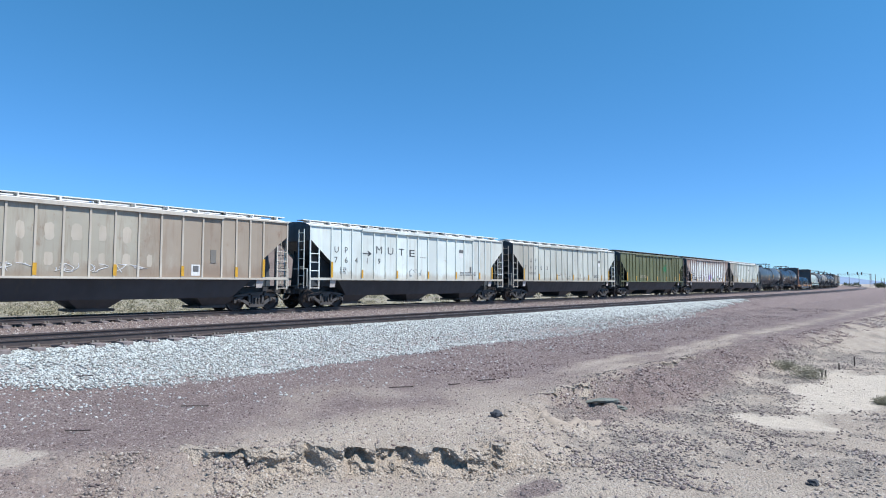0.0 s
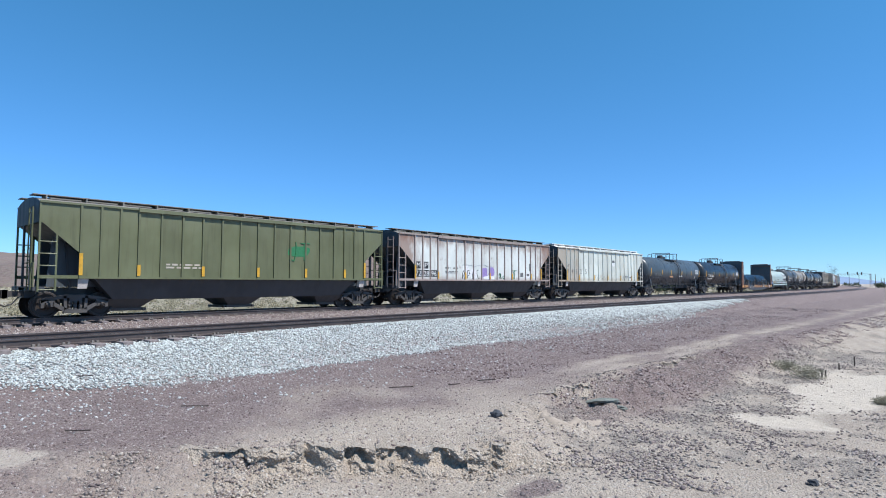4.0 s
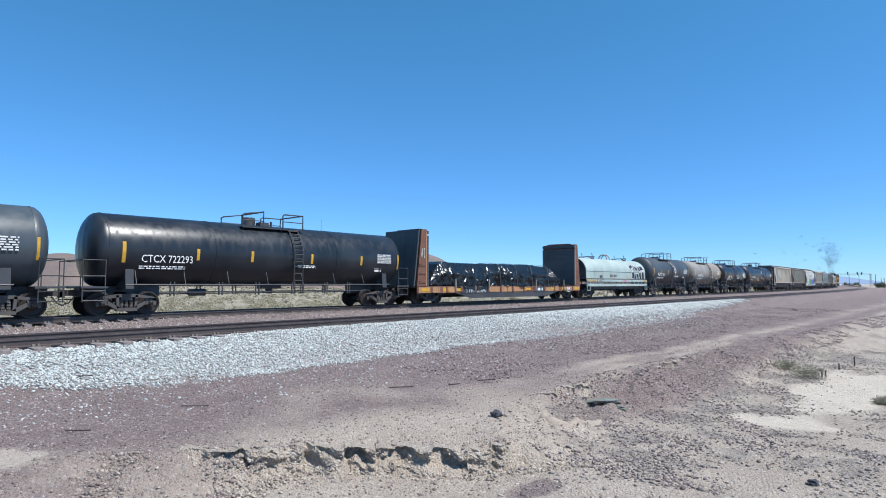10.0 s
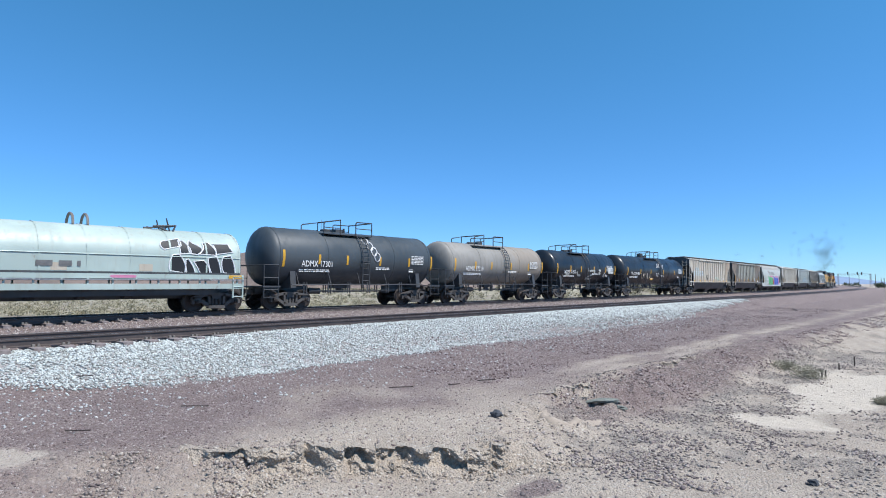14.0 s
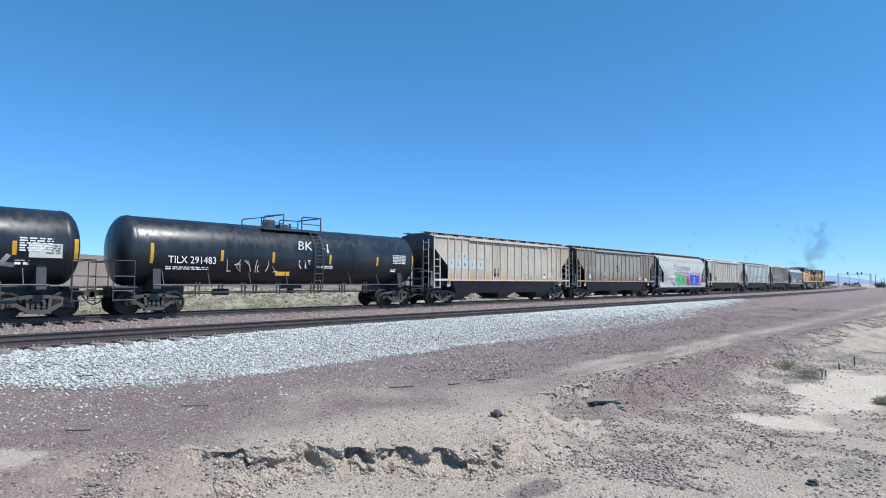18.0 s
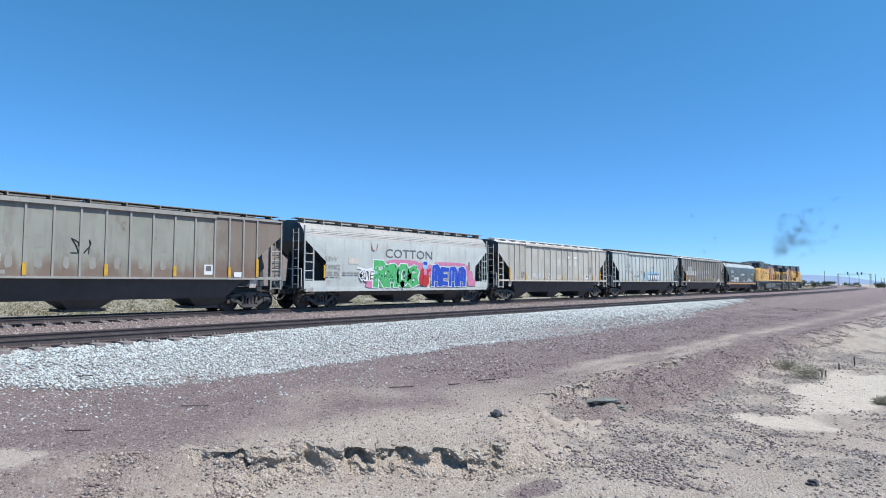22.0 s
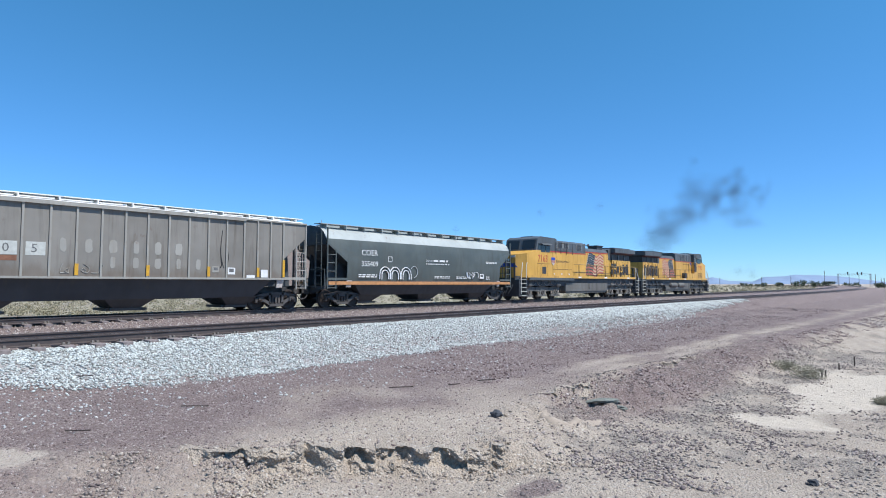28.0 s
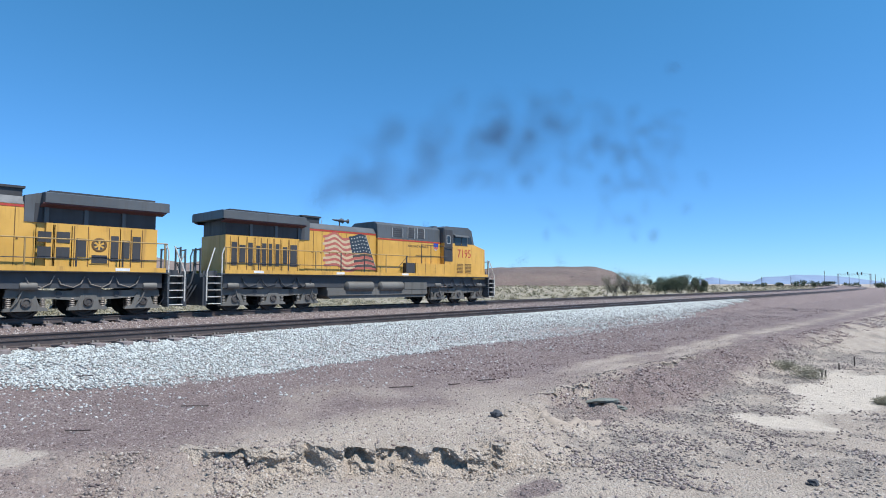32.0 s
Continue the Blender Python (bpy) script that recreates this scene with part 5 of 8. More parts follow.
def hoppers():
    c, h = hopper("tan weathered covered hopper with pale ribs and faded lettering", -1.0, 16.06, TAN, WHITE_ROOF, TANRIB)
    faded_word(c, h, 5, 5, 2.75, 0.62, FADED)
    faded_word(c, h, 4, 7, 1.85, 0.5, FADED)
    scrawl(c, GRAFF["white"], -4.8, 1.65, 6.5, 0.3, -1.51, 3, 9, 0.012)
    placard(c, 3.35, 1.55, 0.36, 0.46)
    part("vent_plate", G().box(4.15, 4.4, -1.52, -1.503, 2.1, 2.65), GREYBROWN, c)

    c, h = hopper("off-white covered hopper with dark stencilled words and numbers", 16.06, 33.11, OFFWHITE, WHITE_ROOF)
    panel_word(c, h, "76419", 0, 2.29, 0.43, M_INK)
    panel_word(c, h, "UP", 0, 2.8, 0.44, M_INK)
    for k, ch in enumerate("MUTE"):
        lettering(ch, 0.57, M_INK, c, pan(h, k + 4.45) - 0.2, -1.506, 2.86 - 0.03 * k, 0.42)
    lettering("...", 0.5, M_INK, c, pan(h, 8.25), -1.506, 2.72, 0.45)
    x0 = pan(h, 3.1)
    g = G().box(x0, x0 + 0.48, -1.509, -1.503, 2.79, 2.845)
    g.prism([(x0 + 0.6, 2.82), (x0 + 0.34, 2.98), (x0 + 0.34, 2.9), (x0 + 0.47, 2.82), (x0 + 0.34, 2.74), (x0 + 0.34, 2.66)], "y", -1.509, -1.503)
    part("painted_arrow", g, M_INK, c)
    emblem(c, 3.3, 3.15)
    bars(c, M_GREYINK, -h + 1.85, -1.506, 2.0, 0.4, 0.05, 4)
    bars(c, M_GREYINK, 3.4, -1.506, 1.9, 1.6, 0.05, 3)
    scrawl(c, GRAFF["grey"], -1.2, 1.65, 1.2, 0.4, -1.508, 103, 3, 0.012)
    part("vent_plate", G().box(4.35, 4.5, -1.512, -1.503, 1.9, 2.3), M_GREYINK, c)

    c, h = hopper("cream-grey covered hopper with dark number and white shield", 33.11, 50.2, CREAM, WHITE_ROOF)
    panel_word(c, h, "79703", 0, 2.26, 0.42, M_GREYINK)
    panel_word(c, h, "UP", 1, 2.78, 0.42, M_GREYINK)
    emblem(c, pan(h, 14) + 0.1, 3.0)
    scrawl(c, FADED, -1.6, 1.65, 4.2, 0.4, -1.508, 113, 7, 0.014)
    bars(c, M_GREYINK, -2.0, -1.506, 1.85, 0.45, 0.05, 1)
    bars(c, M_GREYINK, 4.0, -1.508, 1.9, 0.9, 0.05, 3)
    bars(c, M_GREYINK, -h + 1.95, -1.508, 2.0, 1.0, 0.05, 2)

    c, h = hopper("olive green covered hopper with ribbed sides", 50.2, 67.3, GREEN, GREYBROWN)
    bars(c, FADED, -3.6, -1.508, 1.95, 1.5, 0.07, 2)
    blob(c, GRAFF["dark_green"], 2.6, 2.75, 1.2, 0.5, -1.505, 116, lean=0.4)
    scrawl(c, GRAFF["dark_green"], 2.0, 2.3, 1.3, 0.9, -1.508, 117, 2, 0.03)

    c, h = hopper("rust-streaked white covered hopper with graffiti along its flank", 67.3, 84.45, RUSTWHITE, GREYBROWN, RUSTRIB)
    for k, pair in enumerate(("72", "28", "96")):
        x = pan(h, k + 0.5)
        part("number_panel", G().box(x - 0.26, x + 0.26, -1.5045, -1.5015, 1.63, 2.03), GRAFF["black"], c)
        lettering(pair, 0.42, M_WHITE, c, x - 0.23, -1.507, 1.69, 0.44)
    for k, ch in enumerate("MP"):
        x = pan(h, k + 0.5)
        part("number_panel", G().box(x - 0.19, x + 0.17, -1.5045, -1.5015, 2.11, 2.52), GRAFF["black"], c)
        lettering(ch, 0.4, M_WHITE, c, x - 0.15, -1.507, 2.18, 0.28)
    for k in range(2):
        blob(c, GRAFF["white"], -2.0 + k * 0.74, 2.0 - 0.15 * k, 0.72, 0.8 - 0.2 * k, -1.505, 121 + k)
    for k in range(2):
        blob(c, GRAFF["violet"], -0.1 + k * 0.74, 1.95 + 0.08 * k, 0.66, 0.7 - 0.1 * k, -1.505, 123 + k)
    blob(c, GRAFF["white"], 0.4, 1.62, 1.2, 0.22, -1.5065, 127)
    pts = [(-2.4 + 0.1 * k, -1.511, 2.40 + 0.05 * math.sin(k * 0.37) + 0.03 * math.sin(k * 0.9)) for k in range(32)]
    part("graffiti", G().pipe(pts, 0.018, 4), GRAFF["grey"], c)
    scrawl(c, GRAFF["black"], -2.4, 1.55, 1.9, 0.55, -1.51, 8, 4, 0.02)
    scrawl(c, GRAFF["dark_green"], 1.5, 1.55, 0.7, 0.4, -1.511, 10, 2, 0.018)
    scrawl(c, GRAFF["dark_green"], 3.0, 1.55, 0.6, 0.6, -1.511, 11, 2, 0.018)
    placard(c, 4.05, 1.7, 0.34, 0.3, M_GREYINK)
    placard(c, 4.8, 1.65, 0.4, 0.34)
    bars(c, M_GREYINK, -4.0, -1.508, 2.15, 0.5, 0.08, 1)
    bars(c, M_GREYINK, -3.25, -1.508, 2.15, 0.5, 0.08, 1)
    bars(c, M_GREYINK, -4.0, -1.508, 1.95, 1.2, 0.05, 2)
    part("vent_plate", G().box(5.2, 5.42, -1.52, -1.503, 2.15, 2.65), M_GREYINK, c, "dark vent plate")

    c, h = hopper("yellowed cream covered hopper with dark stencilled number", 84.45, 101.6, CREAM2, WHITE_ROOF)
    panel_word(c, h, "74625", 0, 2.05, 0.54, M_GREYINK)
    lettering("UP", 0.36, M_GREYINK, c, pan(h, 0.15), -1.507, 2.58)
    for k in range(4):
        x = pan(h, k + 0.5)
        part("stain_patch", G().box(x - 0.28, x + 0.28, -1.505, -1.502, 2.7 - 0.35 * (k % 2), 3.75), CREAM if k != 2 else TAN, c)
    emblem(c, pan(h, 10) + 0.12, 3.1, 0.5)
    scrawl(c, FADED, -1.9, 1.65, 2.6, 0.3, -1.508, 131, 5, 0.012)
    placard(c, 4.9, 1.6, 0.4, 0.34)
    bars(c, M_GREYINK, 3.6, -1.508, 1.9, 1.0, 0.05, 3)

    c, h = hopper("cream covered hopper with number on pale panels", 223.75, 240.95, CREAM3, GREY_ROOF, TANRIB, reflect=False)
    panel_word(c, h, "75659", 0, 2.32, 0.41, GREENINK, PANEL_BLUE, 0.14, 0.12)
    panel_word(c, h, "UP", 1, 2.81, 0.37, GREENINK, PANEL_BLUE, 0.03, 0.05)
    scrawl(c, GRAFF["black"], -2.2, 1.65, 1.0, 0.6, -1.509, 141, 2, 0.022)
    scrawl(c, GRAFF["aqua"], 1.7, 1.65, 2.2, 0.4, -1.507, 142, 4, 0.02)
    scrawl(c, FADED, -1.2, 1.65, 1.2, 0.7, -1.507, 143, 2, 0.02)
    for k, z in ((3, 2.72), (4, 2.85)):
        x = pan(h, k + 0.5)
        part("stain_patch", G().box(x - 0.27, x + 0.27, -1.505, -1.502, z, 3.8), FADED, c)
    placard(c, 4.1, 1.65, 0.34, 0.4)
    placard(c, 4.75, 1.7, 0.3, 0.24)
    for k in (0, 3, 5, 7, 9, 12, 14, 16):
        x = pan(h, k + 0.5)
        part("side_marker", G().box(x - 0.26, x + 0.26, -1.506, -1.503, 1.5, 1.62), M_YEL, c, "yellow reflective strip")
    part("vent_plate", G().box(5.3, 5.55, -1.52, -1.503, 2.1, 2.5), GREYBROWN, c)

    c, h = hopper("grey-green rust-stained covered hopper with faded lettering", 240.95, 257.97, BROWN, GREYBROWN, FADED_GREY)
    faded_word(c, h, 4, 5, 2.45, 0.5, GHOST_BROWN)
    faded_word(c, h, 9, 3, 2.45, 0.5, GHOST_BROWN)
    faded_word(c, h, 4, 8, 1.75, 0.45, GHOST_BROWN)
    faded_word(c, h, 0, 3, 2.3, 0.42, GHOST_BROWN)
    scrawl(c, GRAFF["black"], -0.75, 2.3, 0.7, 0.55, -1.509, 13, 2, 0.02)
    placard(c, -3.1, 1.95, 0.36, 0.26)
    part("white_panel", G().box(-3.2, -2.6, -1.507, -1.502, 1.55, 1.68), FADED_GREY, c)
    part("white_panel", G().box(-h + 1.9, -h + 2.4, -1.507, -1.502, 1.65, 2.05), PANEL_WHITE, c)
    placard(c, 4.2, 1.6, 0.36, 0.42)
    part("white_panel", G().box(5.5, 5.85, -1.575, -1.56, 1.5, 1.72), M_WHITE, c)
    part("side_marker", G().box(-h + 0.75, -h + 1.6, -1.55, -1.545, 1.42, 1.52), M_YEL, c, "yellow reflective strip")

    # pale car with rounded flanks and a big painted piece
    prof = [(1.47, 0.97), (1.5, 1.35), (1.54, 2.2), (1.54, 3.2), (1.5, 3.55), (1.36, 3.88), (1.1, 4.16), (0.6, 4.36), (0.0, 4.42)]
    c, h = hopper("pale grey smooth-sided covered hopper with big colourful graffiti", 257.97, 273.6, PALEGREY, GREY_ROOF, None, 0, prof, None, False, 0.97, cut=3.3, skirt=(0.97, 1.37))
    y = -1.556
    lettering("COTTON", 0.7, M_GREYINK, c, -1.95, y, 2.66, 3.75, label="big grey painted word")
    lettering("SSW", 0.34, FADED_GREY, c, -6.0, y, 2.36, 0.8)
    lettering("78882", 0.3, FADED_GREY, c, -6.0, y, 1.98, 0.95)
    bars(c, FADED_GREY, -6.0, y, 1.78, 0.9, 0.06, 3)
    bars(c, FADED_GREY, -4.9, y, 1.78, 1.1, 0.06, 2)
    part("orange_placard", G().box(-4.5, -3.85, y, y + 0.01, 2.25, 2.55), TANRIB, c)
    part("side_marker", G().box(-6.06, -5.97, y - 0.004, y + 0.03, 1.5, 2.15), M_YEL, c, "yellow reflective strip")
    for z in (3.72, 3.8, 3.9):
        bead = -np.interp(z, [p[1] for p in prof], [p[0] for p in prof]) - 0.004
        part("side_bead", G().rod((-h, bead, z), (h, bead, z), 0.018, 5), PALEGREY, c)
    for x, z, w, hh in [(-2.9, 1.2, 0.9, 0.4), (5.4, 1.6, 0.5, 0.9), (5.5, 1.3, 0.8, 0.5), (0.9, 2.2, 0.7, 0.5), (-0.6, 2.42, 2.6, 0.3), (3.4, 2.42, 2.9, 0.22), (5.1, 2.1, 0.4, 0.6), (-0.3, 1.7, 0.4, 0.5), (1.6, 2.0, 0.4, 0.7)]:
        blob(c, GRAFF["pink"], x, z, w, hh, y + 0.003 + 0.0007 * x, int(x * 10 + 70))
    for k, (kind, x, w) in enumerate(((0, -2.85, 0.95), (2, -1.9, 0.85), (1, -1.05, 0.8), (3, -0.25, 0.8))):
        fat_letter(c, kind, x, 1.18, w, (1.15, 1.0, 1.05, 0.95)[k], y, GRAFF["green"], GRAFF["white"], 0.36, 0.05)
    spots = random.Random(12)
    for k in range(56):
        blob(c, GRAFF["dark_green" if k % 3 else "aqua"], spots.uniform(-2.75, 0.5), spots.uniform(1.12, 2.25), spots.uniform(0.06, 0.17), spots.uniform(0.06, 0.15), y - 0.011, 600 + k)
    blob(c, GRAFF["green"], -1.2, 1.12, 3.5, 0.22, y + 0.001, 77)
    blob(c, GRAFF["red"], 1.15, 1.6, 0.75, 1.15, y - 0.009, 71)
    blob(c, GRAFF["pink"], 1.2, 1.9, 0.3, 0.35, y - 0.013, 74)
    ribbon(c, GRAFF["red"], [(0.75, 1.25), (1.15, 1.7), (1.6, 2.05)], 0.16, y - 0.012)
    ribbon(c, GRAFF["black"], [(0.95, 1.1), (1.05, 1.6), (1.0, 2.1)], 0.03, y - 0.015)
    blob(c, GRAFF["sky"], 1.2, 2.3, 0.42, 0.5, y - 0.012, 72)
    blob(c, GRAFF["blue"], 1.2, 2.42, 0.34, 0.2, y - 0.015, 73)
    blob(c, GRAFF["blue"], 3.35, 1.13, 3.2, 0.24, y + 0.001, 78)
    for k, (kind, x, w) in enumerate(((2, 1.75, 0.7), (4, 2.55, 0.65), (2, 3.3, 0.75), (2, 4.15, 0.7))):
        fat_letter(c, kind, x, 1.18, w, (1.1, 0.95, 1.0, 1.0)[k], y, GRAFF["blue"], GRAFF["white"], 0.27, 0.035)
    for k in range(3):
        fat_letter(c, (3, 2, 4)[k], -3.75 + 0.34 * k, 1.45, 0.26, 0.42, y - 0.002, GRAFF["black"], GRAFF["white"], 0.05, 0.075)
    ribbon(c, GRAFF["white"], [(-3.9, 2.05), (-3.3, 1.95), (-2.8, 2.05)], 0.1, y - 0.003)
    scrawl(c, GRAFF["salmon"], -3.0, 3.0, 0.5, 0.4, y - 0.006, 96, 2, 0.014)
    part("vent_plate", G().box(5.2, 5.36, y, y + 0.02, 2.05, 2.6), GREYBROWN, c)
    part("gate_box", G().box(-3.15, -2.75, -1.53, -1.47, 1.02, 1.2), M_TRUCK, c)

    c, h = hopper("cream-grey covered hopper with pale sprayed letters low down", 273.6, 290.8, CREAM4, WHITE_ROOF, TANRIB)
    for k, (x, w) in enumerate([(-3.6, 0.5), (-2.9, 0.5), (-2.15, 0.55), (-1.4, 0.5), (0.0, 0.45), (3.3, 0.4)]):
        blob(c, PANEL_BLUE if k % 2 else PANEL_WHITE, x, 1.78, w, 0.46, -1.505, 171 + k)
        scrawl(c, CREAM4, x - w / 2, 1.6, w, 0.36, -1.509, 181 + k, 1, 0.02)
    faded_word(c, h, 6, 6, 2.6, 0.55, CREAM)
    scrawl(c, GRAFF["black"], -5.3, 1.6, 0.5, 0.5, -1.508, 190, 2, 0.012)
    for k in range(2):
        part("white_smear", G().box(1.2 + 1.2 * k, 1.7 + 1.1 * k, -1.506, -1.503, 3.25, 3.4), M_WHITE, c)
    placard(c, 4.2, 1.6, 0.4, 0.36)
    part("vent_plate", G().box(4.95, 5.15, -1.52, -1.503, 2.1, 2.6), GREYBROWN, c)

    c, h = hopper("silver-grey covered hopper with blue cloud and white graffiti", 290.8, 307.95, SILVER, GREY_ROOF, reflect=False)
    panel_word(c, h, "90110", 2, 2.2, 0.44, M_GREYINK)
    panel_word(c, h, "UP", 2, 2.72, 0.5, M_GREYINK)
    for k, (x, z, w, hh) in enumerate([(-0.6, 1.85, 0.9, 0.7), (0.0, 2.05, 1.0, 0.7), (0.8, 2.2, 1.0, 0.6), (1.6, 2.15, 1.0, 0.6), (2.4, 2.0, 1.0, 0.7), (2.8, 1.75, 0.8, 0.5)]):
        blob(c, GRAFF["sky"], x, z, w, hh, -1.504 - 0.0004 * k, 201 + k)
    for k in range(5):
        block_letter(c, GRAFF["grey"], GRAFF["black"], 0.1 + k * 0.58, 1.85, 0.5, 0.62, -1.508, k, 0.1)
        blob(c, GRAFF["white"], 0.06 + k * 0.58, 1.92, 0.3, 0.4, -1.516, 211 + k)
    e = part("shield_emblem", G().box(1.05, 1.45, -1.512, -1.508, 2.72, 2.92), M_GREYINK, c, "dark plate over a striped shield")
    for k in range(4):
        part("shield_stripe", G().box(1.06 + k * 0.1, 1.11 + k * 0.1, -1.512, -1.508, 2.42, 2.7), GRAFF["pink"] if k % 2 else M_WHITE, e)
    scrawl(c, GRAFF["salmon"], -4.1, 1.7, 0.6, 0.7, -1.508, 221, 2, 0.016)
    scrawl(c, GRAFF["black"], -1.35, 1.7, 0.45, 0.7, -1.508, 222, 2, 0.014)
    scrawl(c, FADED, 3.6, 1.65, 1.2, 0.35, -1.508, 223, 2, 0.016)
    for k in (1, 4, 7, 10, 13):
        x = pan(h, k + 0.5)
        part("side_marker", G().box(x - 0.26, x + 0.26, -1.506, -1.503, 1.48, 1.55), M_YEL, c, "yellow reflective strip")
    bars(c, M_GREYINK, -3.4, -1.508, 1.95, 1.4, 0.05, 2)

    c, h = hopper("sooty grey-brown covered hopper with number on white panels", 307.95, 324.7, GREYBROWN, WHITE_ROOF, FADED_GREY)
    panel_word(c, h, "75105", 0, 2.3, 0.42, M_GREYINK, PANEL_WHITE, 0.1, 0.06)
    panel_word(c, h, "UP", 1, 2.76, 0.42, M_GREYINK, PANEL_WHITE, 0.05, 0.1)
    for k in range(4):
        x = pan(h, k + 0.5)
        part("rust_band", G().box(x - 0.29, x + 0.29, -1.5045, -1.5015, 2.0, 2.18), RUSTBAND, c)
    part("white_panel", G().box(pan(h, 1.1), pan(h, 1.9), -1.507, -1.502, 1.5, 1.7), M_WHITE, c)
    faded_word(c, h, 5, 6, 2.35, 0.5, FADED_GREY)
    faded_word(c, h, 7, 5, 1.8, 0.42, FADED_GREY)
    placard(c, 3.75, 1.62, 0.34, 0.3)
    placard(c, 3.05, 1.7, 0.3, 0.26, FADED_GREY)
    part("white_panel", G().box(4.6, 5.0, -1.575, -1.56, 1.45, 1.6), M_WHITE, c)
    part("white_panel", G().box(5.3, 5.65, -1.575, -1.56, 1.5, 1.85), M_WHITE, c)
    scrawl(c, GRAFF["black"], 3.4, 1.9, 0.4, 1.6, -1.509, 23, 2, 0.016)
    scrawl(c, FADED_GREY, -2.6, 1.6, 1.5, 0.35, -1.509, 24, 3, 0.012)

    c, h = hopper("slate grey smooth covered hopper with white roof and orange stripe", 324.7, 341.65, SLATE, SILVER_ROOF, None, 0, [(1.46, 1.3), (1.52, 1.8), (1.54, 2.6), (1.5, 3.25), (1.42, 3.5), (1.2, 3.85), (0.8, 4.12), (0.0, 4.25)], ORANGE, False, 1.3, cut=3.2)
    y = -1.556
    lettering("COER", 0.44, M_WHITE, c, -h + 2.2, y, 2.72)
    lettering("355409", 0.4, M_WHITE, c, -h + 2.2, y, 2.15)
    for g in (G().box(-h + 4.1, -h + 4.4, y - 0.001, y + 0.004, 2.42, 2.45), G().box(-h + 4.1, -h + 4.4, y - 0.001, y + 0.004, 2.69, 2.72), G().box(-h + 4.1, -h + 4.13, y - 0.001, y + 0.004, 2.45, 2.69), G().box(-h + 4.37, -h + 4.4, y - 0.001, y + 0.004, 2.45, 2.69)):
        part("stencil_box", g, M_WHITE, c)
    bars(c, M_WHITE, -h + 2.0, y, 1.66, 1.3, 0.06, 2)
    lettering("DO NOT", 0.17, M_WHITE, c, -0.75, y - 0.001, 2.52)
    bars(c, M_WHITE, -0.08, y, 2.53, 1.3, 0.11, 1)
    bars(c, M_WHITE, -0.75, y, 2.36, 2.1, 0.05, 1)
    bars(c, M_WHITE, 0.0, y, 1.62, 1.4, 0.045, 2)
    bars(c, M_WHITE, 2.0, y, 1.62, 1.4, 0.045, 2)
    bars(c, M_WHITE, 5.0, y, 2.62, 1.2, 0.045, 2)
    bars(c, M_WHITE, 5.0, y, 1.65, 0.4, 0.045, 3)
    # two fat arches and a ring in sprayed white
    for x, w in ((-4.0, 0.8), (-3.25, 0.8), (-2.4, 0.8)):
        for k, q in enumerate((1.0, 0.62)):
            pts = [(x + w * q / 2 * -math.cos(a), y - 0.012, 1.68 + 0.46 * q * math.sin(a)) for a in np.linspace(0, math.pi, 13)]
            pts = [(pts[0][0], y - 0.012, 1.46)] + pts + [(pts[-1][0], y - 0.012, 1.46)]
            part("graffiti", G().pipe(pts, 0.032, 4), GRAFF["white"], c)
    pts = [(-1.75 + 0.28 * math.cos(a), y - 0.012, 1.9 + 0.32 * math.sin(a)) for a in np.linspace(-1.6, 2.6, 13)]
    part("graffiti", G().pipe(pts, 0.02, 4), GRAFF["grey"], c)
    scrawl(c, GRAFF["white"], 2.9, 1.55, 1.3, 0.42, y - 0.014, 28, 4, 0.022)
    placard(c, 4.35, 1.55, 0.4, 0.3, None, y)


hoppers()


# ---- tank cars ----
FLAT_BROWN = paint("rust_brown_paint", (0.155, 0.068, 0.042), (0.07, 0.04, 0.03), 0.5, 0.1, 0.7, 31.0)
FLAT_TAN = paint("orange_tan_sill_paint", (0.36, 0.19, 0.09), (0.12, 0.08, 0.05), 0.55, 0.2, 0.7, 32.0)
TANK_BLACK = paint("black_tank_paint", (0.010, 0.014, 0.019), (0.03, 0.03, 0.03), 0.25, 0, 0.38, 21.0, relief=0.05)
TANK_ADM = paint("dull_black_tank_paint", (0.040, 0.050, 0.057), (0.062, 0.066, 0.068), 0.2, 0, 0.5, 22.0, relief=0.06)
TANK_GREY = paint("faded_black_tank_paint", (0.045, 0.059, 0.068), (0.068, 0.068, 0.066), 0.2, 0, 0.43, 23.0, relief=0.06)
TANK_DUST = paint("dusty_grey_tank_paint", (0.21, 0.20, 0.18), (0.12, 0.10, 0.08), 0.4, 0.03, 0.65, 25.0, RUST, [(0, 0, 0.2, 2.6, 0.45, (0.27, 0.21, 0.15))], relief=0.08)
SPILL = plain("dried_product_spill", (0.007, 0.008, 0.010), 0.25, 0, 0.3)
GHOST = plain("worn_stencil_paint", (0.13, 0.14, 0.145), 0.6, 0, 0.4)


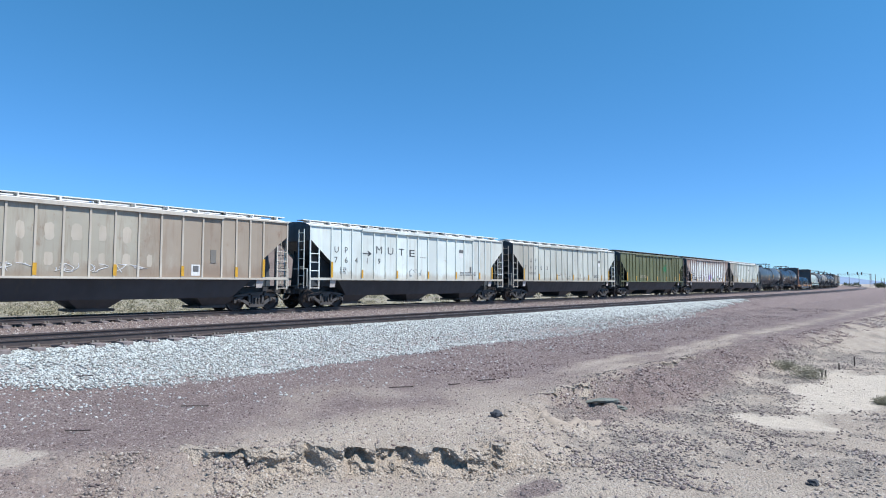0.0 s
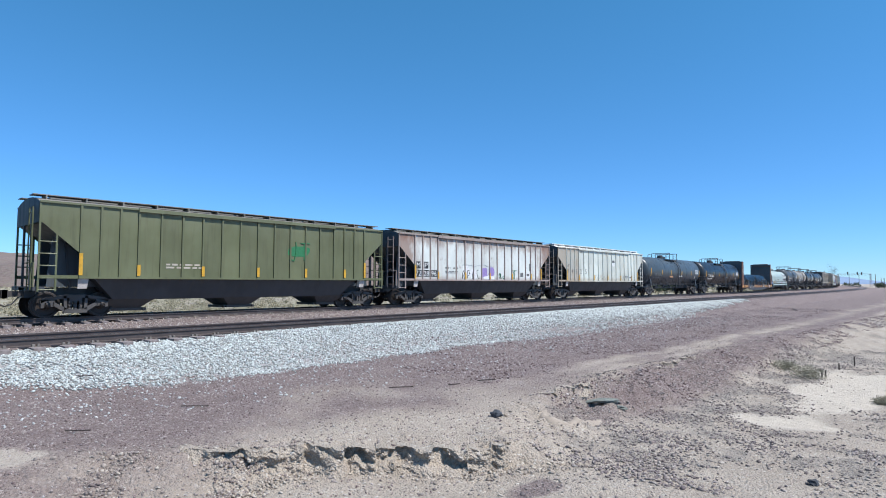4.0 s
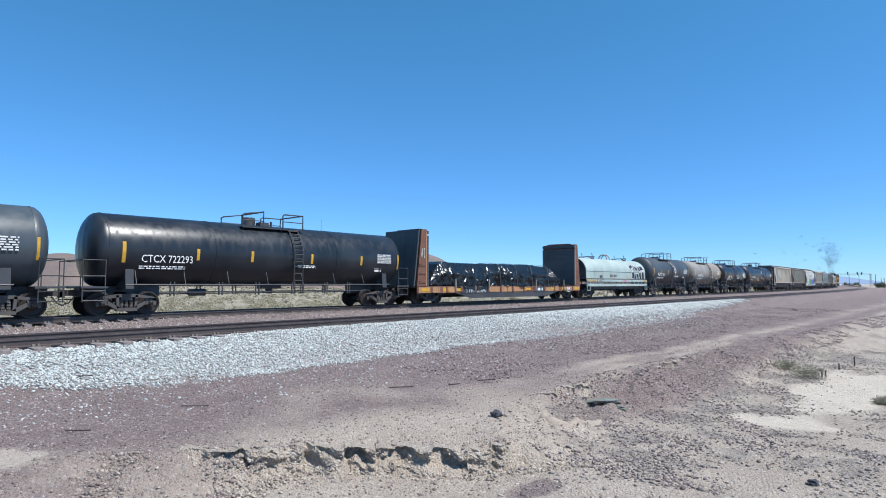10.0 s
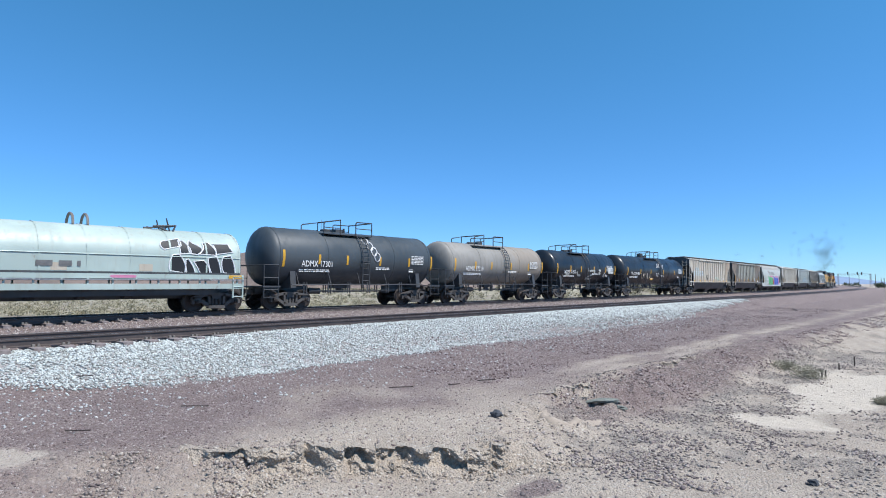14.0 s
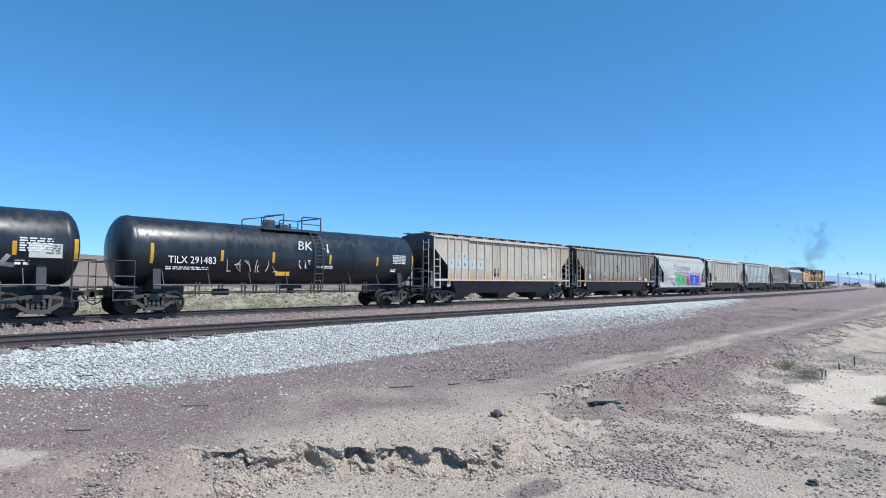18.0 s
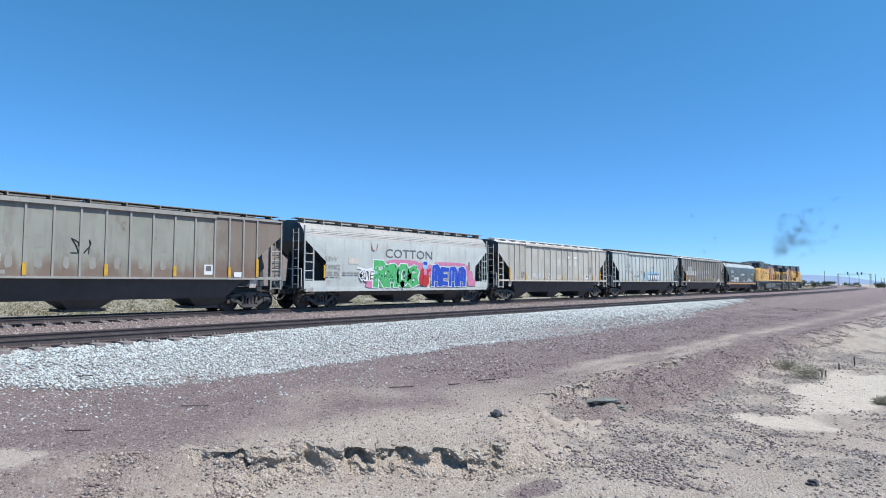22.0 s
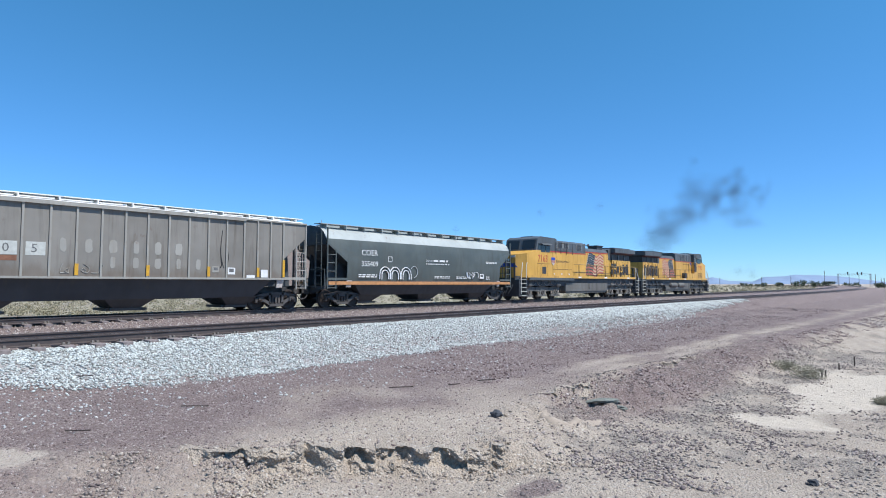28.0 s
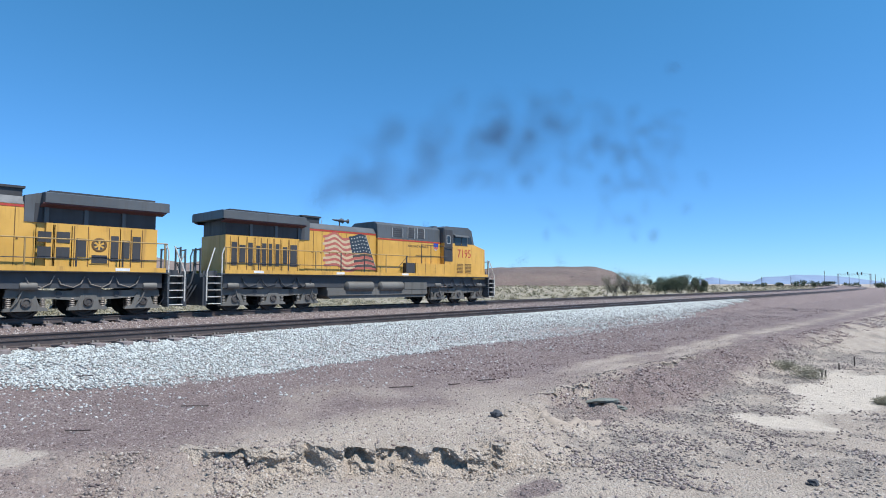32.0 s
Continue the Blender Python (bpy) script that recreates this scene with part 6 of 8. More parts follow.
def tank_car(label, s0, s1, mat, r=1.42, zc=2.56, dome=0.0, mark="", spill=False, seed=1, rail=-0.15, drum=0.34):
    c = car("tank_car", label, s0, s1, "tank car")
    n = (s1 - s0) / 2
    h = n - 0.55
    k = 0.55
    prof = [(-h, 0.02)] + [(-h + k - k * math.cos(a), r * math.sin(a)) for a in np.linspace(0.15, 1.5708, 8)]
    prof += [(-h / 3, r), (h / 3, r)] + [(h - k + k * math.cos(a), r * math.sin(a)) for a in np.linspace(1.5708, 0.15, 8)] + [(h, 0.02)]
    body = part("tank", G().lathe(prof, (0, 0, zc), "x", 44), mat, c)
    for x in (-h + 0.62, -h * 0.4, h * 0.4, h - 0.62):
        part("weld_band", G().lathe([(x - 0.03, r), (x - 0.03, r + 0.012), (x + 0.03, r + 0.012), (x + 0.03, r)], (0, 0, zc), "x", 44), mat, body)
    # manway, platform, railings
    z = zc + r
    q = dome + rail
    part("manway", G().lathe([(-0.1, 0.3), (drum - 0.04, 0.3), (drum, 0.26), (drum, 0.0)], (q - 0.75, 0, z), "z", 18), M_BLACK, c)
    part("valve_box", G().box(q - 0.25, q + 0.2, -0.22, 0.22, z - 0.05, z + 0.16).rod((q + 0.45, 0, z - 0.05), (q + 0.45, 0, z + 0.24), 0.06, 8), M_BLACK, c)
    g = G()
    for y in (-0.85, 0.85):
        g.box(q - 1.6, q + 1.6, y - 0.16, y + 0.16, z - 0.22, z - 0.18)
        for x in (-1.5, -0.5, 0.5, 1.5):
            g.box(q + x - 0.03, q + x + 0.03, min(y, y * 0.6), max(y, y * 0.6), z - 0.45, z - 0.2)
    part("platform", g, M_BLACK, c)
    for y in (-1.0, 1.0):
        g = G()
        g.pipe([(q - 1.6, y, z - 0.2), (q - 1.6, y, z + 0.34), (q - 1.5, y, z + 0.4), (q - 0.55, y, z + 0.56), (q - 0.55, y, z - 0.2)], 0.034, 6)
        g.pipe([(q + 0.48, y, z - 0.2), (q + 0.48, y, z + 0.46), (q + 0.56, y, z + 0.52), (q + 1.6, y, z + 0.54), (q + 1.6, y, z - 0.2)], 0.034, 6)
        g.rod((q + 0.48, y, z + 0.18), (q + 1.6, y, z + 0.18), 0.024, 5)
        g.rod((q - 1.6, y, z + 0.12), (q - 0.55, y, z + 0.12), 0.024, 5)
        part("railing", g, M_BLACK, c)
    part("railing", G().rod((q - 0.55, -1.0, z + 0.56), (q - 0.55, 1.0, z + 0.56), 0.034, 6).rod((q + 1.6, -1.0, z + 0.54), (q + 1.6, 1.0, z + 0.54), 0.034, 6), M_BLACK, c)
    for s in (-1, 1):
        g = G()
        for dx in (0.41, 0.89):
            pts = [(dome + dx, s * (r + 0.12) * math.sin(a), zc + (r + 0.12) * math.cos(a)) for a in np.linspace(0.6, 1.75, 8)] + [(dome + dx, s * (r + 0.05), 0.95)]
            g.pipe(pts, 0.028, 5)
        for q in range(11):
            a = 0.7 + q * 0.14
            p = (s * (r + 0.12) * math.sin(min(a, 1.75)), zc + (r + 0.12) * math.cos(min(a, 1.75)))
            g.rod((dome + 0.41, p[0], p[1]), (dome + 0.89, p[0], p[1]), 0.02, 5)
        for q in range(4):
            g.rod((dome + 0.41, s * (r + 0.05), 1.05 + q * 0.33), (dome + 0.89, s * (r + 0.05), 1.05 + q * 0.33), 0.02, 5)
        part("ladder", g, M_BLACK, c)
        # side rail hung under the shell
        g = G().rod((-h + 1.2, s * 1.42, 1.18), (h - 1.2, s * 1.42, 1.18), 0.03, 5)
        q = -h + 1.6
        while q < h - 1.2:
            g.pipe([(q, s * 1.42, 1.18), (q, s * 1.2, 1.75)], 0.02, 4)
            q += 1.9
        part("side_rail", g, M_BLACK, c)
        g = G().rod((-h + 2.6, s * 1.05, 0.86), (h - 2.6, s * 1.05, 0.86), 0.018, 5)
        for q in (-0.62, -0.36, -0.14, 0.1, 0.34, 0.52):
            for d in (0.0, 0.16):
                g.box(q * h + d - 0.025, q * h + d + 0.025, s * 1.05 - 0.025, s * 1.05 + 0.025, 0.72, 1.3)
        part("hanger_rail", g, M_BLACK, c)
        # stub sill, saddle, end platform
        x = s * (h - 1.4)
        g = G().box(min(s * (n - 0.5), s * (h - 2.9)), max(s * (n - 0.5), s * (h - 2.9)), -0.3, 0.3, 0.72, 1.12)
        g.prism([(-1.3, 1.0), (1.3, 1.0), (1.2, 1.9), (-1.2, 1.9)], "x", x - 0.15, x + 0.15)
        g.box(min(s * (h + 0.3), s * (h - 0.6)), max(s * (h + 0.3), s * (h - 0.6)), -1.45, 1.45, 1.05, 1.12)
        part("stub_sill", g, M_BLACK, c)
        g = G()
        for y in (-1.42, 1.42):
            g.pipe([(s * (h + 0.25), y, 0.55), (s * (h + 0.25), y, 2.1), (s * (h - 0.5), y, 2.1), (s * (h - 0.5), y, 0.55)], 0.024, 5)
            for zz in (0.6, 0.95, 1.5):
                g.rod((s * (h + 0.25), y, zz), (s * (h - 0.5), y, zz), 0.02, 5)
        g.pipe([(s * (h + 0.25), -1.42, 2.1), (s * (h + 0.25), 1.42, 2.1)], 0.024, 5)
        part("end_railing", g, M_BLACK, c)
        coupler(c, s * (n - 0.08), s)
        truck(c, s * (n - 1.95))
    part("outlet_valve", G().lathe([(0.75, 0.16), (1.25, 0.2)], (dome, 0, 0), "z", 12).box(dome - 0.5, dome + 0.5, -0.25, 0.25, 0.98, 1.15), M_BLACK, c)
    part("brake_cylinder", G().lathe([(-0.35, 0.0), (-0.35, 0.15), (0.35, 0.15), (0.35, 0)], (-h * 0.45, -0.5, 0.85), "x", 12).rod((-h + 2, -0.35, 0.8), (h - 2, -0.35, 0.8), 0.025, 5), M_BLACK, c)

    def skin(z_):
        return -math.sqrt(max(0.01, r * r - (z_ - zc) ** 2)) - 0.014

    for q in (-0.86, -0.5, -0.19, 0.21, 0.6, 0.93):
        x, zz, hh = q * h, zc - 0.13, 0.4 if abs(q) > 0.8 else 0.24
        rows = [[(x + d, skin(zz + a) + 0.006, zz + a) for d in (-0.065, 0.065)] for a in np.linspace(-hh, hh, 5)]
        part("reflector", G().grid(rows), M_YEL, c, "yellow reflective strip")
    if mark:
        lettering(mark, 0.42, GHOST if spill else M_WHITE, c, -h + 1.75, skin(zc - 0.2) - 0.012, zc - 0.5, 0.182 * len(mark))
    bars(c, GHOST if spill else M_WHITE, -h + 1.7, skin(zc - 0.65) - 0.012, zc - 0.68, 1.8, 0.045, 2)
    bars(c, M_WHITE, h - 2.1, skin(zc - 0.1) - 0.012, zc + 0.2, 1.0, 0.05, 6)
    bars(c, M_WHITE, h - 2.2, skin(zc - 0.6) - 0.012, zc - 0.55, 0.45, 0.08, 2)
    bars(c, M_WHITE, 0.9, skin(zc - 0.5) - 0.01, zc - 0.5, 1.0, 0.045, 2)
    if spill:
        rnd = random.Random(seed)
        x = dome - 2.6
        while x < dome + 3.0:
            w = rnd.uniform(0.02, 0.055)
            mid = math.exp(-(((x - dome - 0.2) / 1.5) ** 2))
            a0 = 0.2 + (1 - mid) * rnd.uniform(0.1, 0.8)
            a1 = a0 + 0.12 + mid * rnd.uniform(0.3, 1.25) * (1.15 if rnd.random() < 0.3 else 0.8)
            rows = []
            for a in np.linspace(a0, a1, 9):
                ww = w * math.sin(min(1.0, (a - a0) / (a1 - a0) + 0.12) * math.pi) ** 0.35 * (1 - 0.5 * (a - a0) / (a1 - a0))
                rows.append([(x + u * ww + 0.03 * noise.noise(Vector((x * 3, a * 4, 0))), -(r + 0.005) * math.sin(a), zc + (r + 0.005) * math.cos(a)) for u in (-1, 0, 1)])
            if rnd.random() < 0.35 + 0.6 * mid:
                part("spill_streak", G().grid(rows), SPILL, body)
            x += w * rnd.uniform(0.9, 2.2)
        part("orange_patch", G().box(-1.75 + dome, -0.85 + dome, skin(2.0) - 0.012, skin(2.0) + 0.03, 1.9, 2.16), FLAT_TAN, c)
    return c, h, skin, zc


def tanks():
    tank_car("faded black tank car with dark spill streaks under its hatch", 101.6, 118.75, TANK_GREY, dome=0.0, mark="TILX 293383", spill=True, seed=3, r=1.46)
    tank_car("clean black tank car with white number and yellow strips", 118.75, 135.85, TANK_BLACK, dome=0.2, rail=-0.4, mark="CTCX 722293", r=1.44)
    c, h, skin, zc = tank_car("black tank car with white graffiti by its ladder", 169.55, 181.95, TANK_ADM, dome=-0.55, mark="ADMX 17301", r=1.42, drum=0.12)
    # looped white spray that runs down the shell
    for q in range(4):
        pts = []
        for k in range(9):
            a = k * 0.785
            z = 3.55 - 0.3 * q + 0.24 * math.sin(a)
            pts.append((0.35 + 0.2 * q + 0.2 * math.cos(a), skin(z) - 0.004, z))
        part("graffiti", G().pipe(pts, 0.03, 4), GRAFF["white"], c)
    c, h, skin, zc = tank_car("dusty grey-tan tank car with dark bands", 181.95, 194.25, TANK_DUST, dome=0.0, rail=-0.9, mark="ADMX 17319", r=1.38, drum=0.12)
    c, h, skin, zc = tank_car("black tank car with pale daubs and white stencils", 194.25, 206.5, TANK_BLACK, dome=-0.72, rail=0.04, mark="ADMX 17317", r=1.38, drum=0.12)
    for pts in ([(0.1, 2.5), (0.2, 2.3), (1.3, 2.36), (1.3, 2.1), (0.3, 1.8), (0.1, 1.66), (1.1, 1.62)], [(2.0, 2.4), (2.4, 2.38), (2.05, 2.1), (2.45, 2.05)], [(3.2, 2.2), (3.0, 1.9), (3.4, 1.85)], [(-1.75, 2.2), (-1.5, 1.95), (-1.0, 1.9)], [(-3.6, 2.2), (-3.3, 1.95), (-2.9, 2.05)]):
        for a, b in zip(pts, pts[1:]):
            g = G()
            rows = []
            for q in np.linspace(0, 1, 5):
                u, z = a[0] + (b[0] - a[0]) * q, a[1] + (b[1] - a[1]) * q
                d = (Vector(b) - Vector(a)).normalized() * 0.075
                rows.append([(u - d.y, skin(z + d.x) - 0.004, z + d.x), (u + d.y, skin(z - d.x) - 0.004, z - d.x)])
            part("graffiti", g.grid(rows), PANEL_WHITE, c)
    part("white_panel", G().box(3.75, 4.75, skin(2.4) - 0.012, skin(2.4) + 0.02, 2.12, 2.62), PANEL_WHITE, c)
    bars(c, M_GREYINK, 4.25, skin(2.4) - 0.016, 2.52, 0.45, 0.05, 4)
    c, h, skin, zc = tank_car("long black tank car with white graffiti letters", 206.5, 223.75, TANK_BLACK, dome=0.3, rail=-0.53, mark="TILX 291483", r=1.42)
    lettering("BK", 0.6, M_WHITE, c, -0.2, skin(2.9) - 0.02, 2.85, 0.8, "graffiti")
    scrawl(c, FADED, -3.85, 1.75, 2.6, 0.6, skin(2.1) - 0.02, 44, 6, 0.02)
    scrawl(c, GRAFF["white"], -0.2, 1.95, 0.8, 0.4, skin(2.2) - 0.02, 46, 3, 0.018)
    scrawl(c, GRAFF["white"], 1.2, 2.7, 0.5, 0.5, skin(3.0) - 0.02, 45, 2, 0.03)
    part("orange_patch", G().box(-1.3, -0.55, skin(1.75) - 0.01, skin(1.75) + 0.03, 1.6, 1.88), M_YEL, c)


tanks()


# ---- bulkhead flat car with its wrapped load ----
DECK = paint("grey_wood_deck", (0.13, 0.11, 0.09), (0.06, 0.05, 0.04), 0.5, 0, 0.9, 33.0)


def wrap_mat():
    n = Nodes("black_plastic_wrap")
    a, b = n.noise(2.2, 4, n.place((1.8, 1.0, 0.9))), n.noise(9, 4, n.place((1.6, 1, 0.7)))
    n.bump(n.math("ADD", n.math("MULTIPLY", a, 2.0), b), 0.3, 0.04)
    return n.done(n.mix(n.ramp(b, 0.4, 0.7), (0.006, 0.008, 0.010), (0.014, 0.017, 0.020)), 0.22)


def flat_car():
    c = car("bulkhead_flat_car", "rust-brown bulkhead flat car with tall end walls", 135.85, 155.8, "flat car")
    n = 9.975
    h = n - 0.45
    part("deck", G().box(-h, h, -1.4, 1.4, 0.96, 1.06), DECK, c)
    for y in (-1.42, 1.42):
        part("side_sill", G().box(-h, h, y - 0.04, y + 0.04, 0.66, 1.05), FLAT_BROWN, c, "dark brown side sill with orange patches")
        part("fish_belly", G().prism([(-h + 3.3, 0.66), (h - 3.3, 0.66), (h - 5.0, 0.3), (-h + 5.0, 0.3)], "y", y - 0.03, y + 0.03), M_BLACK, c)
        for k in range(13):
            x = -h + 1.2 + k * (2 * h - 2.4) / 12
            part("stake_pocket", G().box(x - 0.09, x + 0.09, y - 0.09, y + 0.09, 0.7, 1.04), FLAT_BROWN, c)
    for a, b, m in ((-9.4, -7.6, FLAT_TAN), (-7.3, -6.2, FLAT_TAN), (-2.65, -0.65, FLAT_TAN), (-0.6, 1.7, FLAT_TAN), (4.2, 6.2, FLAT_TAN), (8.0, 9.5, FLAT_TAN)):
        part("sill_patch", G().box(a, b, -1.472, -1.462, 0.68, 1.02), m, c, "orange tan paint patch")
    for x in (-8.9, -7.0, -5.9, 1.95, 5.4, 7.0, 9.0):
        part("reflector", G().box(x - 0.32, x + 0.32, -1.484, -1.474, 0.76, 0.94), M_YEL, c, "yellow reflective strip")
    part("black_panel", G().box(-5.55, -2.75, -1.472, -1.462, 0.62, 1.03), M_BLACK, c)
    lettering("TTPX 81491", 0.3, M_WHITE, c, -5.15, -1.476, 0.66, 2.1)
    part("black_panel", G().box(2.95, 4.1, -1.472, -1.462, 0.62, 1.03), M_BLACK, c)
    bars(c, M_WHITE, 3.2, -1.476, 0.72, 0.7, 0.2, 1)
    bars(c, M_WHITE, 7.4, -1.476, 0.9, 0.6, 0.06, 4)
    part("center_sill", G().box(-n + 0.6, n - 0.6, -0.35, 0.35, 0.5, 0.96), M_BLACK, c)
    for x in (-6.17, -2.76, 2.94, 6.9):
        part("side_stake", G().box(x - 0.06, x + 0.06, -1.54, -1.46, 0.75, 1.52), M_CLIP, c, "pale upright stake in its pocket")
    for s in (-1, 1):
        x = s * 8.75
        g = G().box(min(x, x + s * 0.06), max(x, x + s * 0.06), -1.45, 1.45, 1.06, 4.1)
        g.prism([(-1.45, 4.1), (1.45, 4.1), (1.4, 4.38), (0.95, 4.52), (-0.95, 4.52), (-1.4, 4.38)], "x", min(x, x + s * 0.1), max(x, x + s * 0.1))
        wall = part("bulkhead", g, FLAT_BROWN, c, "tall brown end wall with timber facing")
        for k in range(14):
            z = 1.1 + k * 0.213
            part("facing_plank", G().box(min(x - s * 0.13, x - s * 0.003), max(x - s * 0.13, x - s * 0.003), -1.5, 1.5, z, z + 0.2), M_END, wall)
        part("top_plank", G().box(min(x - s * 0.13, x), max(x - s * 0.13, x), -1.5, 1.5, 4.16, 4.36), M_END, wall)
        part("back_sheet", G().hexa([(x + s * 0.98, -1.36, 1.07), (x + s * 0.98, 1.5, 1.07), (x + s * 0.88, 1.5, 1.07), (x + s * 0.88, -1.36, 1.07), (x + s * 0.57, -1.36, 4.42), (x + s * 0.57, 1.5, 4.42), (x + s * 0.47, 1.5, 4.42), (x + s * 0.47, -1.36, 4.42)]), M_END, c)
        for y in (-1.45, -0.45, 0.45, 1.4):
            part("bulkhead_brace", G().prism([(x, 1.06), (x + s * 0.82, 1.06), (x + s * 0.45, 4.44), (x, 4.44)], "y", y - 0.03, y + 0.09), FLAT_BROWN if abs(y) > 1 else M_END, c)
        part("edge_strip", G().box(min(x + s * 0.02, x + s * 0.1), max(x + s * 0.02, x + s * 0.1), -1.5, -1.482, 1.1, 4.3), FLAT_TAN, c)
        for z in (1.35, 1.85, 2.35):
            part("grab_iron", G().pipe([(x + s * 0.16, -1.48, z), (x + s * 0.16, -1.54, z), (x + s * 0.66, -1.54, z), (x + s * 0.66, -1.48, z)], 0.02, 5), FLAT_BROWN, c)
        coupler(c, s * (n - 0.08), s)
        truck(c, s * (n - 1.95))
    scrawl(c, PANEL_WHITE, -9.25, 2.75, 0.4, 0.55, -1.495, 251, 2, 0.02)
    # the load: bundles in black plastic, gathered in folds under its straps (rides with its car)
    wrap = wrap_mat()
    straps = [-6.2, -4.9, -3.6, -1.34, 0.63, 2.55, 4.81]
    rows = []
    nx, ny = 460, 84
    for i in range(nx):
        x = -8.4 + 16.2 * i / (nx - 1)
        crest = float(np.interp(x, [-8.4, -8.0, -7.4, -6.7, -4, -1.7, 2.1, 5.7, 6.55, 7.3, 7.8], [1.3, 1.75, 2.48, 2.62, 2.56, 2.6, 2.62, 2.52, 1.9, 1.4, 1.18]))
        hem = float(np.interp(x, [-8.4, -6.2, -5.6, -4.2, -3, -2.6, 1.4, 2.6, 5, 7.8], [1.12, 1.1, 0.95, 0.78, 0.85, 1.12, 1.02, 1.1, 1.0, 1.1])) + 0.06 * noise.noise(Vector((x * 2.3, 0, 5)))
        near = min(abs(x - q) for q in straps)
        pull = math.exp(-((near / 0.22) ** 2))
        row = []
        for k in range(ny):
            u = -1 + 2 * k / (ny - 1)
            v = abs(u)
            p = Vector((x, u * 1.4, 0))
            # folds fan out from the straps: slanting ridges, sharp at the crest
            slant = x * 1.2 + 3.4 * v * math.sin(x * 1.15 + 0.7) + 1.5 * math.cos(x * 1.9)
            ridge = 1 - 2 * abs(noise.noise(Vector((slant, v * 3.2, 3.1)))) - abs(noise.noise(Vector((slant * 2.3, v * 7.0, 8.4))))
            lump = noise.noise(p * 1.1) + 0.5 * noise.noise(p * 2.7 + Vector((0, 0, 4)))
            crinkle = noise.noise(p * 9 + Vector((0, 0, 2)))
            if v < 0.4:
                w = v / 0.4
                yy, zz = 1.02 * w, crest - 0.05 * w * w + 0.05 * lump + 0.03 * ridge + 0.006 * crinkle
            else:
                w = (v - 0.4) / 0.6
                yy = 1.02 + 0.33 * min(1.0, w * 2.2) ** 0.8 + 0.13 * ridge * math.sin(min(1, w * 1.2) * math.pi * 0.8) + 0.09 * lump * w + 0.008 * crinkle - 0.07 * pull * w
                zz = crest - 0.05 + (hem - crest + 0.05) * w**0.9 + 0.02 * ridge
            row.append((x, math.copysign(max(yy, 1.36 if zz < 1.06 else 0) + (0.14 if zz < 1.06 else 0), u) if yy else 0.0, zz))
        rows.append(row)
    part("wrapped_load", G().grid(rows), wrap, c, "load wrapped in crumpled glossy black plastic")
    for x in straps[3:]:
        part("tie_strap", G().pipe([(x, -1.45, 1.04), (x, -1.41, 1.7), (x, -1.3, 2.4), (x, -1.05, 2.62), (x, 0, 2.68), (x, 1.05, 2.62), (x, 1.3, 2.4), (x, 1.45, 1.04)], 0.014, 4), M_CLIP, c)


flat_car()


# ---- coil car with a rounded cover ----
HOOD = paint("pale_grey_green_cover_paint", (0.335, 0.405, 0.372), (0.25, 0.19, 0.14), 0.3, 0.05, 0.5, 41.0)


